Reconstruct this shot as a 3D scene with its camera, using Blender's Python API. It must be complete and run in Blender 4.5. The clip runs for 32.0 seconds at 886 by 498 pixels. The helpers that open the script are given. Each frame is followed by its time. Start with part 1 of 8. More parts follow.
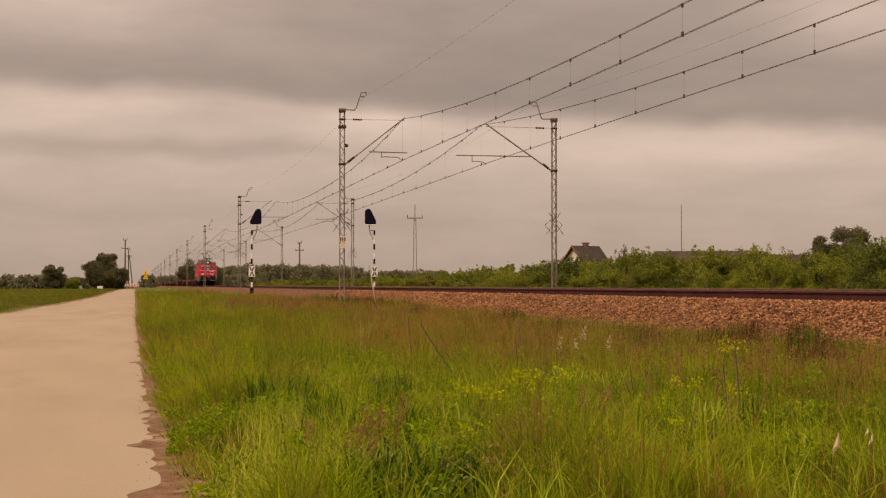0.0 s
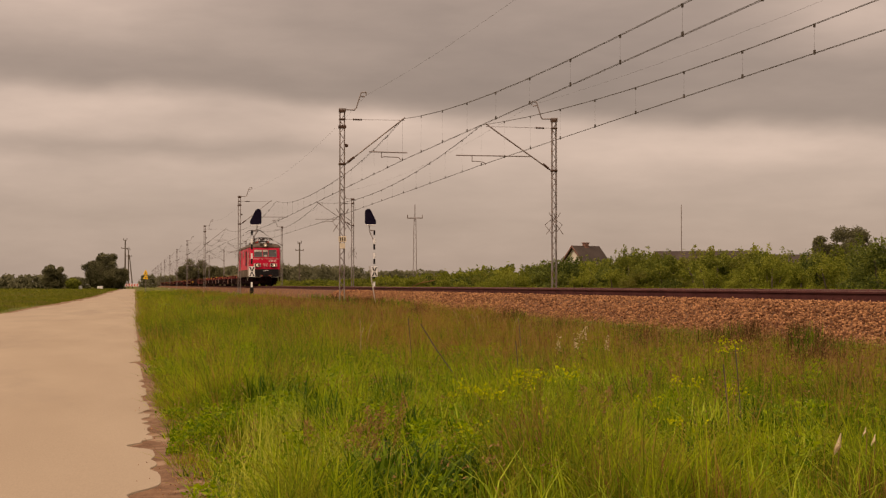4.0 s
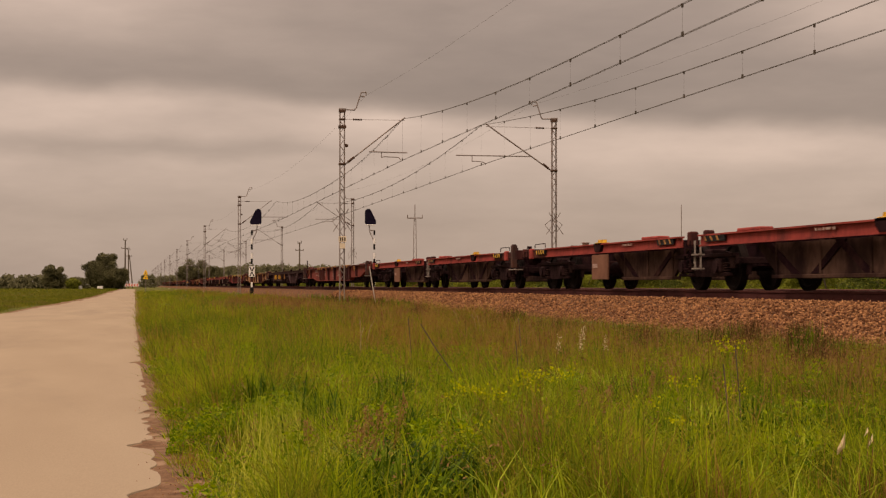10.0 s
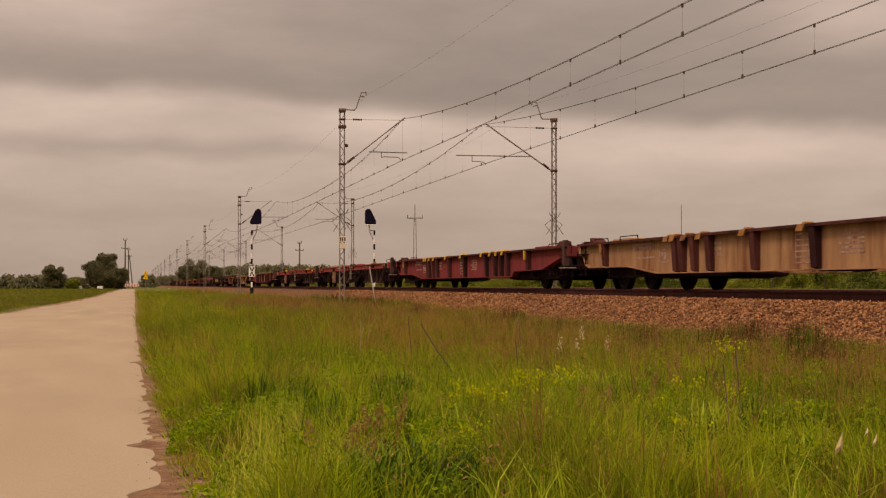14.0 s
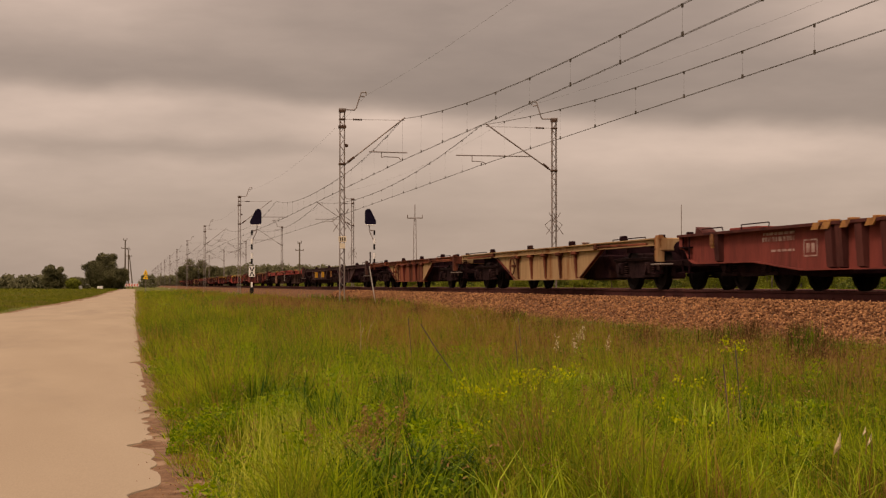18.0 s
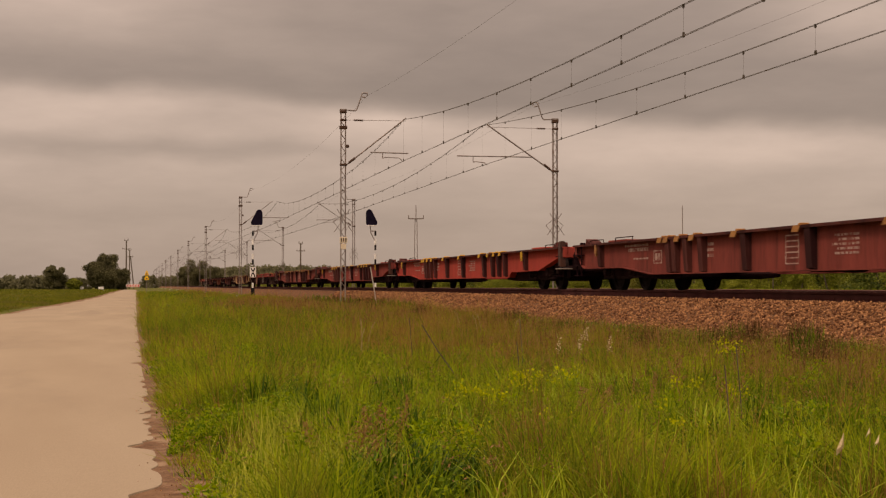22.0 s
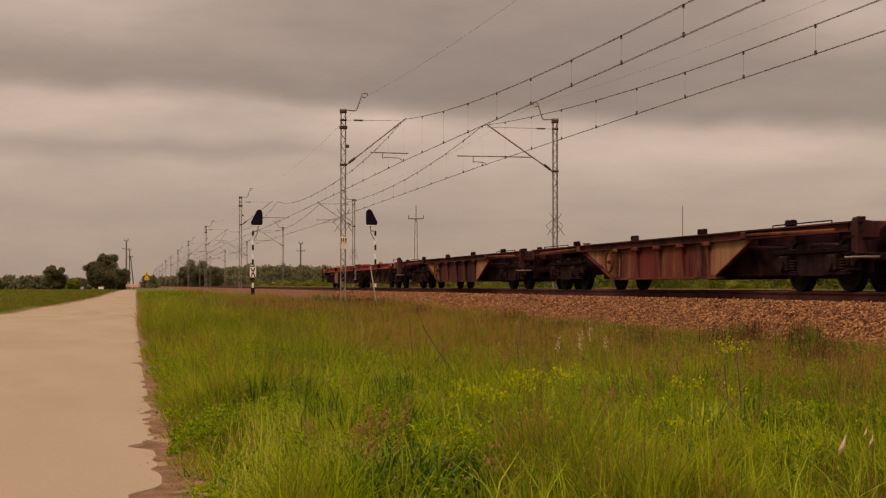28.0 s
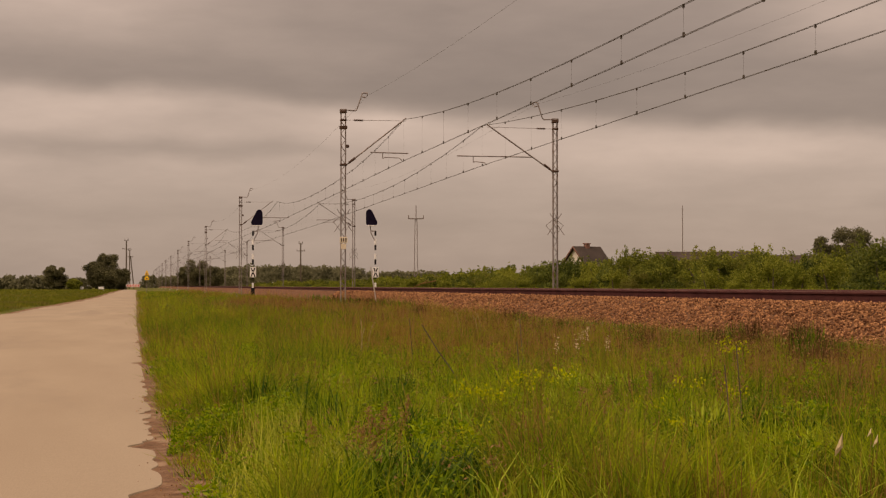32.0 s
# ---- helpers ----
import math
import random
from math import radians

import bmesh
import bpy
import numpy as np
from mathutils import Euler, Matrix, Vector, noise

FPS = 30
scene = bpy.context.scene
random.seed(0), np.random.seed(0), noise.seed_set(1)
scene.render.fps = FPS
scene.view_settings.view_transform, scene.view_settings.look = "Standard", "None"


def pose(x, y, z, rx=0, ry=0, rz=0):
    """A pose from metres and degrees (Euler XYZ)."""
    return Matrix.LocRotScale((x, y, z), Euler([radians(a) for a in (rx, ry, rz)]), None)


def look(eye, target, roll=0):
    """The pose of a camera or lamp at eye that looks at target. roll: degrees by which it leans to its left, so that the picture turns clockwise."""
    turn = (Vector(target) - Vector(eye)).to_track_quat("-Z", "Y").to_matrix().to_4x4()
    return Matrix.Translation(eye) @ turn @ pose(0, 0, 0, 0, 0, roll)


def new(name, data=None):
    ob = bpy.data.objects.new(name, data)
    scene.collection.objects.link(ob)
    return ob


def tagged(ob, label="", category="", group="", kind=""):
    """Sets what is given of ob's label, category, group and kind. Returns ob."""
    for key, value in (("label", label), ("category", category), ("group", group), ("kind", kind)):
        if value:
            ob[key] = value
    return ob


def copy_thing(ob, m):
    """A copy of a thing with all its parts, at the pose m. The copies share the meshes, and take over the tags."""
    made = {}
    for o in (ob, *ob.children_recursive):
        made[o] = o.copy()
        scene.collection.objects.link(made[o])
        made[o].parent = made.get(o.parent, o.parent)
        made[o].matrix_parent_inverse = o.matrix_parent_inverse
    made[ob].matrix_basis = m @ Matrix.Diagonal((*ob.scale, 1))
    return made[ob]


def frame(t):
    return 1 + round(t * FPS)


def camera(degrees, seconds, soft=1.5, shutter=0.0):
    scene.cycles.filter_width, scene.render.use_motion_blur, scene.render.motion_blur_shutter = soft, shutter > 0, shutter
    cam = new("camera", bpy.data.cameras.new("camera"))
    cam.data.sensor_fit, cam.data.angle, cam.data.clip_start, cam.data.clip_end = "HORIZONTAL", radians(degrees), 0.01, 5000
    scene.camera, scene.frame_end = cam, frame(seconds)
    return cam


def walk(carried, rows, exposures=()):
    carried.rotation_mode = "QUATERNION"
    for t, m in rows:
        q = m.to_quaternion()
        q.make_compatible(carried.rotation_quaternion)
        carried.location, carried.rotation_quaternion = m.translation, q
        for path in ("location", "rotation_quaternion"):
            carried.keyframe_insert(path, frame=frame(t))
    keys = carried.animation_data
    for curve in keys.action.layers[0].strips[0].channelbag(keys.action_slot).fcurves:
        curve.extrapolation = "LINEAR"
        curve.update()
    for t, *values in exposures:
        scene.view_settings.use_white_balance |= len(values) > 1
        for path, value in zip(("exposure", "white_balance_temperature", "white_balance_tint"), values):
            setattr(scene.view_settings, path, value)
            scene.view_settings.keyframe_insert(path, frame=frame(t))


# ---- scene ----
# ---- camera and its path ----
YAW = math.degrees(math.atan(546 / 2661))
EYE = Vector((0.0, 0.0, 1.10))


def aim(dx=0.0, dy=0.0):
    a, e = radians(YAW + dx), radians(1.378 + dy)
    return look(EYE, EYE + Vector((math.sin(a) * math.cos(e), math.cos(a) * math.cos(e), math.sin(e))))


cam = camera(32.85, 32.0, soft=1.25, shutter=0.05)
walk(cam, [(0.0, aim()), (17.5, aim()), (19.2, aim(-0.004, 0.002)), (20.6, aim(-0.036, 0.02)), (22.5, aim(-0.04, 0.024)),
           (32.0, aim(-0.042, 0.024))],
     exposures=[(0.0, 0.40, 8600, 25), (7.0, 0.31, 8600, 25), (13.0, 0.33, 8600, 25), (20.0, 0.28, 8600, 25), (32.0, 0.19, 8600, 25)])

# ---- world and sun ----
SUN_EL, SUN_AZ = 50.0, 238.0
world = bpy.data.worlds.new("overcast_sky")
scene.world = world
world.use_nodes = True
wt = world.node_tree
wt.nodes.clear()


def wlink(a, b):
    wt.links.new(a, b)


def wmath(op, a, b=None, c=None):
    n = wt.nodes.new("ShaderNodeMath")
    n.operation = op
    for i, v in enumerate((a, b, c)):
        if v is None:
            continue
        if isinstance(v, (int, float)):
            n.inputs[i].default_value = v
        else:
            wlink(v, n.inputs[i])
    return n.outputs[0]


coord = wt.nodes.new("ShaderNodeTexCoord")
sep = wt.nodes.new("ShaderNodeSeparateXYZ")
wlink(coord.outputs["Generated"], sep.inputs[0])
elev = wmath("MULTIPLY", wmath("ARCSINE", sep.outputs[2]), 57.2958)
azim = wmath("MULTIPLY", wmath("ARCTAN2", sep.outputs[0], sep.outputs[1]), 57.2958)


def cloud_noise(sx, sy, ox, detail, rough):
    comb = wt.nodes.new("ShaderNodeCombineXYZ")
    wlink(wmath("MULTIPLY_ADD", azim, sx, ox), comb.inputs[0])
    wlink(wmath("MULTIPLY", elev, sy), comb.inputs[1])
    n = wt.nodes.new("ShaderNodeTexNoise")
    n.inputs["Scale"].default_value = 1.0
    n.inputs["Detail"].default_value = detail
    n.inputs["Roughness"].default_value = rough
    wlink(comb.outputs[0], n.inputs["Vector"])
    return n.outputs[0]


# overcast: a base that brightens towards the zenith, under a dark deck with a ragged lower edge and soft cloud banks
def smooth(v, a, b):
    n = wt.nodes.new("ShaderNodeMapRange")
    n.interpolation_type = "SMOOTHSTEP"
    wlink(v, n.inputs["Value"])
    n.inputs["From Min"].default_value, n.inputs["From Max"].default_value = a, b
    return n.outputs["Result"]


warp = wmath("SUBTRACT", cloud_noise(0.16, 0.34, 3.7, 4.0, 0.5), 0.5)
swirl = wmath("SUBTRACT", cloud_noise(0.09, 0.22, 21.0, 3.0, 0.5), 0.5)
fine = cloud_noise(0.25, 0.9, 11.0, 5.0, 0.55)
el_w = wmath("MULTIPLY_ADD", warp, 1.5, elev)
az_w = wmath("MULTIPLY_ADD", swirl, 7.0, azim)
ramp = wt.nodes.new("ShaderNodeValToRGB")
wlink(wmath("DIVIDE", elev, 40.0), ramp.inputs[0])
LAYERS = [(0.0, 0.268), (0.045, 0.277), (0.09, 0.312), (0.125, 0.365), (0.17, 0.39), (0.27, 0.395), (0.45, 0.62), (0.8, 1.14)]
cr = ramp.color_ramp
while len(cr.elements) < len(LAYERS):
    cr.elements.new(0.5)
for el_, (pos_, val_) in zip(cr.elements, LAYERS):
    el_.position = pos_
    el_.color = (val_, val_, val_, 1)
cr.interpolation = "B_SPLINE"
edge_el = wmath("MULTIPLY_ADD", wmath("ADD", azim, 5.3), -0.052, 7.35)
above = wmath("SUBTRACT", el_w, edge_el)
deck = wmath("MULTIPLY", smooth(above, -0.45, 0.75), wmath("SUBTRACT", 1.0, smooth(above, 5.0, 12.0)))
stops = wmath("MULTIPLY", deck, -0.85)
# soft banks: azimuth, elevation, half width, half height, stops
BANKS = [(-3.5, 10.6, 7.0, 1.7, 0.75), (5.5, 8.9, 5.0, 0.8, 0.18), (27.5, 10.2, 4.5, 1.7, 0.7), (14.0, 8.0, 9.0, 1.2, -0.14),
         (1.0, 5.2, 7.5, 0.42, -0.42), (-1.5, 6.6, 4.0, 0.6, 0.12), (2.2, 6.5, 2.2, 0.7, -0.2), (8.5, 6.1, 3.6, 0.7, 0.22),
         (22.0, 5.0, 6.0, 0.8, 0.2), (10.0, 2.6, 4.0, 0.8, -0.12)]
for ba, be, bw, bh, bs in BANKS:
    qx = wmath("DIVIDE", wmath("SUBTRACT", az_w, ba), bw)
    qy = wmath("DIVIDE", wmath("SUBTRACT", el_w, be), bh)
    bank = wmath("EXPONENT", wmath("MULTIPLY", wmath("ADD", wmath("MULTIPLY", qx, qx), wmath("MULTIPLY", qy, qy)), -1.0))
    stops = wmath("MULTIPLY_ADD", bank, bs, stops)
stops = wmath("ADD", stops, wmath("MULTIPLY_ADD", fine, 0.5, -0.25))
tone = wmath("MULTIPLY", ramp.outputs[0], wmath("POWER", 2.0, stops))
tint_mix = wt.nodes.new("ShaderNodeVectorMath")
tint_mix.operation = "SCALE"
tint_mix.inputs[0].default_value = (1.0, 0.93, 0.88)
wlink(tone, tint_mix.inputs["Scale"])
sky = wt.nodes.new("ShaderNodeTexSky")
sky.sky_type = "NISHITA"
sky.sun_disc = False
sky.sun_elevation, sky.sun_rotation = radians(SUN_EL), radians(SUN_AZ)
sky_s = wt.nodes.new("ShaderNodeVectorMath")
sky_s.operation = "SCALE"
sky_s.inputs["Scale"].default_value = 0.006
wlink(sky.outputs[0], sky_s.inputs[0])
both = wt.nodes.new("ShaderNodeVectorMath")
both.operation = "ADD"
wlink(tint_mix.outputs[0], both.inputs[0])
wlink(sky_s.outputs[0], both.inputs[1])
bg = wt.nodes.new("ShaderNodeBackground")
bg.inputs["Strength"].default_value = 1.0
wlink(both.outputs[0], bg.inputs[0])
wout = wt.nodes.new("ShaderNodeOutputWorld")
wlink(bg.outputs[0], wout.inputs[0])

sun = new("sun", bpy.data.lights.new("sun", "SUN"))
sun.data.energy, sun.data.angle, sun.data.color = 1.3, radians(14), (1.0, 0.94, 0.86)
_sd = Vector((math.sin(radians(SUN_AZ)) * math.cos(radians(SUN_EL)), math.cos(radians(SUN_AZ)) * math.cos(radians(SUN_EL)),
              math.sin(radians(SUN_EL))))
sun.matrix_world = look(_sd * 50, (0, 0, 0))


# ---- materials ----
def material(name, c1, c2, scale=4.0, rough=0.8, metal=0.0, bump=0.3, fine_scale=60.0, stretch=(1, 1, 1), c3=None, patch=0.6,
             spec=0.1, island=0.0, translucent=0.0, piece=0.0, bump_dist=0.01, world_space=False, span=(0.28, 0.72)):
    """Noise-mixed colours at two scales with relief; c3 adds patches (rust, dirt, wear)."""
    m = bpy.data.materials.new(name)
    m.use_nodes = True
    t = m.node_tree
    p = t.nodes["Principled BSDF"]
    ln = t.links.new
    if world_space:
        g = t.nodes.new("ShaderNodeNewGeometry")
        src = g.outputs["Position"]
    else:
        src = t.nodes.new("ShaderNodeTexCoord").outputs["Object"]
    mp = t.nodes.new("ShaderNodeMapping")
    mp.inputs["Scale"].default_value = stretch
    ln(src, mp.inputs[0])
    n1 = t.nodes.new("ShaderNodeTexNoise")
    n1.inputs["Scale"].default_value, n1.inputs["Detail"].default_value = scale, 5.0
    ln(mp.outputs[0], n1.inputs["Vector"])
    n2 = t.nodes.new("ShaderNodeTexNoise")
    n2.inputs["Scale"].default_value, n2.inputs["Detail"].default_value = fine_scale, 3.0
    ln(mp.outputs[0], n2.inputs["Vector"])
    add = t.nodes.new("ShaderNodeMath")
    add.operation = "MULTIPLY_ADD"
    ln(n2.outputs[0], add.inputs[0])
    add.inputs[1].default_value = 0.5
    sub = t.nodes.new("ShaderNodeMath")
    sub.operation = "SUBTRACT"
    ln(n1.outputs[0], sub.inputs[0])
    sub.inputs[1].default_value = 0.25
    ln(sub.outputs[0], add.inputs[2])
    fac = add.outputs[0]
    if island or piece:
        if island:
            r = t.nodes.new("ShaderNodeNewGeometry").outputs["Random Per Island"]
        else:
            r = t.nodes.new("ShaderNodeObjectInfo").outputs["Random"]
        ma = t.nodes.new("ShaderNodeMath")
        ma.operation = "MULTIPLY_ADD"
        ln(r, ma.inputs[0])
        ma.inputs[1].default_value = island or piece
        s2 = t.nodes.new("ShaderNodeMath")
        s2.operation = "SUBTRACT"
        ln(fac, s2.inputs[0])
        s2.inputs[1].default_value = (island or piece) / 2
        ln(s2.outputs[0], ma.inputs[2])
        fac = ma.outputs[0]
    cr_ = t.nodes.new("ShaderNodeValToRGB")
    cr_.color_ramp.elements[0].position, cr_.color_ramp.elements[1].position = span
    cr_.color_ramp.elements[0].color, cr_.color_ramp.elements[1].color = (*c1, 1), (*c2, 1)
    ln(fac, cr_.inputs[0])
    col = cr_.outputs[0]
    if c3 is not None:
        n3 = t.nodes.new("ShaderNodeTexNoise")
        n3.inputs["Scale"].default_value, n3.inputs["Detail"].default_value = scale * 0.55, 7.0
        n3.inputs["Roughness"].default_value = 0.65
        mp3 = t.nodes.new("ShaderNodeMapping")
        mp3.inputs["Location"].default_value = (7.3, 2.1, 4.4)
        mp3.inputs["Scale"].default_value = stretch
        ln(src, mp3.inputs[0])
        ln(mp3.outputs[0], n3.inputs["Vector"])
        cr3 = t.nodes.new("ShaderNodeValToRGB")
        cr3.color_ramp.elements[0].position, cr3.color_ramp.elements[1].position = patch - 0.06, patch + 0.08
        ln(n3.outputs[0], cr3.inputs[0])
        mx = t.nodes.new("ShaderNodeMix")
        mx.data_type = "RGBA"
        ln(cr3.outputs[0], mx.inputs[0])
        ln(col, mx.inputs[6])
        mx.inputs[7].default_value = (*c3, 1)
        col = mx.outputs[2]
    ln(col, p.inputs["Base Color"])
    p.inputs["Roughness"].default_value, p.inputs["Metallic"].default_value = rough, metal
    p.inputs["Specular IOR Level"].default_value = spec
    if bump:
        b = t.nodes.new("ShaderNodeBump")
        b.inputs["Strength"].default_value, b.inputs["Distance"].default_value = bump, bump_dist
        ln(n2.outputs[0], b.inputs["Height"])
        ln(b.outputs[0], p.inputs["Normal"])
    if translucent:
        tr = t.nodes.new("ShaderNodeBsdfTranslucent")
        ln(col, tr.inputs[0])
        ms = t.nodes.new("ShaderNodeMixShader")
        ms.inputs[0].default_value = translucent
        ln(p.outputs[0], ms.inputs[1])
        ln(tr.outputs[0], ms.inputs[2])
        ln(ms.outputs[0], t.nodes["Material Output"].inputs[0])
    return m


def glow(name, color, strength):
    m = bpy.data.materials.new(name)
    m.use_nodes = True
    p = m.node_tree.nodes["Principled BSDF"]
    p.inputs["Base Color"].default_value = (*color, 1)
    p.inputs["Emission Color"].default_value, p.inputs["Emission Strength"].default_value = (*color, 1), strength
    return m


def glass(name, color=(0.03, 0.035, 0.04), spec=0.42):
    m = bpy.data.materials.new(name)
    m.use_nodes = True
    p = m.node_tree.nodes["Principled BSDF"]
    p.inputs["Base Color"].default_value = (*color, 1)
    p.inputs["Roughness"].default_value = 0.06
    p.inputs["Specular IOR Level"].default_value = spec
    return m


M = {}
M["soil"] = material("field_soil", (0.06, 0.065, 0.014), (0.12, 0.12, 0.03), 0.35, 0.98, 0, 0.6, 9.0, c3=(0.13, 0.09, 0.04), patch=0.6, bump_dist=0.05, spec=0.03)
M["road"] = material("worn_asphalt", (0.25, 0.191, 0.132), (0.305, 0.24, 0.168), 0.7, 0.92, 0, 0.45, 90.0, c3=(0.235, 0.182, 0.13), patch=0.58, spec=0.12, stretch=(1, 0.22, 1), bump_dist=0.004)
M["road_edge"] = material("earthy_road_edge", (0.088, 0.046, 0.026), (0.215, 0.124, 0.073), 6.0, 0.95, 0, 0.35, 60.0, c3=(0.27, 0.18, 0.115), patch=0.56, spec=0.05, bump_dist=0.008)
M["ballast"] = material("ballast_bed", (0.06, 0.026, 0.013), (0.20, 0.094, 0.045), 9.0, 0.95, 0, 0.9, 22.0, bump_dist=0.04)
M["stone"] = material("ballast_stone", (0.095, 0.036, 0.017), (0.42, 0.205, 0.095), 3.0, 0.9, 0, 0.3, 80.0, island=1.0, span=(0.1, 0.95), spec=0.10)
M["rail"] = material("rusty_rail", (0.045, 0.014, 0.013), (0.085, 0.028, 0.024), 2.0, 0.9, 0.0, 0.3, 40.0, spec=0.1)
M["rail_top"] = material("worn_rail_head", (0.08, 0.04, 0.03), (0.12, 0.065, 0.05), 1.0, 0.8, 0.0, 0.1, 60.0, stretch=(1, 0.05, 1), spec=0.15)
M["sleeper"] = material("dark_timber_sleeper", (0.03, 0.016, 0.011), (0.075, 0.042, 0.03), 3.0, 0.9, 0, 0.5, 40.0, stretch=(0.3, 1, 1), piece=0.4)
M["galv"] = material("weathered_galvanised_steel", (0.15, 0.125, 0.115), (0.29, 0.245, 0.225), 3.0, 0.6, 0.3, 0.15, 60.0, c3=(0.15, 0.095, 0.07), patch=0.6)
M["wire"] = material("dark_copper_wire", (0.06, 0.05, 0.04), (0.11, 0.09, 0.07), 2.0, 0.6, 0.4, 0.0, 20.0)
M["insul"] = material("brown_porcelain", (0.05, 0.03, 0.02), (0.09, 0.05, 0.035), 6.0, 0.3, 0, 0.0, 30.0)
M["concrete"] = material("grey_concrete", (0.28, 0.25, 0.22), (0.42, 0.38, 0.33), 2.0, 0.9, 0, 0.4, 40.0, c3=(0.18, 0.15, 0.12), patch=0.6)
M["white"] = material("chalky_white_paint", (0.62, 0.59, 0.55), (0.8, 0.77, 0.73), 4.0, 0.6, 0, 0.1, 50.0, c3=(0.4, 0.34, 0.28), patch=0.66)
M["black"] = material("matt_black_paint", (0.007, 0.006, 0.006), (0.016, 0.013, 0.013), 4.0, 0.75, 0, 0.1, 40.0, spec=0.12)
M["navy"] = material("dark_signal_backplate", (0.006, 0.004, 0.012), (0.012, 0.009, 0.02), 4.0, 0.8, 0, 0.1, 40.0, spec=0.04)
M["yellow"] = material("chipped_yellow_paint", (0.62, 0.36, 0.02), (0.8, 0.5, 0.04), 4.0, 0.6, 0, 0.15, 50.0, c3=(0.3, 0.15, 0.04), patch=0.66)
M["sign_yellow"] = material("reflective_yellow_sheet", (0.75, 0.42, 0.02), (0.85, 0.5, 0.03), 4.0, 0.5, 0, 0.0, 50.0)
M["sign_red"] = material("red_sign_sheet", (0.6, 0.03, 0.02), (0.7, 0.05, 0.03), 4.0, 0.5, 0, 0.0, 50.0)
M["grass"] = material("meadow_grass_blades", (0.09, 0.120, 0.010), (0.29, 0.285, 0.025), 0.8, 0.7, 0, 0.0, 2.6, span=(0.16, 0.84), island=0.7, translucent=0.45, c3=(0.23, 0.165, 0.042), patch=0.62, world_space=True, spec=0.05)
M["fresh"] = material("fresh_grass_blades", (0.070, 0.140, 0.007), (0.37, 0.43, 0.021), 1.0, 0.7, 0, 0.0, 2.6, span=(0.14, 0.86), island=0.75, translucent=0.46, world_space=True, spec=0.06)
M["rust_stem"] = material("rusty_grass_stems", (0.16, 0.078, 0.020), (0.36, 0.20, 0.055), 0.7, 0.85, 0, 0.0, 4.0, island=0.9, translucent=0.4, world_space=True, spec=0.05)
M["sorrel"] = material("rusty_sorrel_seed", (0.19, 0.098, 0.034), (0.35, 0.205, 0.080), 2.0, 0.85, 0, 0.0, 8.0, island=0.8, translucent=0.4, spec=0.1)
# Brighter copy of the grass: light caught by long blades sits in the colour.
M["bright_blade"] = material("painted_sunlit_blades", (0.16, 0.27, 0.010), (0.40, 0.46, 0.035), 0.8, 0.6, 0, 0.0, 3.0, island=0.9, translucent=0.4, world_space=True, spec=0.2)
M["pale_blade"] = material("pale_yellow_green_blades", (0.26, 0.30, 0.03), (0.50, 0.50, 0.07), 0.8, 0.65, 0, 0.0, 3.0, island=0.8, translucent=0.4, world_space=True, spec=0.12)
M["field"] = material("field_grass_blades", (0.085, 0.105, 0.012), (0.17, 0.165, 0.02), 0.12, 0.8, 0, 0.0, 0.8, island=0.5, translucent=0.3, c3=(0.17, 0.13, 0.04), patch=0.6, world_space=True, spec=0.05)
M["dock"] = material("dark_dock_leaf", (0.05, 0.028, 0.010), (0.15, 0.075, 0.028), 2.0, 0.85, 0, 0.0, 8.0, island=0.9, translucent=0.25, spec=0.08)
# Deep green grass, also darkened to stand in for shaded hollows.
M["dark_blade"] = material("deep_green_shade_blades", (0.028, 0.070, 0.004), (0.13, 0.20, 0.008), 1.2, 0.65, 0, 0.0, 6.0, island=0.8, translucent=0.35, spec=0.10)
# Darker copy of the grass: shade deep inside the near clump is painted in.
M["shade_blade"] = material("shade_darkened_blades", (0.022, 0.055, 0.004), (0.10, 0.165, 0.008), 1.2, 0.55, 0, 0.0, 6.0, island=0.8, translucent=0.3, spec=0.15)
M["straw"] = material("dry_seed_stalks", (0.13, 0.062, 0.022), (0.30, 0.165, 0.065), 0.5, 0.85, 0, 0.0, 4.0, island=0.8, translucent=0.35, world_space=True, spec=0.05)
M["pale_seed"] = material("pale_seed_tufts", (0.55, 0.42, 0.25), (0.78, 0.63, 0.42), 2.0, 0.85, 0, 0.0, 8.0, island=0.6, translucent=0.4, spec=0.1)
M["dry_stem"] = material("dry_straw_stem", (0.26, 0.19, 0.09), (0.40, 0.30, 0.15), 2.0, 0.85, 0, 0.0, 8.0, island=0.5, translucent=0.3, spec=0.08)
M["blossom"] = material("yellow_green_blossom", (0.28, 0.32, 0.008), (0.50, 0.49, 0.014), 2.0, 0.8, 0, 0.0, 8.0, island=0.6, translucent=0.4)
M["herb"] = material("fresh_herb_leaf", (0.08, 0.15, 0.003), (0.26, 0.34, 0.008), 3.0, 0.6, 0, 0.1, 30.0, island=0.9, translucent=0.45, spec=0.15)
M["bush"] = material("willow_leaf", (0.085, 0.105, 0.017), (0.205, 0.215, 0.034), 0.35, 0.75, 0, 0.0, 2.0, island=0.5, translucent=0.45, c3=(0.18, 0.155, 0.04), patch=0.6, world_space=True, spec=0.06)
# Tree and wood leaf colours are lightened to paint in distance haze.
M["leaf"] = material("haze_lightened_tree_leaf", (0.085, 0.08, 0.042), (0.165, 0.155, 0.075), 0.3, 0.8, 0, 0.0, 2.0, island=0.6, translucent=0.4, world_space=True, spec=0.06)
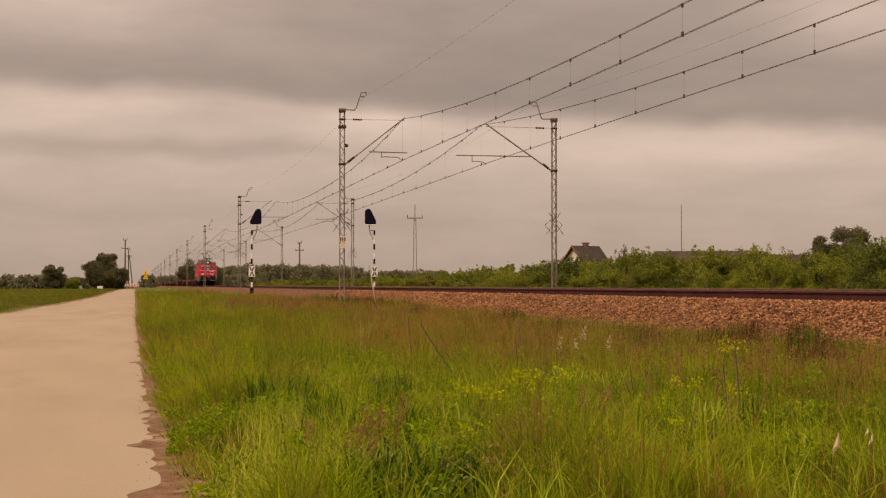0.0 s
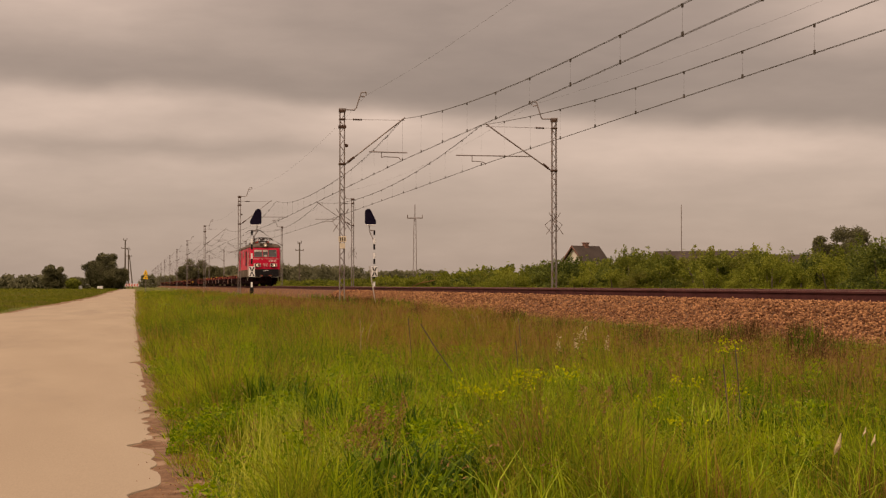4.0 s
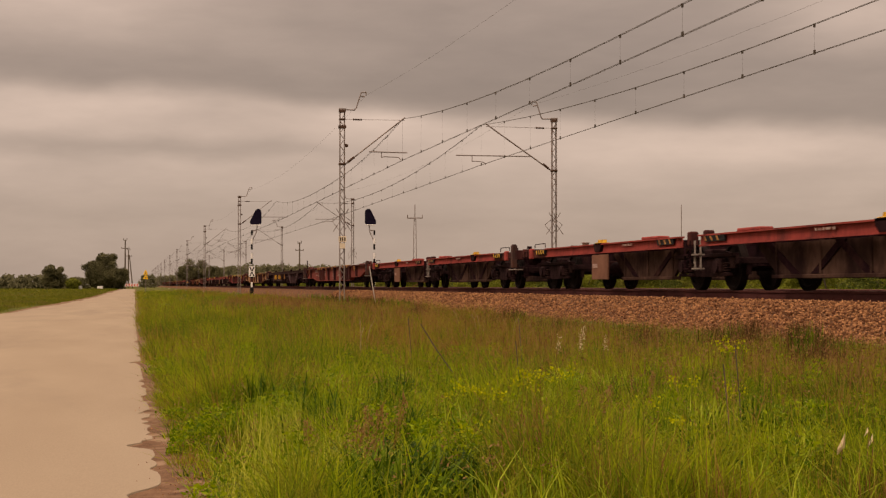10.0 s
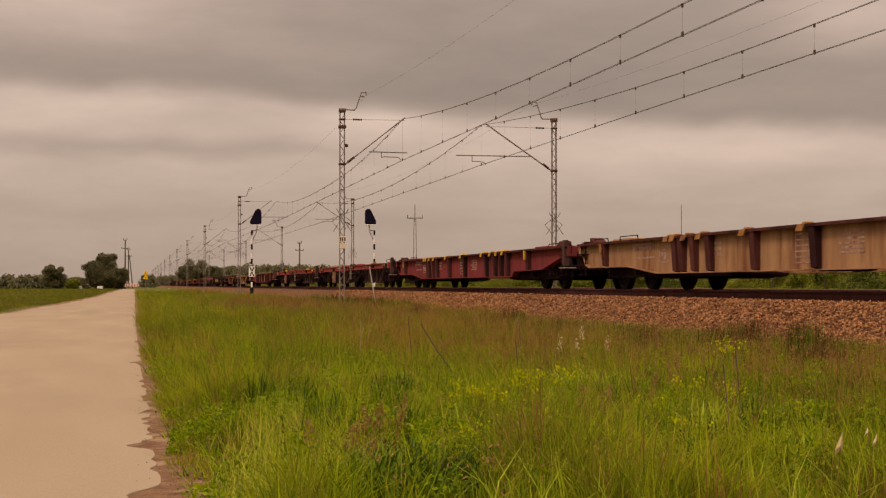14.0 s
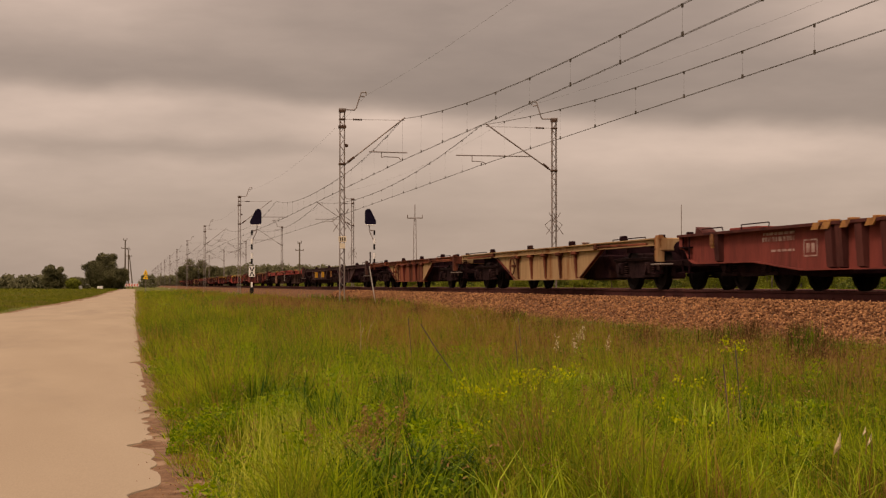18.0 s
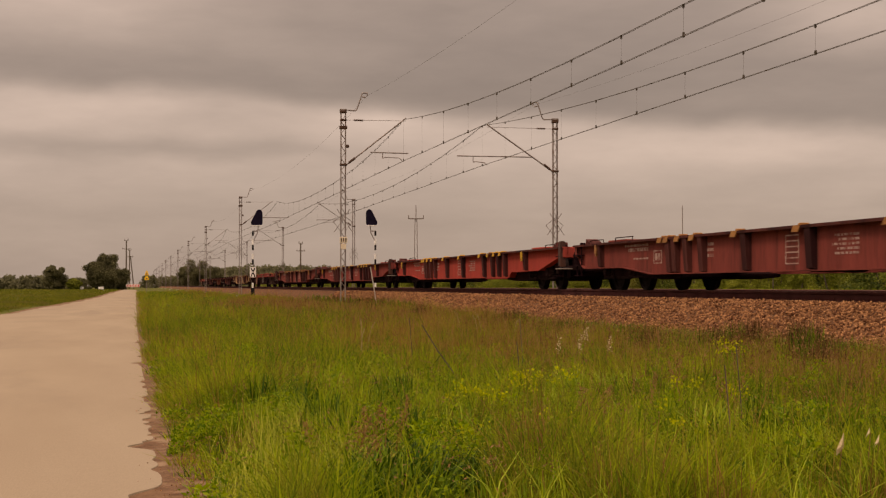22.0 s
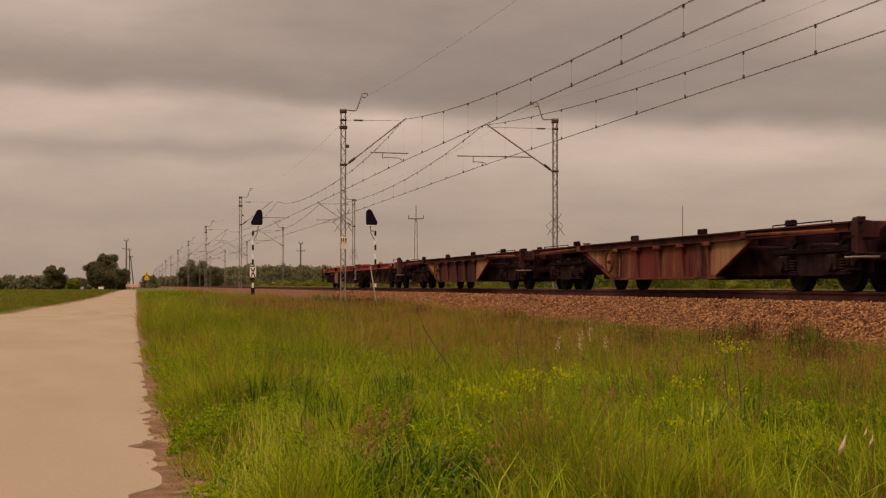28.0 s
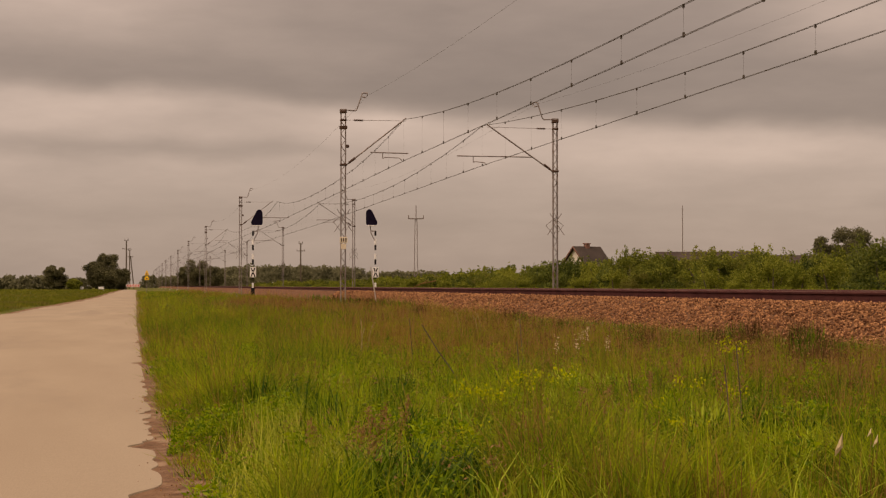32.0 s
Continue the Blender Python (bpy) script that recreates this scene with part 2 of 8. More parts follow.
M["far_leaf"] = material("haze_tinted_wood_leaf", (0.13, 0.125, 0.070), (0.185, 0.175, 0.095), 0.1, 0.9, 0, 0.0, 0.6, island=0.3, world_space=True, spec=0.03, translucent=0.45)
M["bush_dark"] = material("dark_elder_leaf", (0.038, 0.058, 0.011), (0.15, 0.17, 0.03), 0.35, 0.7, 0, 0.0, 2.0, island=0.6, translucent=0.35, world_space=True, spec=0.1)
M["bush_bright"] = material("yellow_green_sapling_leaf", (0.11, 0.13, 0.016), (0.27, 0.28, 0.042), 0.35, 0.7, 0, 0.0, 2.0, island=0.5, translucent=0.5, world_space=True, spec=0.06)
M["bark"] = material("grey_brown_bark", (0.06, 0.045, 0.03), (0.14, 0.11, 0.08), 5.0, 0.95, 0, 0.6, 30.0, stretch=(1, 1, 0.2))
M["plaster"] = material("cream_plaster", (0.55, 0.5, 0.42), (0.66, 0.6, 0.52), 0.8, 0.9, 0, 0.1, 20.0)
M["rooftile"] = material("grey_brown_roofing", (0.03, 0.021, 0.017), (0.06, 0.043, 0.034), 0.6, 0.85, 0, 0.4, 8.0, spec=0.2)
M["brick"] = material("chimney_brick", (0.16, 0.08, 0.06), (0.25, 0.13, 0.1), 3.0, 0.9, 0, 0.4, 20.0)
M["glass"] = glass("dark_glass")
M["dusty_glass"] = glass("dusty_dark_side_glass", (0.035, 0.03, 0.026), 0.16)


# ---- mesh building ----
class Mesh:
    """Collects vertices and faces of one part."""

    def __init__(self):
        self.v, self.f = [], []

    def add(self, verts, faces):
        o = len(self.v)
        self.v.extend(tuple(p) for p in verts)
        self.f.extend(tuple(o + i for i in f) for f in faces)
        return self

    def box(self, x0, x1, y0, y1, z0, z1, c=0.0):
        if c <= 0:
            vs = [(x, y, z) for x in (x0, x1) for y in (y0, y1) for z in (z0, z1)]
            return self.add(vs, [(0, 1, 3, 2), (4, 6, 7, 5), (0, 4, 5, 1), (2, 3, 7, 6), (0, 2, 6, 4), (1, 5, 7, 3)])
        lo, hi = (x0, y0, z0), (x1, y1, z1)
        vs, idx = [], {}
        for sx in (0, 1):
            for sy in (0, 1):
                for sz in (0, 1):
                    s = (sx, sy, sz)
                    for ax in range(3):
                        p = [hi[k] - c if s[k] else lo[k] + c for k in range(3)]
                        p[ax] = hi[ax] if s[ax] else lo[ax]
                        idx[(s, ax)] = len(vs)
                        vs.append(p)
        fs = []
        for ax in range(3):
            a, b = [k for k in range(3) if k != ax]
            for sv in (0, 1):
                ring = []
                for sa, sb in ((0, 0), (1, 0), (1, 1), (0, 1)):
                    s = [0, 0, 0]
                    s[ax], s[a], s[b] = sv, sa, sb
                    ring.append(idx[(tuple(s), ax)])
                fs.append(ring)
            for sa in (0, 1):
                for sb in (0, 1):
                    s0, s1 = [0, 0, 0], [0, 0, 0]
                    s0[a], s0[b], s1[a], s1[b] = sa, sb, sa, sb
                    s1[ax] = 1
                    fs.append((idx[(tuple(s0), a)], idx[(tuple(s1), a)], idx[(tuple(s1), b)], idx[(tuple(s0), b)]))
        for sx in (0, 1):
            for sy in (0, 1):
                for sz in (0, 1):
                    fs.append(tuple(idx[((sx, sy, sz), ax)] for ax in range(3)))
        return self.add(vs, fs)

    def extrude(self, profile, axis, a, b):
        """A closed outline in the two other axes, run from a to b along axis."""
        n = len(profile)
        vs = []
        for d in (a, b):
            for p in profile:
                q = list(p)
                q.insert(axis, d)
                vs.append(q)
        fs = [tuple(range(n)), tuple(range(2 * n - 1, n - 1, -1))]
        fs += [(i, (i + 1) % n, n + (i + 1) % n, n + i) for i in range(n)]
        return self.add(vs, fs)

    def tube(self, p, q, r, n=6, r2=None):
        p, q = Vector(p), Vector(q)
        d = (q - p).normalized()
        u = d.orthogonal().normalized()
        w = d.cross(u)
        r2 = r if r2 is None else r2
        vs = []
        for c, rr in ((p, r), (q, r2)):
            for i in range(n):
                a = 2 * math.pi * i / n
                vs.append(c + (u * math.cos(a) + w * math.sin(a)) * rr)
        fs = [tuple(range(n)), tuple(range(2 * n - 1, n - 1, -1))]
        fs += [(i, (i + 1) % n, n + (i + 1) % n, n + i) for i in range(n)]
        return self.add(vs, fs)

    def path(self, pts, r, n=5):
        for a, b in zip(pts, pts[1:]):
            self.tube(a, b, r, n)
        return self

    def lathe(self, c, axis, rings, n=16):
        """rings: (offset along axis, radius)."""
        vs = []
        for off, r in rings:
            for i in range(n):
                a = 2 * math.pi * i / n
                q = [r * math.cos(a), r * math.sin(a)]
                q.insert(axis, off)
                vs.append((c[0] + q[0], c[1] + q[1], c[2] + q[2]))
        fs = [tuple(range(n)), tuple(range(len(vs) - 1, len(vs) - n - 1, -1))]
        for k in range(len(rings) - 1):
            fs += [(k * n + i, k * n + (i + 1) % n, (k + 1) * n + (i + 1) % n, (k + 1) * n + i) for i in range(n)]
        return self.add(vs, fs)

    def data(self, name, smooth=True, angle=35):
        me = bpy.data.meshes.new(name)
        me.from_pydata(self.v, [], self.f)
        bm = bmesh.new()
        bm.from_mesh(me)
        bmesh.ops.recalc_face_normals(bm, faces=bm.faces)
        bm.to_mesh(me)
        bm.free()
        if smooth:
            me.polygons.foreach_set("use_smooth", [True] * len(me.polygons))
            me.set_sharp_from_angle(angle=radians(angle))
        me.update()
        return me


def part(name, mesh, mat, parent=None, label="", at=None):
    """Links a Mesh (or shared mesh data) as one object under a thing or part, with its material on the object."""
    me = mesh.data(name) if isinstance(mesh, Mesh) else mesh
    if not me.materials:
        me.materials.append(None)
    ob = new(name, me)
    ob.material_slots[0].link = "OBJECT"
    ob.material_slots[0].material = mat
    if parent is not None:
        ob.parent = parent
    if at is not None:
        ob.matrix_basis = at
    if label:
        tagged(ob, label)
    return ob


def thing(name, label, category, group="", kind="", at=None):
    ob = tagged(new(name), label, category, group, kind)
    if at is not None:
        ob.matrix_basis = at
    return ob


def soup(name, verts, counts, loops, mat, label="", category="", kind="stuff"):
    """A big joined mesh from arrays."""
    me = bpy.data.meshes.new(name)
    verts = np.asarray(verts, dtype=np.float32)
    counts = np.asarray(counts, dtype=np.int32)
    me.vertices.add(len(verts))
    me.vertices.foreach_set("co", verts.ravel())
    me.loops.add(len(loops))
    me.loops.foreach_set("vertex_index", np.asarray(loops, dtype=np.int32))
    me.polygons.add(len(counts))
    starts = np.concatenate(([0], np.cumsum(counts)[:-1])).astype(np.int32)
    me.polygons.foreach_set("loop_start", starts)
    me.update(calc_edges=True)
    me.materials.append(mat)
    ob = new(name, me)
    return tagged(ob, label, category, "", kind) if label else ob


RNG = np.random.default_rng(7)

# ---- ground, road, track bed ----
TX, TX2, RZ = 11.85, 15.85, 1.0


def ground_z(x):
    xs = [-3000, -12, -5.2, -4.9, 0.2, 0.7, 3.0, 6.0, 8.6, 9.2, 10.2, 17.6, 18.6, 22.0, 40.0, 3000]
    zs = [0.1, 0.05, 0.05, -0.03, -0.03, 0.04, 0.02, 0.05, 0.12, 0.3, 0.62, 0.62, 0.55, 0.62, 0.5, 0.3]
    return float(np.interp(x, xs, zs))


def build_ground():
    xs = [-2600, -600, -150, -40, -12, -7, -5.2, -4.9, -4.0, -2, 0.2, 0.45, 0.7, 1.5, 3, 4.5, 6, 7.3, 8.6, 9.2, 10.2, 14, 17.6, 18.6, 22, 40, 120, 600, 2600]
    ys = [-900, -60, -20, 0, 8, 14, 20, 28, 40, 60, 90, 130, 180, 260, 400, 700, 1300, 3600]
    g = Mesh()
    vs = [(x, y, ground_z(x) + (0.03 * noise.noise((x * 0.7, y * 0.4, 1.0)) if 0.6 < x < 9 else 0)) for y in ys for x in xs]
    n = len(xs)
    fs = [(j * n + i, j * n + i + 1, (j + 1) * n + i + 1, (j + 1) * n + i) for j in range(len(ys) - 1) for i in range(n - 1)]
    g.add(vs, fs)
    tagged(part("ground", g, M["soil"]), "flat grassy meadow and field soil", "ground", kind="structure")


_rb = random.Random(23)
CRUMBS = [(6.5 + 40 * _rb.random() ** 1.6, 0.11 * _rb.random() ** 2.0 + 0.012, 0.025 + 0.3 * _rb.random() ** 1.3) for k in range(26)]


def crumble(y):
    """Small bites broken out of the asphalt edge."""
    return sum(a * math.exp(-((y - c) / w) ** 4) for c, a, w in CRUMBS if abs(y - c) < 3 * w)


def edge_wave(y):
    return 0.10 * noise.noise((y * 0.55, 3.1, 0)) + 0.05 * noise.noise((y * 1.9, 7.7, 0)) + 0.03 * noise.noise((y * 5.0, 1.7, 0))


BITES = [(10.45, 0.19, 0.2), (10.75, 0.07, 0.08), (8.0, 0.18, 0.24), (7.7, 0.12, 0.15), (9.6, 0.03, 0.1), (12.1, 0.07, 0.15), (13.2, 0.06, 0.12), (15.0, 0.07, 0.2), (17.4, 0.05, 0.2), (11.2, 0.05, 0.1), (21.5, 0.05, 0.5), (9.1, 0.05, 0.12)]


def left_edge(y):
    """The lane narrows with distance; its far edge is broken and uneven."""
    base = float(np.interp(y, [45, 57, 85, 122, 200, 424], [-5.2, -5.05, -4.25, -3.6, -3.45, -3.35]))
    return base + 1.4 * edge_wave(y + 50) + 0.35 * noise.noise((y * 0.11, 5.5, 0)) + 0.22 * max(0.0, noise.noise((y * 0.32, 9.1, 0)))


def build_road():
    ys = list(np.arange(-30, 3, 1.5)) + list(np.arange(3, 24, 0.035)) + list(np.arange(24, 130, 0.5)) + list(np.arange(130, 424, 3))
    def right(y):
        bite = sum(a * math.exp(-((y - c) / w) ** 2) for c, a, w in BITES)
        return float(np.interp(y, [6, 12, 20, 40], [0.13, 0.13, 0.08, 0.03])) + 0.2 * edge_wave(y) + 0.03 - bite - crumble(y)
    r, e = Mesh(), Mesh()
    vs, fs, ve, fe = [], [], [], []
    for k, y in enumerate(ys):
        lf, wide = left_edge(y), float(np.interp(y, [10.6, 15, 24], [0.36, 0.2, 0.12]))
        vs += [(lf, y, -0.03), (lf + 0.05, y, 0.012), (-2.4, y, 0.04), (right(y) - 0.02, y, 0.012), (right(y), y, -0.03)]
        ve += [(-0.5, y, -0.014), (-0.05, y, 0.001 + 0.01 * edge_wave(y * 0.7)), (wide + 0.2 * edge_wave(y * 0.6 + 9), y, 0.014), (wide + 0.2, y, -0.02)]
        if k:
            o = 5 * (k - 1)
            fs += [(o + i, o + i + 1, o + i + 6, o + i + 5) for i in range(4)]
            o = 4 * (k - 1)
            fe += [(o + i, o + i + 1, o + i + 5, o + i + 4) for i in range(3)]
    vl, fl = [], []
    for k, y in enumerate(ys):
        lf = left_edge(y)
        vl += [(lf - 1.1 - 0.6 * noise.noise((y * 0.2, 2.2, 0)), y, -0.045), (lf - 0.5, y, 0.0), (lf + 0.12, y, 0.006), (lf + 0.3, y, -0.02)]
        if k:
            o = 4 * (k - 1)
            fl += [(o + i, o + i + 1, o + i + 5, o + i + 4) for i in range(3)]
    r.add(vs, fs)
    e.add(ve, fe).add(vl, fl)
    tagged(part("road", r, M["road"]), "pale worn asphalt lane with crumbled edges", "road", kind="structure")
    tagged(part("road_shoulder", e, M["road_edge"]), "bare reddish earth along the crumbled road edge", "shoulder", kind="structure")


BED = [(8.6, 0.0), (9.0, 0.16), (10.2, 0.79), (10.42, 0.83), (10.85, 0.80), (17.3, 0.79), (17.5, 0.75), (18.7, 0.3), (18.7, -0.2), (8.75, -0.2)]


def build_bed():
    b = Mesh().extrude(BED, 1, -750, 1800)
    tagged(part("ballast_bed", b, M["ballast"]), "raised ballast bed of reddish crushed stone", "ballast", kind="structure")
    # loose stones over the near shoulder
    n = 76000
    y = 15 + 62 * RNG.random(n) ** 1.7
    w = RNG.random(n)
    x = 8.6 + 2.35 * w
    z = np.interp(x, [p[0] for p in BED[:6]], [p[1] for p in BED[:6]]) + RNG.normal(0.004, 0.014, n)
    size = RNG.uniform(0.014, 0.033, n) * np.where(y > 40, 1.15, 1.0)
    base = np.array([(1, 0, 0), (-1, 0, 0), (0, 1, 0), (0, -1, 0), (0, 0, 1), (0, 0, -1)], dtype=np.float32)
    v = base[None] * size[:, None, None] * RNG.uniform(0.6, 1.25, (n, 6, 1)) + RNG.normal(0, 0.25, (n, 6, 3)) * size[:, None, None]
    v[:, :, 2] *= 0.75
    v += np.stack([x, y, z], 1)[:, None, :]
    tri = np.array([(0, 2, 4), (2, 1, 4), (1, 3, 4), (3, 0, 4), (2, 0, 5), (1, 2, 5), (3, 1, 5), (0, 3, 5)])
    loops = (tri[None] + 6 * np.arange(n)[:, None, None]).ravel()
    soup("ballast_stones", v.reshape(-1, 3), np.full(n * 8, 3), loops, M["stone"], "loose reddish brown crushed ballast stones", "ballast")


def rail_profile(cx):
    half = [(0.075, 0.0), (0.075, 0.012), (0.012, 0.03), (0.009, 0.125), (0.036, 0.138), (0.037, 0.165), (0.03, 0.172)]
    z0 = RZ - 0.172
    return [(cx + x, z0 + z) for x, z in half] + [(cx - x, z0 + z) for x, z in reversed(half)]


def build_track():
    for tx in (TX, TX2):
        tr = thing("railway_track", "rusty railway track on dark sleepers in ballast", "railway track", "pair of tracks", "structure", pose(0, 0, 0))
        for sx in (-0.7535, 0.7535):
            rail = part("rail", Mesh().extrude(rail_profile(tx + sx), 1, -745, 1800), M["rail"], tr, "rust-brown steel rail")
            head = Mesh().extrude([(tx + sx - 0.031, RZ - 0.001), (tx + sx + 0.031, RZ - 0.001), (tx + sx + 0.022, RZ + 0.003), (tx + sx - 0.022, RZ + 0.003)], 1, -745, 1800)
            part("running_surface", head, M["rail_top"], rail, "worn bright running surface")
        sl = Mesh().extrude([(-0.13, -0.16), (0.13, -0.16), (0.13, -0.01), (0.1, 0.0), (-0.1, 0.0), (-0.13, -0.01)], 0, -1.3, 1.3).data("sleeper")
        fx = Mesh()
        for sx in (-0.7535, 0.7535):
            for o in (-0.12, 0.12):
                fx.box(sx + o - 0.045, sx + o + 0.045, -0.07, 0.07, 0.0, 0.03, 0.008)
                fx.tube((sx + o, 0, 0.03), (sx + o, 0, 0.07), 0.018, 6)
        fx = fx.data("rail_fastening")
        for k in range(150 if tx == TX else 60):
            at = pose(tx + random.uniform(-0.02, 0.02), 14 + 0.6 * k, RZ - 0.172, 0, 0, random.uniform(-0.5, 0.5))
            s = part("sleeper", sl, M["sleeper"], tr, at=at)
            if tx == TX and k < 90:
                part("rail_fastening", fx, M["rail"], s)


build_ground()
build_road()
build_bed()
build_track()

# ---- overhead line ----
NEAR_X, FAR_X, SPAN = 8.9, 19.05, 66.0
CW = RZ + 5.62


def make_mast(side, x, y, full=True, push=False):
    """Lattice mast with its cantilever; side +1 reaches to +x."""
    g = 0.25
    mast = thing("catenary_mast", "grey steel lattice mast with cantilever over the track", "catenary mast", "masts along the railway", at=pose(x, y, 0))
    top = 8.8
    body = Mesh()
    th = 0.02 if y < 100 else 0.024 if full else 0.032
    for sx in (-0.1, 0.1):
        body.box(sx - th, sx + th, -0.07, 0.07, g - 0.2, top)
    part("upright", body, M["galv"], mast)
    if full:
        lace = Mesh()
        z, s = g + 0.5, 1
        while z < top - 0.4:
            for yy in (-0.072, 0.072):
                lace.tube((-0.1 * s, yy, z), (0.1 * s, yy, z + 0.27), 0.012, 4)
            z, s = z + 0.27, -s
        part("lacing", lace, M["galv"], mast)
    part("foundation", Mesh().box(-0.35, 0.35, -0.3, 0.3, g - 0.6, g + 0.03, 0.03), M["concrete"], mast, "grey concrete foundation")
    for zc, hc, wc in ((top - 0.12, 0.12, 0.15), (8.34, 0.08, 0.14), (7.98, 0.14, 0.17), (6.36, 0.1, 0.15)) if side > 0 else ((top - 0.14, 0.14, 0.15), (8.34, 0.08, 0.14), (6.36, 0.1, 0.15)):
        part("clamp", Mesh().box(-wc, wc, -0.11, 0.11, zc, zc + hc, 0.02), M["insul"], mast, "dark clamp round the mast")
    if side > 0:
        part("bracket", Mesh().box(0.1, 0.26, -0.06, 0.06, 7.16, 7.3, 0.03), M["insul"], mast, "dark fitting on the mast")
    cap = Mesh().box(-0.15, 0.15, -0.1, 0.1, top, top + 0.06)
    cap.path([(0, 0, top + 0.02), (0.55 * side, 0, top), (0.62 * side, 0, top + 0.1), (0.84 * side, 0, top + 0.78), (1.06 * side, 0, top + 0.8), (1.06 * side, 0, top + 0.66)], 0.028, 6)
    cap.tube((0.84 * side, 0, top + 0.62), (1.0 * side, 0, top + 0.6), 0.03, 6)
    part("horn_bracket", cap, M["galv"], mast)
    arm = Mesh()
    reach = 2.80 if side > 0 else 3.25
    arm.tube((0.15 * side, 0, 6.42), (reach * side, 0, 8.52), 0.034 if y < 120 else 0.027 if full else 0.022, 6)
    arm.tube((0.1 * side, 0, 8.38), (reach * side, 0, 8.40), 0.012, 4)
    if push:
        arm.tube((1.05 * side, 0, 7.05), ((reach + 1.4) * side, 0, 7.05), 0.026, 6)
        arm.path([((reach + 0.65) * side, 0, 7.03), ((reach + 0.65) * side, 0, 6.78), ((reach + 0.5) * side, 0, 6.8), ((reach + 0.1) * side, 0, 6.75), (reach * side, 0, 6.64)], 0.02, 5)
    else:
        arm.tube((1.2 * side, 0, 6.98), ((reach + 0.1) * side, 0, 6.96), 0.026, 6)
        arm.path([(1.75 * side, 0, 6.95), (1.75 * side, 0, 6.72), (1.85 * side, 0, 6.77), (2.5 * side, 0, 6.75), (2.62 * side, 0, 6.64)], 0.02, 5)
    part("cantilever", arm, M["galv"], mast)
    ins = Mesh().lathe((0.5 * side, 0, 8.383), 0, [(0.07 * k * side + o * side, rr) for k in range(6) for o, rr in ((-0.02, 0.03), (0, 0.055), (0.02, 0.03))], 8)
    part("insulator", ins, M["insul"], mast, "brown ribbed porcelain insulator")
    d = Vector((0.78 * side, 0, 0.62))
    c = Vector((0.25 * side, 0, 6.5))
    part("insulator", Mesh().tube(c, c + d * 0.36, 0.055, 8), M["insul"], mast, "brown ribbed porcelain insulator")
    if full:
        guard = Mesh()
        for s in (-1, 1):
            guard.tube((-0.4 * s, -0.1, 3.45), (0.28 * s, -0.1, 4.45), 0.02, 4)
            guard.tube((-0.42 * s, 0.1, 3.9), (0.1 * s, 0.1, 4.3), 0.016, 4)
            guard.tube((0.1 * s, 0.1, 3.5), (0.42 * s, 0.1, 3.9), 0.016, 4)
        part("climbing_guard", guard, M["galv"], mast)
    return mast


def messenger(y, sag, y0):
    u = ((y - y0) / SPAN) % 1.0
    return CW + 0.70 + sag * abs(2 * u - 1) ** (2.5 if y0 < 66 else 2.1)


def zigzag(y, y0, side):
    k = (y - y0) / SPAN
    f = k - math.floor(k)
    a = 0.25 * (1 if math.floor(k) % 2 else -1)
    return side * a * (1 - 2 * f)


def build_wires(tx, y0):
    w = thing("overhead_line", "dark overhead contact wires with droppers", "overhead wires", "overhead lines", at=pose(0, 0, 0))
    ys = [y0 + SPAN * (k + i / 16) for k in range(-1, 12) for i in range(16)]
    pm = [(tx + zigzag(y, y0, 1), y, messenger(y, 1.14, y0)) for y in ys]
    pc = [(tx + zigzag(y, y0, 1) - 0.02, y, CW) for y in ys]
    for o in (-0.026, 0.026):
        part("messenger_wire", Mesh().path([(x + o, y, z) for x, y, z in pm], 0.0075, 4), M["wire"], w)
        part("contact_wire", Mesh().path([(x + o, y, z) for x, y, z in pc], 0.007, 4), M["wire"], w)
    dy = SPAN / 15.5
    for k in range(int(SPAN * 6 / dy)):
        y = y0 - SPAN + 2.2 + k * dy
        x = tx + zigzag(y, y0, 1)
        zt = messenger(y, 1.14, y0)
        d = Mesh()
        d.tube((x, y, zt), (x, y, CW), 0.002, 4)
        d.box(x - 0.018, x + 0.018, y - 0.035, y + 0.035, CW - 0.02, CW + 0.09)
        d.box(x - 0.018, x + 0.018, y - 0.03, y + 0.03, zt - 0.07, zt + 0.02)
        part("dropper", d, M["wire"], w)


def build_feeder(x, y0, z):
    m = Mesh()
    pts = []
    for k in range(-1, 12):
        for i in range(12):
            u = i / 12
            pts.append((x, y0 + SPAN * (k + u), z - 0.75 * 4 * u * (1 - u)))
    m.path(pts, 0.003, 4)
    tagged(part("feeder_wire", m, M["wire"]), "thin sagging earth wire between the mast horns", "wire", "feeder wires")


NEAR_Y0, FAR_Y0 = 65.4, 67.2
for k in range(12):
    make_mast(1, NEAR_X, NEAR_Y0 + 66.0 * k, k < 4, k % 2 == 1)
    make_mast(-1, FAR_X, FAR_Y0 + 65.8 * k, k < 4, k % 2 == 0)
build_wires(TX, NEAR_Y0)
build_wires(TX2, FAR_Y0)
build_feeder(NEAR_X + 1.04, NEAR_Y0, 9.46)
build_feeder(FAR_X - 1.04, FAR_Y0, 9.46)

# ---- train ----
M["loco_red"] = material("traffic_red_enamel", (0.50, 0.005, 0.030), (0.60, 0.009, 0.042), 0.7, 0.45, 0, 0.06, 20.0, c3=(0.44, 0.005, 0.026), patch=0.66, spec=0.2)
M["loco_grey"] = material("dusty_grey_skirt", (0.092, 0.068, 0.049), (0.150, 0.112, 0.083), 0.8, 0.8, 0, 0.15, 25.0, c3=(0.07, 0.048, 0.035), patch=0.6, spec=0.06)
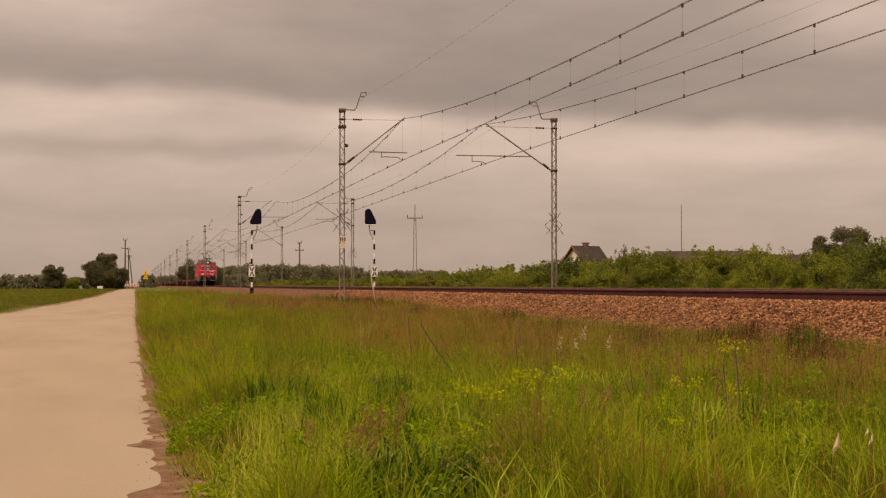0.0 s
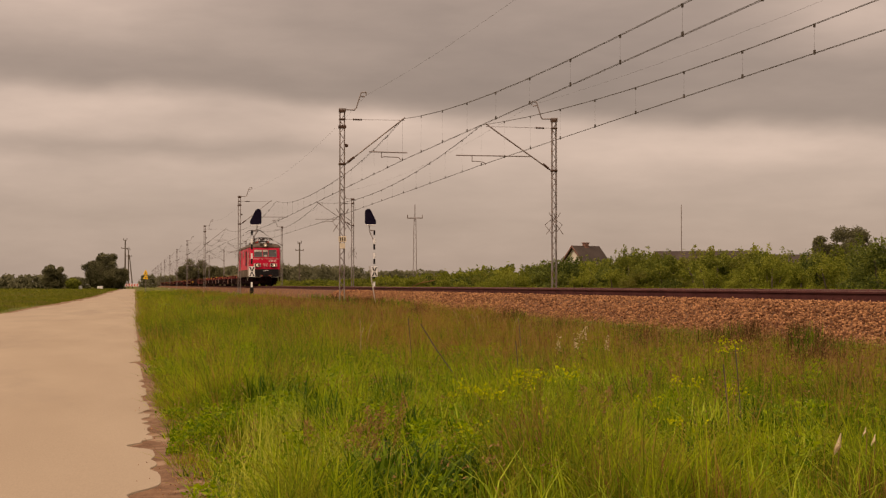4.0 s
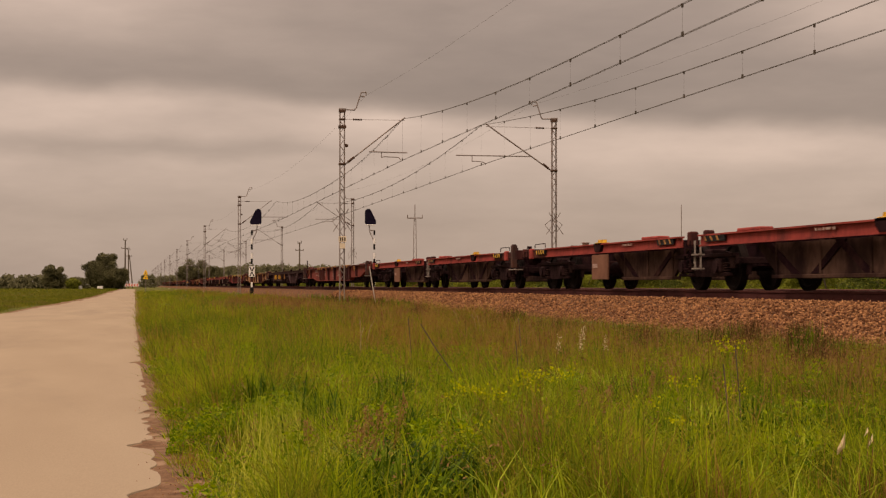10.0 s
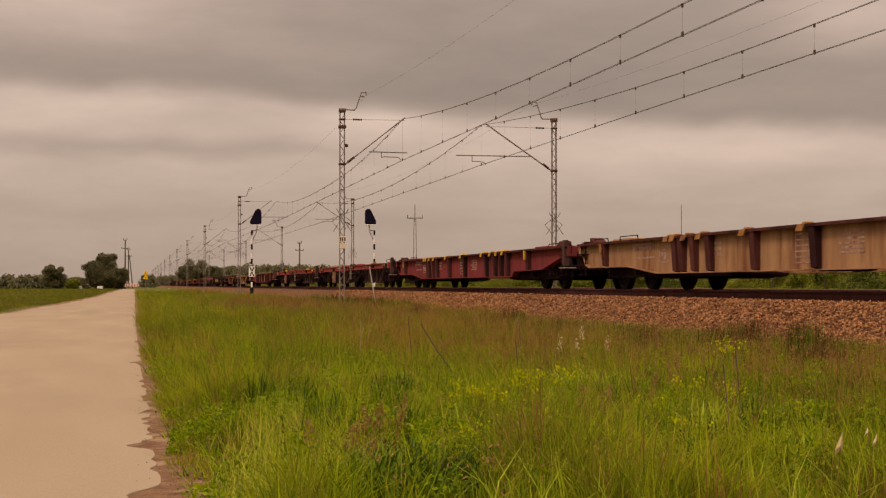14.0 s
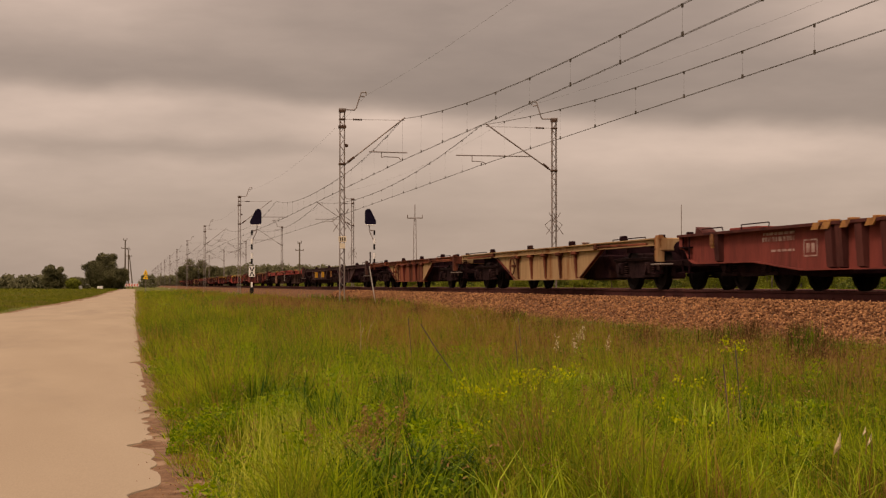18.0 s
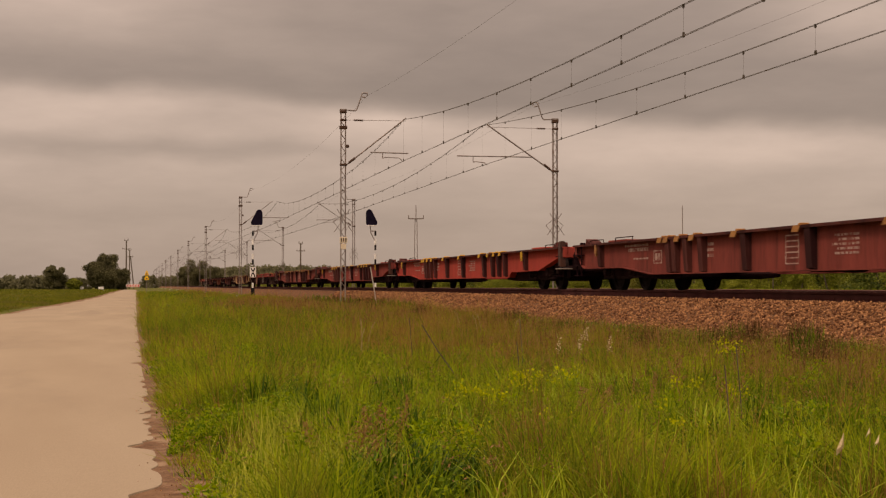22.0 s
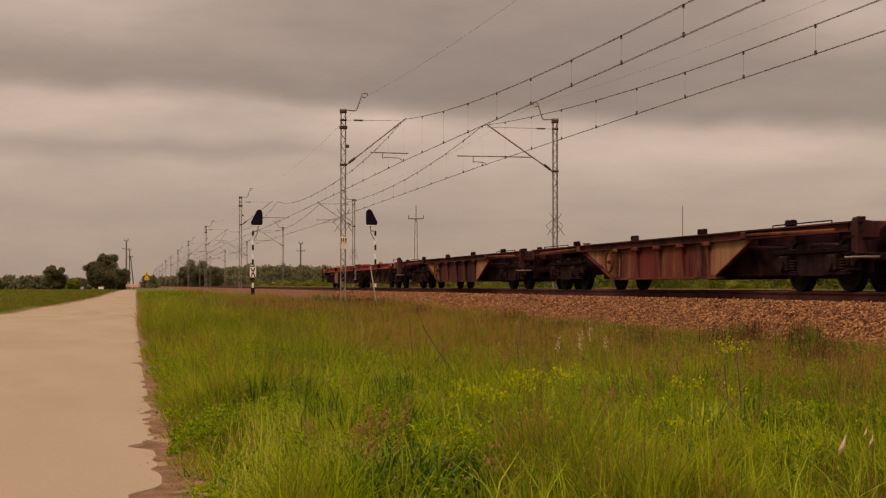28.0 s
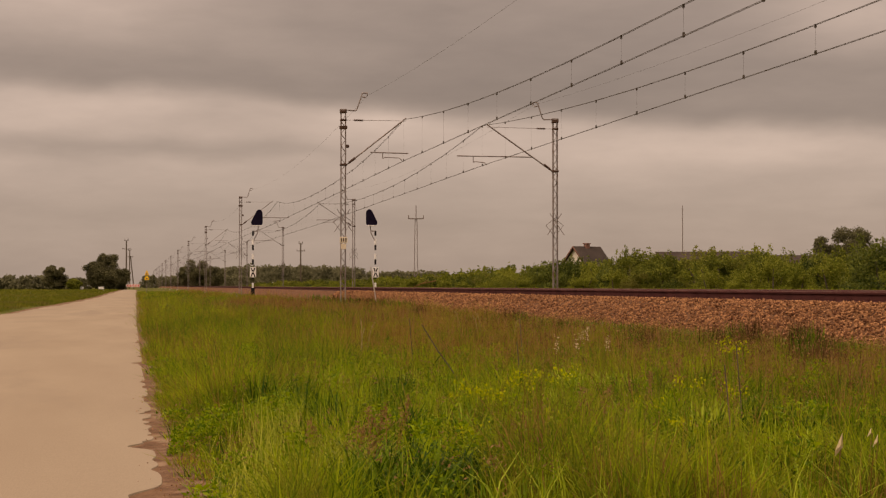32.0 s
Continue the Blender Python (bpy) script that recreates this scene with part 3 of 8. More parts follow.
M["roof"] = material("dusty_brown_roof", (0.068, 0.049, 0.036), (0.138, 0.103, 0.076), 0.9, 0.85, 0, 0.2, 25.0, c3=(0.05, 0.036, 0.027), patch=0.58, spec=0.10)
M["roof_gear"] = material("dark_roof_equipment", (0.018, 0.013, 0.011), (0.045, 0.033, 0.027), 2.0, 0.8, 0.1, 0.2, 30.0, spec=0.12)
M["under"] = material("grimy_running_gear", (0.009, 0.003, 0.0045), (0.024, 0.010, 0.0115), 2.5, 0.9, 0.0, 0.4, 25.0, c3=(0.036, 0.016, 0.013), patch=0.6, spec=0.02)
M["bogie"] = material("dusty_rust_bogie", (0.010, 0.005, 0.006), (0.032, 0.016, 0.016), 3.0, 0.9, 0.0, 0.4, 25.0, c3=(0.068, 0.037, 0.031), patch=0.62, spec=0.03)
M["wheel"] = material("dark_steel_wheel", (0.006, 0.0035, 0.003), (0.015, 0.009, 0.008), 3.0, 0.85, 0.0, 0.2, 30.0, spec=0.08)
M["grille"] = material("dark_red_louvre", (0.06, 0.007, 0.009), (0.12, 0.012, 0.014), 2.0, 0.6, 0, 0.1, 30.0)
M["hole"] = material("painted_recess_shade", (0.012, 0.008, 0.008), (0.02, 0.014, 0.012), 2.0, 0.9, 0, 0.1, 30.0)
M["lamp_on"] = glow("lit_headlamp", (0.95, 0.82, 0.66), 1.3)
M["reflector"] = material("silvered_reflector", (0.46, 0.38, 0.28), (0.62, 0.52, 0.40), 6.0, 0.3, 0.2, 0.0, 30.0, spec=0.5)
M["seal"] = material("pale_window_seal", (0.20, 0.17, 0.15), (0.30, 0.26, 0.23), 4.0, 0.7, 0, 0.0, 30.0)
# Grey base paints the sky's reflection into the cab glass.
M["sky_grey_cab_glass"] = glass("sky_grey_cab_glass", (0.065, 0.060, 0.056), 0.45)
M["lamp_rim"] = material("black_rubber_rim", (0.010, 0.008, 0.008), (0.02, 0.016, 0.015), 4.0, 0.6, 0, 0.1, 30.0)
M["cream"] = material("cream_interior", (0.42, 0.38, 0.32), (0.5, 0.46, 0.4), 2.0, 0.8, 0, 0.0, 30.0)
M["faded_mark"] = material("faded_pink_marking", (0.52, 0.25, 0.24), (0.62, 0.36, 0.34), 5.0, 0.7, 0, 0.0, 40.0)
M["copper_red"] = material("faded_red_insulator", (0.35, 0.06, 0.04), (0.45, 0.08, 0.05), 3.0, 0.5, 0, 0.0, 30.0)

TRAIN_V, TRAIN_K, TRAIN_O = 28.03, 0.9905, 2.13
MOVERS = []


def mover(name, label, category, S, group=""):
    """A vehicle on the near track; S is its front's place in the train."""
    ob = thing(name, label, category, group)
    MOVERS.append((ob, TRAIN_K * S - TRAIN_O))
    return ob


def wheel_mesh(r):
    return Mesh().lathe((0, 0, 0), 0, [(-0.07, r * 0.25), (-0.07, r * 0.45), (-0.03, r * 0.5), (-0.03, r * 0.82), (-0.065, r * 0.86), (-0.065, r), (0.035, r + 0.004), (0.055, r + 0.03), (0.065, r + 0.03), (0.065, r * 0.86), (0.03, r * 0.8), (0.03, r * 0.3)], 22).data("wheel")


def spring_mesh():
    s = Mesh()
    for k in range(5):
        s.lathe((0, 0, 0.045 * k), 2, [(-0.014, 0.055), (0, 0.085), (0.014, 0.055)], 10)
    return s.data("spring")


WHEEL_W, WHEEL_L, SPRING = wheel_mesh(0.46), wheel_mesh(0.60), spring_mesh()


def bogie_frame():
    b = Mesh()
    prof = [(-1.55, 0.50), (-1.45, 0.42), (-1.2, 0.42), (-1.12, 0.62), (-0.68, 0.62), (-0.6, 0.36), (-0.45, 0.26), (0.45, 0.26), (0.6, 0.36), (0.68, 0.62),
            (1.12, 0.62), (1.2, 0.42), (1.45, 0.42), (1.55, 0.50), (1.5, 0.66), (1.0, 0.74), (0.5, 0.68), (-0.5, 0.68), (-1.0, 0.74), (-1.5, 0.66)]
    for sx in (-1, 1):
        b.extrude(prof, 0, sx * 0.98 - 0.03, sx * 0.98 + 0.03)
        b.box(sx * 1.0 - 0.07, sx * 1.0 + 0.07, -1.5, 1.5, 0.63, 0.70, 0.01)
        for wy in (-0.9, 0.9):
            b.box(sx * 1.04 - 0.10, sx * 1.04 + 0.10, wy - 0.14, wy + 0.14, 0.33, 0.60, 0.03)
            b.lathe((sx * 1.15, wy, 0.46), 0, [(-0.03, 0.12), (0.03, 0.11), (0.05, 0.06)], 10)
            b.box(sx * 1.02 - 0.06, sx * 1.02 + 0.06, wy - 0.36, wy + 0.36, 0.27, 0.32, 0.01)
    b.box(-0.95, 0.95, -0.22, 0.22, 0.45, 0.80, 0.03)
    for sy in (-1, 1):
        b.box(-0.95, 0.95, sy * 1.46 - 0.05, sy * 1.46 + 0.05, 0.5, 0.62, 0.01)
        b.tube((-0.72, sy * 0.9, 0.46), (0.72, sy * 0.9, 0.46), 0.075, 8)
        for sx in (-0.72, 0.72):
            b.box(sx - 0.04, sx + 0.04, sy * 0.9 - 0.57, sy * 0.9 - 0.50, 0.3, 0.6)
            b.box(sx - 0.04, sx + 0.04, sy * 0.9 + 0.50, sy * 0.9 + 0.57, 0.3, 0.6)
    return b.data("bogie")


BOGIE = bogie_frame()


def add_bogie(wagon, y):
    b = part("bogie", BOGIE, M["bogie"], wagon, "grimy two-axle bogie", pose(0, y, 0))
    for wy in (-0.9, 0.9):
        for sx in (-1, 1):
            part("wheel", WHEEL_W, M["wheel"], b, at=pose(sx * 0.7535, wy, 0.463, 0, 0, 0 if sx < 0 else 180))
            for o in (-0.25, 0.25):
                part("spring", SPRING, M["bogie"], b, at=pose(sx * 1.03, wy + o, 0.33))
    return b


def buffer_mesh():
    return Mesh().lathe((0, 0, 0), 1, [(0, 0.16), (0.03, 0.16), (0.04, 0.095), (0.34, 0.085), (0.34, 0.06), (0.56, 0.055), (0.57, 0.22), (0.60, 0.23), (0.62, 0.19)], 16).data("buffer")


BUFFER = buffer_mesh()
HOOK = Mesh().path([(0, 0, 0), (0, 0.22, 0.0), (0, 0.34, 0.06), (0, 0.30, 0.14)], 0.035, 6).path([(0, 0.12, -0.02), (0, 0.2, -0.25), (0, 0.1, -0.48)], 0.03, 6).data("coupling_hook")


def add_end(wagon, y, direction, mat=None, z=0.92):
    """Buffers and coupling on the end at y; direction -1 faces the front."""
    rz = 0 if direction > 0 else 180
    for sx in (-0.875, 0.875):
        part("buffer", BUFFER, mat or M["under"], wagon, "dark steel buffer", pose(sx, y, z, 0, 0, rz))
    part("coupling_hook", HOOK, M["under"], wagon, "", pose(0, y, z, 0, 0, rz))


def rust_paint(name, base, dark, rust, patch):
    return material(name, dark, base, 2.2, 0.8, 0, 0.25, 22.0, stretch=(1, 1.0, 0.16), c3=rust, patch=patch - 0.03, spec=0.04)


PAINT = {
    "red_low": rust_paint("faded_red_oxide", (0.33, 0.060, 0.050), (0.205, 0.040, 0.035), (0.11, 0.030, 0.027), 0.62),
    "brown_red": rust_paint("red_brown_wagon_paint", (0.205, 0.048, 0.038), (0.13, 0.032, 0.026), (0.07, 0.022, 0.018), 0.6),
    "bright_red": rust_paint("bright_red_wagon_paint", (0.33, 0.05, 0.038), (0.24, 0.04, 0.03), (0.13, 0.04, 0.03), 0.66),
    "dark_red": rust_paint("dull_dark_red_paint", (0.21, 0.036, 0.036), (0.135, 0.026, 0.028), (0.07, 0.026, 0.024), 0.6),
    "brown": rust_paint("red_ochre_wagon_paint", (0.235, 0.047, 0.038), (0.155, 0.033, 0.028), (0.085, 0.025, 0.020), 0.62),
    "beige": rust_paint("faded_tan_wagon_paint", (0.35, 0.20, 0.105), (0.25, 0.13, 0.07), (0.15, 0.058, 0.03), 0.57),
    "tan": rust_paint("sun_bleached_tan_paint", (0.36, 0.235, 0.125), (0.27, 0.165, 0.085), (0.19, 0.075, 0.03), 0.6),
    "rust": rust_paint("rust_streaked_paint", (0.25, 0.078, 0.042), (0.125, 0.034, 0.022), (0.065, 0.021, 0.013), 0.55),
    "rust_mid": material("tan_and_rust_streaked_paint", (0.030, 0.009, 0.010), (0.17, 0.070, 0.040), 1.5, 0.8, 0, 0.25, 22.0, stretch=(1, 1.0, 0.14), span=(0.38, 0.62), c3=(0.11, 0.024, 0.020), patch=0.50, spec=0.04),
    "dull_tan": rust_paint("rust_stained_tan_paint", (0.30, 0.165, 0.088), (0.20, 0.095, 0.052), (0.12, 0.042, 0.026), 0.56),
    "rust_dark": rust_paint("deep_rust_paint", (0.10, 0.032, 0.026), (0.055, 0.018, 0.017), (0.03, 0.011, 0.011), 0.55),
    "grey": rust_paint("sooty_grey_wagon_paint", (0.076, 0.041, 0.041), (0.044, 0.023, 0.024), (0.022, 0.011, 0.012), 0.6),
}
LETTER = material("faded_white_lettering", (0.24, 0.14, 0.12), (0.40, 0.29, 0.25), 9.0, 0.8, 0, 0.0, 60.0, c3=(0.20, 0.08, 0.065), patch=0.54)
PLATE = material("weathered_beige_plate", (0.125, 0.056, 0.036), (0.20, 0.095, 0.062), 2.0, 0.8, 0, 0.2, 30.0, c3=(0.14, 0.07, 0.045), patch=0.6)
PALE = material("pale_notice_plate", (0.55, 0.45, 0.32), (0.66, 0.56, 0.42), 3.0, 0.8, 0, 0.1, 30.0)
GRIMY = material("grimy_olive_brown_panel", (0.028, 0.014, 0.011), (0.078, 0.044, 0.033), 1.6, 0.9, 0, 0.2, 12.0, stretch=(1, 1, 0.5), c3=(0.018, 0.009, 0.008), patch=0.52, spec=0.02)
PACK = material("orange_yellow_plastic", (0.36, 0.17, 0.02), (0.5, 0.25, 0.03), 4.0, 0.6, 0, 0.1, 30.0, c3=(0.2, 0.09, 0.02), patch=0.6)
POST = material("grimy_end_post", (0.022, 0.012, 0.012), (0.06, 0.034, 0.03), 3.0, 0.8, 0, 0.1, 30.0, c3=(0.07, 0.03, 0.022), patch=0.58)
STEP = material("worn_step_steel", (0.16, 0.13, 0.11), (0.3, 0.25, 0.22), 6.0, 0.7, 0.2, 0.1, 40.0)
YEL = {"bright": material("grubby_yellow_paint", (0.42, 0.22, 0.03), (0.6, 0.34, 0.045), 4.0, 0.7, 0, 0.15, 40.0, c3=(0.2, 0.09, 0.03), patch=0.58), "dull": material("faded_orange_yellow_paint", (0.24, 0.10, 0.035), (0.36, 0.175, 0.06), 4.0, 0.7, 0, 0.15, 40.0, c3=(0.13, 0.05, 0.025), patch=0.56)}


def bars(wagon, x, y0, z0, w, rows, h=0.07, name="lettering"):
    """Rows of short plain bars where the side carries writing that cannot be read."""
    m = Mesh()
    rnd = random.Random(int(y0 * 97 + z0 * 31))
    for r in range(rows):
        y, end, z = y0, y0 + w * rnd.uniform(0.7, 1.0), z0 - r * h * 1.9
        while y < end:
            l = rnd.uniform(0.05, 0.2)
            m.box(x - 0.003, x + 0.003, y, min(y + l, end), z - h / 2, z + h / 2)
            y += l + 0.05
    tagged(part(name, m, LETTER, wagon, "faded white lettering"), kind="stuff")


def grid_mark(wagon, x, y0, z0, w, h):
    m = Mesh()
    for k in range(6):
        z = z0 + h * k / 5
        m.box(x - 0.003, x + 0.003, y0, y0 + w, z - 0.012, z + 0.012)
    for k in range(2):
        m.box(x - 0.003, x + 0.003, y0 + w * k - 0.012, y0 + w * k + 0.012, z0, z0 + h)
    tagged(part("load_table", m, LETTER, wagon, "white painted load table"), kind="stuff")


def handrail(wagon, pts, mat=None):
    part("handrail", Mesh().path(pts, 0.012, 5), mat or M["under"], wagon, "thin bent handrail")


def end_gear(wagon, y, direction, paint, yel=None, ladder=True, hoop=True):
    """End beam, corner post, platform rail and steps at one end."""
    d = direction
    e = Mesh().box(-1.3, 1.3, min(y, y - d * 0.16), max(y, y - d * 0.16), 0.86, 1.14, 0.02)
    part("end_beam", e, paint, wagon)
    for sx in (-1.18, 1.18):
        post = Mesh().box(sx - 0.06, sx + 0.06, y - d * 0.3 - 0.06, y - d * 0.3 + 0.06, 1.14, 1.22, 0.015)
        part("corner_stop", post, M["under"], wagon)
    if ladder:
        for sx in (-1.27, 1.27):
            st = Mesh()
            for o in (0.15, 0.5):
                st.tube((sx, y - d * o, 1.1), (sx, y - d * o, 0.35), 0.018, 5)
            for z in (0.36, 0.62, 0.88):
                st.box(sx - 0.09, sx + 0.09, min(y - d * 0.15, y - d * 0.5), max(y - d * 0.15, y - d * 0.5), z, z + 0.025)
            part("step_ladder", st, M["under"], wagon, "steel step ladder")
    if hoop:
        handrail(wagon, [(-1.2, y - d * 0.95, 1.14), (-1.2, y - d * 1.0, 1.25), (-1.2, y - d * 2.0, 1.25), (-1.2, y - d * 2.05, 1.14)], yel)
    add_end(wagon, y, d)


def corner_post(wagon, A, back, mat=None, top=1.31):
    """Tall corner post at the leading end with a pale step below."""
    y = A + back
    pp = part("end_post", Mesh().extrude([(-1.36, 0.62), (-1.22, 0.62), (-1.22, top - 0.06), (-1.25, top), (-1.33, top), (-1.36, top - 0.06)], 1, y - 0.1, y + 0.1), mat or POST, wagon, "corner post with a rounded head")
    part("post_step", Mesh().box(-1.38, -1.1, y - 0.3, y + 0.3, 0.55, 0.58, 0.008), STEP, pp, "pale worn step")


def spigots(wagon, ys, mat, drop=True):
    """Folded container spigot plates along the top edge."""
    for y in ys:
        for s in (-1, 1):
            m = Mesh()
            m.extrude([(y - 0.17, 1.155), (y + 0.09, 1.155), (y + 0.19, 1.04), (y - 0.07, 1.04)], 0, s * 1.335 - 0.01, s * 1.335 + 0.012) if drop else None
            m.box(s * 1.2 - 0.08, s * 1.2 + 0.08, y - 0.06, y + 0.06, 1.15, 1.20, 0.01)
            if not drop:
                for o in (-0.13, 0.07):
                    m.box(s * 1.2 - 0.05, s * 1.2 + 0.05, y + o, y + o + 0.1, 1.15, 1.27, 0.02)
            part("container_spigot", m, mat, wagon, "painted container spigot plate")


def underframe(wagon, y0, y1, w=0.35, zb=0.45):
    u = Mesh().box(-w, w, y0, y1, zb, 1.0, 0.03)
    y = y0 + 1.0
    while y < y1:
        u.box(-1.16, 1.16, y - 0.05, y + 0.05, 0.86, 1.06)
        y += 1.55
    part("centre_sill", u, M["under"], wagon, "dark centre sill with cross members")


def brake_gear(wagon, y):
    m = Mesh()
    m.lathe((-0.75, y, 0.5), 1, [(-0.35, 0.12), (-0.3, 0.17), (0.3, 0.17), (0.35, 0.12)], 12)
    m.box(-1.0, -0.5, y + 0.7, y + 1.1, 0.35, 0.7, 0.03)
    m.tube((-0.6, y - 2.2, 0.45), (-0.6, y + 2.6, 0.45), 0.025, 6)
    part("brake_cylinder", m, M["under"], wagon, "dark brake cylinder and rods")


def wagon_low(S, L, paint, yel, plate=7.75):
    """Articulated low pocket wagon: thin red sills over a dark trussed underframe, three bogies."""
    w = mover("container_wagon", "empty low container wagon with faded red sills and grimy frame", "freight wagon", S, "wagons of the freight train")
    A, B = 0.45, L - 0.45
    mid = L / 2
    for sx in (-1, 1):
        for a, b in ((A + 2.5, mid - 0.5), (mid + 0.5, B - 2.5)):
            s = Mesh()
            x0 = sx * 1.30
            s.extrude([(x0 - 0.035, 0.87), (x0 + 0.035, 0.87), (x0 + 0.035, 0.9), (x0 + sx * -0.02 + 0.012, 0.9), (x0 + sx * -0.02 + 0.012, 1.07), (x0 + 0.06, 1.07), (x0 + 0.06, 1.1), (x0 - 0.06, 1.1), (x0 - 0.06, 1.07), (x0 + sx * -0.02 - 0.012, 1.07), (x0 + sx * -0.02 - 0.012, 0.9), (x0 - 0.035, 0.9)], 1, a, b)
            part("side_sill", s, paint, w, "faded red side sill")
        for e, d in ((A, 1), (B, -1)):
            lo_, hi_ = min(e + d * 0.2, e + d * 2.5), max(e + d * 0.2, e + d * 2.5)
            part("end_frame", Mesh().box(sx * 1.22 - 0.05, sx * 1.22 + 0.05, lo_, hi_, 0.86, 1.06, 0.015).box(sx * 1.26 - 0.03, sx * 1.26 + 0.03, lo_, hi_, 1.06, 1.09), PAINT["rust_dark"], w, "dark rusty end frame")
            part("end_block", Mesh().box(sx * 1.29 - 0.05, sx * 1.29 + 0.05, e + d * 0.95 - 0.12, e + d * 0.95 + 0.12, 0.84, 1.13, 0.02), paint, w, "faded red block on the end frame")
            eb = part("chevron_board", Mesh().box(sx * 1.31 - 0.025, sx * 1.31 + 0.025, min(e + d * 1.55, e + d * 2.45), max(e + d * 1.55, e + d * 2.45), 0.95, 1.07, 0.006), M["black"], w, "black board with yellow stripes")
            for k in range(4):
                y = e + d * (1.66 + 0.22 * k)
                part("stripe", Mesh().extrude([(y - 0.05, 0.955), (y + 0.02, 0.955), (y + 0.08, 1.065), (y + 0.01, 1.065)], 0, sx * 1.34 - 0.004, sx * 1.34 + 0.004), yel, eb, "yellow stripe")
        for a, b in ((4.9, mid - 3.4), (mid + 1.7, L - 8.6)):
            s = Mesh()
            s.extrude([(a - 0.9, 0.86), (a, 0.27), (b, 0.27), (b + 0.9, 0.86)], 0, sx * 1.0 - 0.03, sx * 1.0 + 0.03)
            s.box(sx * 1.0 - 0.1, sx * 1.0 + 0.1, a - 0.1, b + 0.1, 0.22, 0.29, 0.01)
            n = max(2, round((b - a) / 1.5))
            for k in range(n + 1):
                y = a + (b - a) * k / n
                s.box(sx * 1.02 - 0.04, sx * 1.02 + 0.04, y - 0.03, y + 0.03, 0.27, 0.87)
            part("truss_panel", s, GRIMY, w, "grimy brown side panel")
            for y0, y1 in ((a - 0.2, a + 0.9), (a + 2.6, a + 1.6), (b + 0.2, b - 0.9), (b - 2.6, b - 1.6)) if b - a > 5 else ((a - 0.2, a + 0.9), (b + 0.2, b - 0.9)):
                part("diagonal_brace", Mesh().extrude([(y0, 0.86), (y0 + 0.28, 0.86), (y1 + 0.28, 0.3), (y1, 0.3)], 0, sx * 1.04 - 0.012, sx * 1.04 + 0.012), M["under"], w)
    underframe(w, A, mid - 0.4)
    underframe(w, mid + 0.4, B)
    for y in (2.82, mid, L - 2.82):
        add_bogie(w, y)
    # corner plates with notice panel near the rear bogie, dark pocket castings on the sill
    for y in (L - plate,):
        for s in (-1, 1):
            pl = Mesh().box(s * 1.30 - 0.02, s * 1.30 + 0.02, y - 0.6, y + 0.6, 0.24, 0.84, 0.01)
            sp = part("side_plate", pl, PLATE, w, "weathered beige side plate")
            q = Mesh().box(s * 1.325 - 0.006, s * 1.325 + 0.006, y + 0.15, y + 0.5, 0.52, 0.62)
            part("notice_plate", q, LETTER, sp, "pale notice plate")
    for y in (5.6, L - plate + 0.05):
        for s in (-1, 1):
            k = Mesh().extrude([(y - 0.28, 1.11), (y + 0.28, 1.11), (y + 0.26, 1.0), (y + 0.16, 0.9), (y - 0.16, 0.9), (y - 0.26, 1.0)], 0, s * 1.27 - 0.09, s * 1.27 + 0.09)
            part("pocket_casting", k, M["under"], w, "dark pocket in the side sill")
            f = Mesh().box(s * 1.24 - 0.1, s * 1.24 + 0.1, y - 0.26, y + 0.26, 1.11, 1.13, 0.008)
            for o in (-0.16, 0.12):
                f.extrude([(y + o - 0.06, 1.13), (y + o + 0.06, 1.13), (y + o + 0.04, 1.165), (y + o + 0.025, 1.2), (y + o - 0.025, 1.2), (y + o - 0.04, 1.165)], 0, s * 1.24 - 0.05, s * 1.24 + 0.05)
            part("folding_spigot", f, yel, w, "yellow folding spigots")
    # joint: posts, steps, chevrons
    for d in (-1, 1):
        for sx in (-1.1, 1.1):
            g = Mesh().box(sx - 0.09, sx + 0.09, mid + d * 0.42 - 0.1, mid + d * 0.42 + 0.1, 0.9, 1.2, 0.03)
            part("joint_post", g, PAINT["rust_dark"], w, "rusty post at the articulated joint")
            g = Mesh()
            for o in (0.12, 0.42):
                g.tube((sx * 1.15, mid + d * o, 1.0), (sx * 1.15, mid + d * o, 0.4), 0.02, 5)
            for z in (0.42, 0.7):
                g.box(sx * 1.15 - 0.06, sx * 1.15 + 0.06, mid + d * 0.27 - 0.18, mid + d * 0.27 + 0.18, z, z + 0.03)
            part("step_ladder", g, STEP if d < 0 else M["under"], w, "steel steps at the joint")
        for sx in (-1.35, 1.35):
            c = Mesh()
            for k in range(3):
                y = mid + d * (0.95 + 0.3 * k)
                c.extrude([(y, 0.965), (y + 0.08, 0.965), (y + 0.17, 1.06), (y + 0.09, 1.06)], 0, sx - 0.006, sx + 0.006)
            part("chevron_marking", c, YEL["dull"], w, "yellow stripes at the joint")
            part("chevron_board", Mesh().box(sx - 0.03, sx + 0.0 if sx > 0 else sx + 0.03, min(mid + d * 0.85, mid + d * 1.8), max(mid + d * 0.85, mid + d * 1.8), 0.95, 1.075) if sx > 0 else Mesh().box(sx + 0.0, sx + 0.03, min(mid + d * 0.85, mid + d * 1.8), max(mid + d * 0.85, mid + d * 1.8), 0.95, 1.075), M["black"], w, "black board behind the chevrons")
        for sx in (-1.1, 1.1):
            top = Mesh().box(sx - 0.14, sx + 0.14, mid + d * 2.6 - 0.5, mid + d * 2.6 + 0.5, 1.1, 1.17, 0.02)
            part("deck_plate", top, paint, w)
    end_gear(w, A, -1, PAINT["rust_dark"])
    end_gear(w, B, 1, PAINT["rust_dark"])
    corner_post(w, A, 0.1)
    brake_gear(w, 8.0)
    brake_gear(w, mid + 6.0)
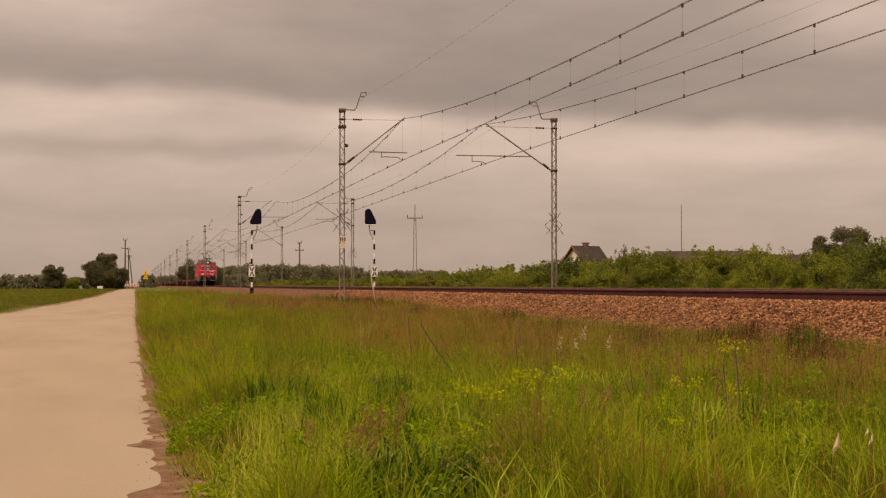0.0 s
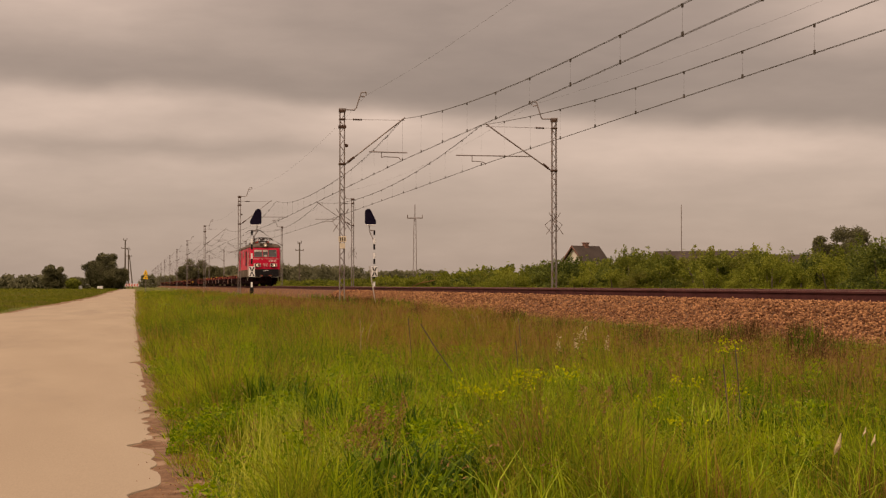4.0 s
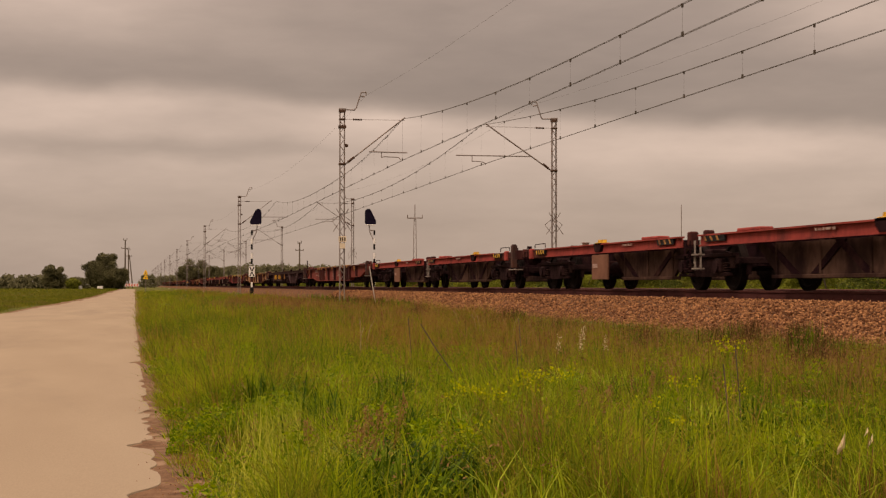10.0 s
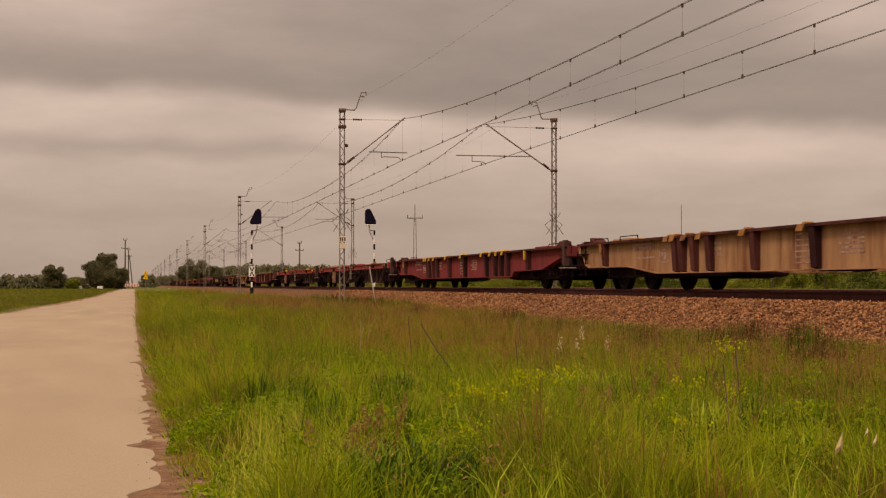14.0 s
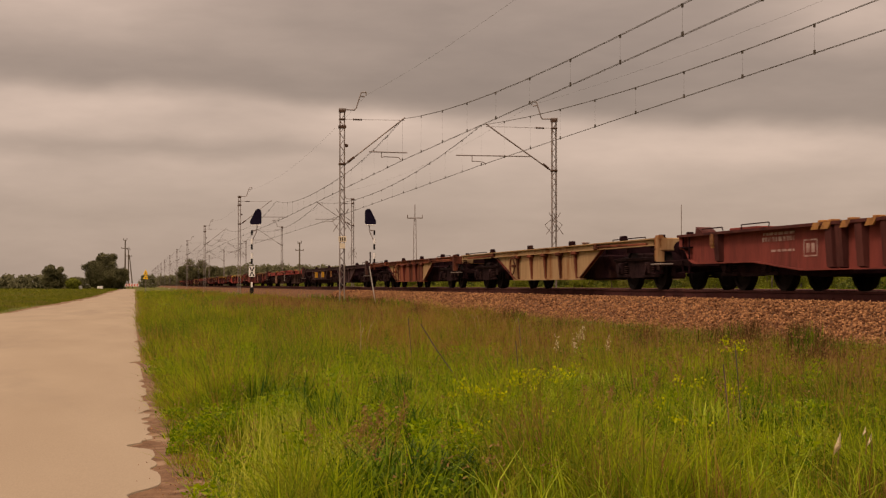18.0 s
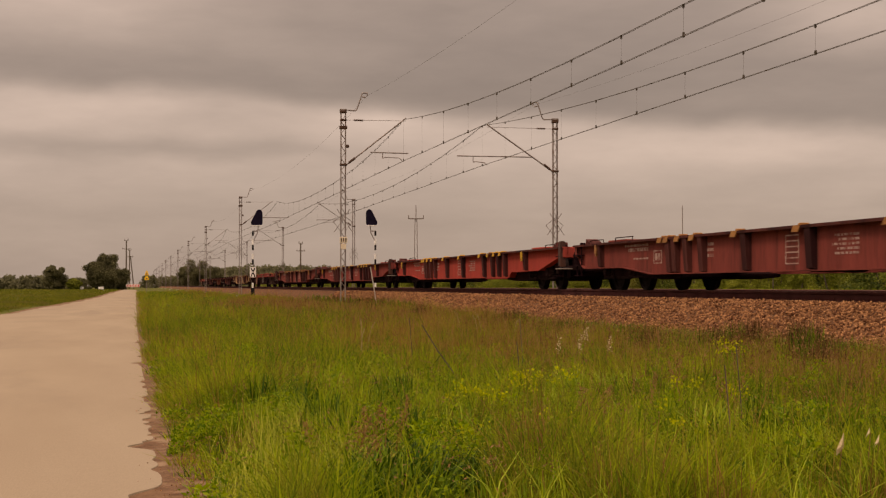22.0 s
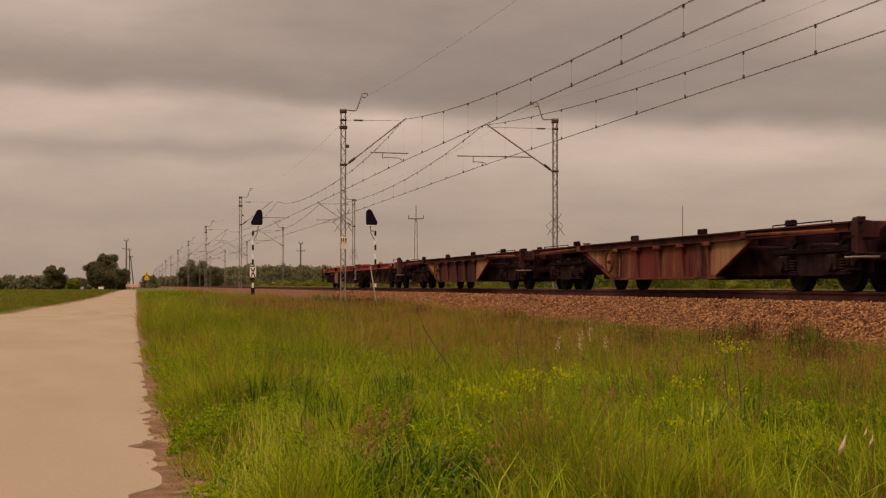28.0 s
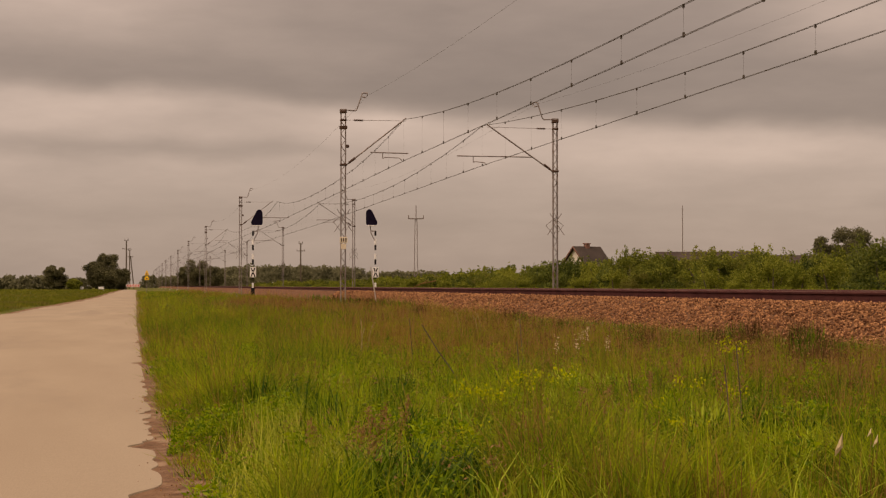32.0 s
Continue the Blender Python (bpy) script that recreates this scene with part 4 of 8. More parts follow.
    bars(w, -1.34, mid - 6.2, 1.02, 0.9, 1, 0.045)
    bars(w, -1.34, mid + 3.4, 1.02, 0.7, 1, 0.045)
    return w


def wagon_deep(S, L, paint, yel, label, rails=True):
    """Long two-bogie wagon with deep fish-bellied side beams."""
    w = mover("container_wagon", label, "freight wagon", S, "wagons of the freight train")
    A, B = 0.5, L - 0.5
    zt = 1.14
    low = [(A + 0.3, 0.92), (A + 0.55, 0.88), (2.9, 0.56), (5.9, 0.54), (6.15, 0.38), (L - 6.0, 0.38), (L - 4.1, 0.55), (L - 1.25, 0.56), (L - 1.0, 0.64), (L - 0.8, 0.84), (L - 0.55, 0.91)]
    flaps = [7.15, 7.9, 8.7, 9.85, 12.9, L - 10.6, L - 8.5, L - 7.7, L - 7.05, L - 6.7]
    web = low + [(B, 0.92), (B, zt), (A, zt), (A, 0.92)]
    for sx in (-1, 1):
        s = Mesh()
        s.extrude(web, 0, sx * 1.18 - 0.012, sx * 1.18 + 0.012)
        s.box(sx * 1.22 - 0.11, sx * 1.22 + 0.11, A, B, zt - 0.02, zt + 0.015)
        for p, q in zip(low, low[1:]):
            s.extrude([(p[0], p[1] - 0.02), (q[0], q[1] - 0.02), (q[0], q[1]), (p[0], p[1])], 0, sx * 1.2 - 0.09, sx * 1.2 + 0.09)
        part("side_beam", s, paint, w, "deep riveted side beam")
        part("top_flange", Mesh().box(sx * 1.335 - 0.006, sx * 1.335 + 0.006, A, B, zt - 0.035, zt + 0.018), PAINT["rust_dark"], w, "chipped rusty top edge")
        for yy in [f - 0.36 for f in flaps] + [4.45, L - 2.45]:
            lo = float(np.interp(yy, [p[0] for p in low], [p[1] for p in low]))
            # Ribs take the dark rust paint to paint in the shade beside them.
            r = Mesh().extrude([(sx * 1.185, lo), (sx * 1.28, lo + 0.03), (sx * 1.325, zt - 0.04), (sx * 1.185, zt - 0.03)], 1, yy - 0.11, yy + 0.11)
            part("side_rib", r, PAINT["rust_dark"], w, "side rib, dark paint standing in for shade")
    underframe(w, A, B, 0.3, 0.5)
    fl = Mesh()
    for y in np.arange(3.2, L - 3.0, 2.2):
        fl.box(-1.15, 1.15, y - 0.2, y + 0.2, 1.06, 1.1)
    part("cross_deck", fl, M["under"], w)
    for e, d in ((0.0, 1), (L, -1)):
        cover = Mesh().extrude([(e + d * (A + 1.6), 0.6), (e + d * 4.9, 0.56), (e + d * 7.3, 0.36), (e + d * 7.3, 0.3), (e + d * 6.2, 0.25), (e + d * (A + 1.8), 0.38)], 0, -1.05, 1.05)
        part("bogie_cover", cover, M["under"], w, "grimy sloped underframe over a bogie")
    for y in (3.42, L - 3.42):
        add_bogie(w, y)
    if yel is not None:
        spigots(w, flaps, yel)
        for s in (-1.33, 1.33):
            for y in (4.5, L - 2.4):
                part("stanchion", Mesh().box(s - 0.02, s + 0.02, y, y + 0.14, 0.9, 1.12, 0.006).box(s - 0.015, s + 0.03, y + 0.03, y + 0.10, 0.84, 0.9), yel, w, "painted stanchion")
    end_gear(w, A, -1, paint)
    end_gear(w, B, 1, paint)
    corner_post(w, A, 0.15)
    for e, d in ((A, 1), (B, -1)):
        part("deck_box", Mesh().box(-1.18, -0.3, min(e + d * 2.3, e + d * 3.5), max(e + d * 2.3, e + d * 3.5), zt + 0.012, zt + 0.075, 0.015), paint, w, "low box on the end deck")
        part("end_casting", Mesh().extrude([(e + d * 0.75, zt + 0.01), (e + d * 1.15, zt + 0.01), (e + d * 1.05, zt + 0.08), (e + d * 0.8, zt + 0.16)], 0, -1.25, -0.95), PAINT["rust_dark"], w, "rusty casting on the end deck")
    if rails:
        handrail(w, [(-1.2, L - 3.4, 1.14), (-1.2, L - 3.4, 1.26), (-1.2, L - 4.6, 1.26), (-1.2, L - 4.6, 1.14)])
    x = -1.196
    bars(w, x, L - 5.6, 1.04, 1.6, 1, 0.05)
    bars(w, x, L - 5.6, 0.94, 1.5, 1, 0.08)
    bars(w, x, L - 5.6, 0.73, 1.3, 1, 0.04)
    bars(w, x, L - 9.3, 0.95, 0.5, 3, 0.06)
    grid_mark(w, x, L - 13.0, 0.5, 0.5, 0.5)
    fr = Mesh()
    for y0, y1, z0, z1 in ((0, 0.5, 0.0, 0.025), (0, 0.5, 0.275, 0.3), (0, 0.025, 0.025, 0.275), (0.475, 0.5, 0.025, 0.275), (0.1, 0.22, 0.07, 0.23), (0.28, 0.4, 0.07, 0.23)):
        fr.box(x - 0.003, x + 0.003, L - 6.45 + y0, L - 6.45 + y1, 0.6 + z0, 0.6 + z1)
    tagged(part("owner_mark", fr, LETTER, w, "plain framed white mark"), kind="stuff")
    bars(w, x, 11.0, 0.95, 0.9, 5, 0.04)
    bars(w, x, L - 11.0, 0.92, 0.2, 1, 0.12)
    bars(w, x, 4.4, 0.95, 0.6, 1, 0.05)
    brake_gear(w, L / 2 - 1)
    return w


def trapezoid_side(w, a, b, paint, gusset, run, rb, zb=0.28):
    """Deep plated section between two bogies, with posts and gusset plates at its slanted ends."""
    for sx in (-1, 1):
        s = Mesh()
        s.extrude([(a - run, 1.0), (a, zb), (b, zb), (b + rb, 1.0)], 0, sx * 1.20 - 0.012, sx * 1.20 + 0.012)
        s.box(sx * 1.2 - 0.08, sx * 1.2 + 0.08, a - 0.1, b + 0.1, zb - 0.03, zb + 0.005)
        part("side_panel", s, paint, w, "rust-streaked plated side panel")
        edge = Mesh()
        for y0, y1 in ((a - run, a), (b + rb, b)):
            edge.extrude([(y0, 1.0), (y0 + 0.06, 1.0), (y1 + 0.06, zb), (y1, zb)], 0, sx * 1.235 - 0.035, sx * 1.235 + 0.035)
        part("edge_flange", edge, PAINT["grey"] if paint == PAINT["grey"] else PAINT["rust_mid"], w, "flange along the slanted ends")
        ends = ((a, 1, run),) if gusset == PAINT["beige"] else ((a, 1, run), (b, -1, rb))
        for e, d, rr in ends:
            g = Mesh().extrude([(e - d * (rr - 0.16), 0.98), (e + d * 0.08, zb + 0.04), (e + d * 0.45, zb + 0.04), (e + d * 0.45, 0.98)], 0, sx * 1.222 - 0.006, sx * 1.222 + 0.006)
            part("gusset_plate", g, gusset, w, "paler gusset plate")
        n = max(3, round((b - a) / 1.5))
        rib = {PAINT["tan"]: PAINT["rust"], PAINT["rust"]: PAINT["rust_mid"]}.get(paint, paint)
        for k in range(n + 1):
            y = a + 0.35 + (b - a - 0.7) * k / n
            part("side_rib", Mesh().extrude([(sx * 1.2, zb), (sx * 1.24, zb), (sx * 1.3, 0.96), (sx * 1.2, 0.98)], 1, y - 0.06, y + 0.06), rib, w, "rusty side rib")
            part("rib_head", Mesh().box(sx * 1.27 - 0.07, sx * 1.27 + 0.07, y - 0.2, y + 0.16, 0.9, 0.99, 0.02), rib, w)


def wagon_plated(S, L, paint, gusset, label, units=1, packs=False):
    """Wagon with plated sections between its bogies: one unit on two bogies, or two units on three."""
    w = mover("container_wagon", label, "freight wagon", S, "wagons of the freight train")
    A, B, mid = 0.5, L - 0.5, L / 2
    trim = PAINT["rust_dark"] if paint == PAINT["rust_mid"] else paint
    for sx in (-1, 1):
        s = Mesh()
        s.box(sx * 1.26 - 0.06, sx * 1.26 + 0.06, A, B, 0.98, 1.0)
        s.box(sx * 1.26 - 0.012, sx * 1.26 + 0.012, A, B, 1.0, 1.12)
        s.box(sx * 1.26 - 0.08, sx * 1.26 + 0.08, A, B, 1.12, 1.145)
        part("side_sill", s, trim, w)
    yb = (2.82, L - 2.82) if units == 1 else (2.92, mid, L - 2.92)
    for y in yb:
        add_bogie(w, y)
    ys = ((yb[0] + 3.6, yb[1] - 4.5, 1.85, 2.3, 0.28),) if units == 1 else ((6.4, mid - 3.75, 2.1, 1.65, 0.28), (mid + 2.6, L - 4.7, 1.05, 0.6, 0.5))
    for a, b, ra, rb, zb in ys:
        trapezoid_side(w, a, b, paint, gusset, ra, rb, zb)
        if zb > 0.4:
            part("underfloor_box", Mesh().box(-1.02, 1.02, a - 0.3, b - 0.2, 0.26, zb - 0.035, 0.03), M["under"], w, "black box frame under the shallow panel")
        if packs and a > mid:
            for k in (0.18, 0.68):
                y = a + (b - a) * k
                pk = Mesh()
                pk.extrude([(y - 0.26, 0.58), (y + 0.26, 0.58), (y + 0.27, 0.66), (y + 0.2, 0.92), (y - 0.16, 0.92), (y - 0.25, 0.7)], 0, -1.36, -1.24)
                part("strap_box", pk, PACK, w, "orange-yellow box on the side panel")
                bars(w, -1.222, y - 1.3, 0.8, 0.7, 2, 0.06)
    underframe(w, A, B, 0.35, 0.5)
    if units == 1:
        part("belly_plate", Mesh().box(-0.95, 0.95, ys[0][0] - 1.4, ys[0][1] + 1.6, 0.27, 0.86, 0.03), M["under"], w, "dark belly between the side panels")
    deck = Mesh()
    for y in np.arange(1.6, L - 1.4, 1.9):
        deck.box(-1.2, 1.2, y - 0.12, y + 0.12, 1.08, 1.14)
    part("cross_deck", deck, M["under"], w)
    spigots(w, [t * L for t in (0.16, 0.36, 0.56, 0.78)], M["under"], drop=False)
    if units == 2:
        j = Mesh()
        for sx in (-1.2, 1.2):
            j.path([(sx, mid + 0.5, 0.98), (sx, mid + 0.5, 1.18), (sx, mid + 0.8, 1.2), (sx, mid + 0.85, 1.0)], 0.022, 5)
            j.path([(sx * 1.08, mid - 0.1, 0.9), (sx * 1.08, mid - 0.1, 0.6), (sx * 1.08, mid + 0.3, 0.6), (sx * 1.08, mid + 0.3, 0.9), (sx * 1.08, mid - 0.1, 0.9)], 0.018, 5)
        part("joint_rail", j, YEL["dull"], w, "yellow bent rails at the joint")
        part("brake_post", Mesh().tube((-1.1, 0.8, 1.1), (-1.1, 0.8, 1.75), 0.03, 6), M["under"], w, "upright brake post")
        bars(w, -1.225, mid - 4.2, 0.9, 0.7, 1, 0.06)
        bars(w, -1.225, 6.4, 0.85, 0.7, 3, 0.1)
    end_gear(w, A, -1, trim, hoop=units == 2)
    end_gear(w, B, 1, trim, hoop=False)
    corner_post(w, A, 0.15, trim if units == 1 else None, 1.2 if units == 1 else 1.31)
    if units == 1:
        ring = [(-1.34, L - 7.35 + 0.25 * math.cos(q), 0.68 + 0.25 * math.sin(q)) for q in [math.pi * k / 9 for k in range(19)]]
        hw = part("handwheel", Mesh().path(ring, 0.022, 5), PAINT["rust"], w, "rusty handwheel ring on the side")
        part("spoke", Mesh().tube((-1.34, L - 7.6, 0.68), (-1.34, L - 7.1, 0.68), 0.016, 5).tube((-1.2, L - 7.35, 0.68), (-1.36, L - 7.35, 0.68), 0.04, 6), PAINT["rust"], hw)
        for e, d in ((A, 1), (B, -1)):
            handrail(w, [(-1.26, e + d * 1.1, 1.15), (-1.26, e + d * 1.1, 1.19), (-1.26, e + d * 3.3, 1.19), (-1.26, e + d * 3.3, 1.15)])
            part("end_lever", Mesh().tube((-1.3, e + d * 0.9, 1.02), (-1.3, e + d * 4.4, 1.06), 0.03, 6).box(-1.36, -1.26, e + d * 4.4 - 0.1, e + d * 4.4 + 0.1, 0.98, 1.12, 0.02), PAINT["rust"], w, "rusty lever rod along the end sill")
    brake_gear(w, L / 2 - 0.5 if units == 1 else 8.0)
    return w


def louvre_panel(loco, x, y0, y1, z0, z1):
    """Framed louvre with separate slats."""
    s = -1 if x < 0 else 1
    gp = part("side_grille", Mesh().box(x - 0.01, x + 0.012, y0, y1, z0, z1), M["grille"], loco, "dark red louvred ventilation grille")
    fr = Mesh()
    zm = (z0 + z1) / 2
    for a, b, c, d in ((y0 - 0.04, y1 + 0.04, z1, z1 + 0.04), (y0 - 0.04, y1 + 0.04, z0 - 0.04, z0), (y0 - 0.04, y1 + 0.04, zm - 0.025, zm + 0.025),
                       (y0 - 0.04, y0, z0, z1), (y1, y1 + 0.04, z0, z1)):
        fr.box(min(x, x + s * 0.03), max(x, x + s * 0.03), a, b, c, d)
    part("grille_frame", fr, M["loco_red"], gp)
    n = round((z1 - z0) / 0.06)
    sl = Mesh().extrude([(s * 0.002, 0.0), (s * 0.028, -0.03), (s * 0.034, -0.026), (s * 0.008, 0.012)], 1, y0, y1).data("slat")
    for k in range(n):
        part("slat", sl, M["grille"], gp, at=pose(x, 0, z0 + (k + 0.5) * (z1 - z0) / n))


def emblem(loco, flat, c, w, h):
    """Plain white framed shape in place of the operator's mark; flat names the axis it lies across."""
    m = Mesh()
    t = 0.025
    for a0, a1, z0, z1 in ((-w / 2, w / 2, h / 2 - t, h / 2), (-w / 2, w / 2, -h / 2, -h / 2 + t), (-w / 2, -w / 2 + t, -h / 2, h / 2), (w / 2 - t, w / 2, -h / 2, h / 2),
                           (-w * 0.28, -w * 0.06, -h * 0.25, h * 0.25), (w * 0.06, w * 0.28, -h * 0.25, h * 0.25)):
        if flat == 0:
            m.box(c[0] - 0.004, c[0] + 0.004, c[1] + a0, c[1] + a1, c[2] + z0, c[2] + z1)
        else:
            m.box(c[0] + a0, c[0] + a1, c[1] - 0.004, c[1] + 0.004, c[2] + z0, c[2] + z1)
    part("operator_emblem", m, M["faded_mark"], loco, "faded framed emblem on the side")


def pan_head(y, top, half=0.92):
    """Two collector strips with drooping end horns."""
    p = Mesh()
    for sy in (-0.2, 0.2):
        p.path([(-half, y + sy, top - 0.26), (-half + 0.1, y + sy, top - 0.15), (-half + 0.3, y + sy, top - 0.02), (-half + 0.5, y + sy, top + 0.03), (half - 0.5, y + sy, top + 0.03), (half - 0.3, y + sy, top - 0.02),
                (half - 0.1, y + sy, top - 0.15), (half, y + sy, top - 0.26)], 0.02, 5)
    for sx in (-0.32, 0.32):
        p.tube((sx, y - 0.2, top), (sx, y + 0.2, top), 0.022, 5)
        p.box(sx - 0.04, sx + 0.04, y - 0.05, y + 0.05, top - 0.1, top + 0.02, 0.01)
    return p


def pantograph(loco, y, z, raised):
    """Half pantograph: one lower arm to a knee behind, two thin upper arms to the head."""
    b = Mesh()
    for sx in (-0.5, 0.5):
        b.tube((sx, y - 0.8, z), (sx, y + 0.8, z), 0.03, 6)
    for sy in (-0.7, 0.0, 0.7):
        b.tube((-0.55, y + sy, z), (0.55, y + sy, z), 0.03, 6)
    pan = part("pantograph", b, M["roof_gear"], loco, "raised pantograph" if raised else "folded pantograph")
    rise, knee, zk = (1.56, 0.95, 0.98) if raised else (0.30, 1.5, 0.2)
    back = y + knee
    arm = Mesh().tube((0, y - 0.5, z), (0, back, z + zk), 0.05, 7, 0.04).tube((0.12, y - 0.3, z + 0.03), (0.05, back, z + zk - 0.05), 0.018, 5)
    arm.box(-0.07, 0.07, back - 0.08, back + 0.08, z + zk - 0.14, z + zk + 0.08, 0.02)
    part("lower_arm", arm, M["roof_gear"], pan)
    up = Mesh()
    hy = y - (0.05 if raised else 0.9)
    for sx in (-1, 1):
        up.path([(sx * 0.05, back, z + zk), (sx * 0.12, back - (back - hy) * 0.3, z + zk + (rise - zk) * 0.3), (sx * 0.34, hy, z + rise - 0.08)], 0.019, 5)
    up.tube((-0.34, hy, z + rise - 0.08), (0.34, hy, z + rise - 0.08), 0.018, 5)
    part("upper_arm", up, M["roof_gear"], pan)
    part("collector_head", pan_head(hy, z + rise), M["roof_gear"], pan, "dark collector strips with drooping horns")


def build_loco(S, L):
    lo = mover("electric_locomotive", "red six-axle electric locomotive with dark roof and lit headlamps", "locomotive", S)
    W, zb, zm, zg = 1.45, 0.88, 1.56, 3.58

    NOSE = 0.42

    def plan(z, inset=0.0, nose=0.42):
        """Body outline at a height: noses taper and lean back above the waist."""
        lean = 0.0 if z < 2.5 else 0.16 * (z - 2.5)
        f = 0.0 + lean + inset
        w = W - inset
        if nose:
            half = [(-w, 1.75), (-w + 0.03, 1.05), (-w + 0.10, 0.62 + f), (-w + 0.22, 0.49 + f), (-w + 0.5, 0.44 + f), (0, 0.40 + f)]
        else:
            half = [(-w, 1.75), (-w + 0.05, 1.15), (-w + 0.20, 0.32 + f), (-w + 0.32, 0.10 + f), (-w + 0.55, 0.02 + f), (0, f - 0.03)]
        front = half + [(-x, y) for x, y in reversed(half[:-1])]
        rear = [(x, L - y) for x, y in reversed(front)]
        return front + rear

    def shell(levels, cap=False, nose=0.42):
        m = Mesh()
        rings = [[(x, y, z) for x, y in plan(z, i, nose)] for z, i in levels]
        n = len(rings[0])
        vs = [p for r in rings for p in r]
        fs = []
        for k in range(len(rings) - 1):
            fs += [(k * n + i, k * n + (i + 1) % n, (k + 1) * n + (i + 1) % n, (k + 1) * n + i) for i in range(n)]
        if cap:
            fs.append(tuple(range((len(rings) - 1) * n, len(rings) * n)))
            fs.append(tuple(range(n)))
        return m.add(vs, fs)

    part("body_shell", shell([(zm, 0), (2.0, 0), (2.5, 0), (3.0, 0), (3.45, 0), (zg, 0.015)], True), M["loco_red"], lo, "red enamelled body shell")
    part("skirt", shell([(zb, 0.0), (zb + 0.02, -0.008), (zm - 0.004, -0.008)], True, 0.0), M["loco_grey"], lo, "dusty grey-brown lower skirt")
    part("roof", shell([(zg, -0.02), (zg + 0.03, -0.04), (zg + 0.12, -0.02), (zg + 0.22, 0.06), (zg + 0.31, 0.22), (zg + 0.37, 0.45), (zg + 0.40, 0.75)], True), M["roof"], lo, "sooty brown rounded roof")
    for y, s in ((-0.045, 1), (L + 0.045, -1)):
        r = 180 if s < 0 else 0
        low = pose(0, 0 if s > 0 else L, 0, 0, 0, r)
        at = pose(0, NOSE if s > 0 else L - NOSE, 0, 0, 0, r)
        # nose parts are laid out for the front end and turned for the rear
        fp = Mesh().box(-1.2, 1.2, -0.09, 0.1, 0.86, 1.58, 0.03)
        beam = part("buffer_beam", fp, M["black"], lo, "black buffer beam plate", low)
        bars_m = Mesh()
        for k in range(8):
            if k in (1, 5):
                continue
            bars_m.box(-0.2 + 0.055 * k, -0.16 + 0.055 * k, -0.096, -0.09, 1.42, 1.48)
        part("number_bars", bars_m, M["white"], beam, "plain white bars")
        for sx in (-0.78, 0.78):
            bz = Mesh().lathe((sx, -0.1, 1.06), 1, [(-0.38, 0.09), (-0.35, 0.12), (-0.16, 0.12), (-0.15, 0.16), (0.0, 0.16)], 16)
            bz.extrude([(sx + 0.25 * math.copysign(abs(math.cos(q)) ** 0.6, math.cos(q)), 1.06 + 0.165 * math.copysign(abs(math.sin(q)) ** 0.6, math.sin(q))) for q in [math.pi * i_ / 10 for i_ in range(20)]], 1, -0.53, -0.47)
            part("buffer", bz, M["black"], beam, "large dark buffer")
            part("lamp_box", Mesh().box(sx * 0.96 - 0.33, sx * 0.96 + 0.33, -0.075, 0.12, 1.80, 2.10, 0.01), M["cream"], lo, "pale lamp box", at)
            lamp = part("headlamp", Mesh().lathe((sx * 0.93, -0.08, 1.95), 1, [(-0.15, 0.165), (-0.175, 0.19), (-0.15, 0.225), (-0.08, 0.235), (0.06, 0.21)], 20), M["lamp_rim"], lo, "round headlamp with dark rim", at)
            out = math.copysign(1, sx)
            rim = Mesh().lathe((sx * 0.93, -0.232, 1.95), 1, [(-0.008, 0.165), (0.01, 0.17)], 20)
            part("reflector", rim, M["reflector"], lamp, "silvered lamp reflector")
            part("lens", Mesh().lathe((sx * 0.93 + out * 0.075, -0.246, 1.95), 1, [(-0.014, 0.034), (0.0, 0.045)], 14), M["lamp_on"] if s > 0 else M["glass"], lamp, "lit lens" if s > 0 else "unlit lens")
            part("tail_lens", Mesh().lathe((sx * 0.93 - out * 0.07, -0.246, 1.955), 1, [(-0.012, 0.055), (0.0, 0.062)], 14), M["grille"], lamp, "dark red tail lens")
            hr = Mesh().path([(sx - 0.35, -0.2, 0.9), (sx - 0.3, -0.3, 0.84), (sx + 0.3, -0.3, 0.84), (sx + 0.35, -0.2, 0.9)], 0.013, 5)
            part("shunter_rail", hr, M["cream"], lo, "white bent handrail", low)
        top = part("top_lamp", Mesh().lathe((0, 0.12, 3.80), 1, [(-0.10, 0.17), (-0.11, 0.20), (0.0, 0.21), (0.5, 0.16)], 20), M["roof_gear"], lo, "round top headlamp", at)
        part("reflector", Mesh().lathe((0, 0.02, 3.80), 1, [(-0.02, 0.155), (0.0, 0.165)], 20), M["reflector"], top, "silvered lamp reflector")
        part("lens", Mesh().lathe((0, 0.0, 3.795), 1, [(-0.012, 0.032), (0.002, 0.04)], 12), M["lamp_on"] if s > 0 else M["glass"], top, "lit lens" if s > 0 else "unlit lens")
        part("lamp_casing", Mesh().box(-0.2, 0.42, 0.3, 1.0, 3.72, 4.04, 0.02).box(-0.5, -0.24, 0.16, 0.5, 3.76, 3.92, 0.03), M["roof"], lo, "brown casing behind the top lamp", at)
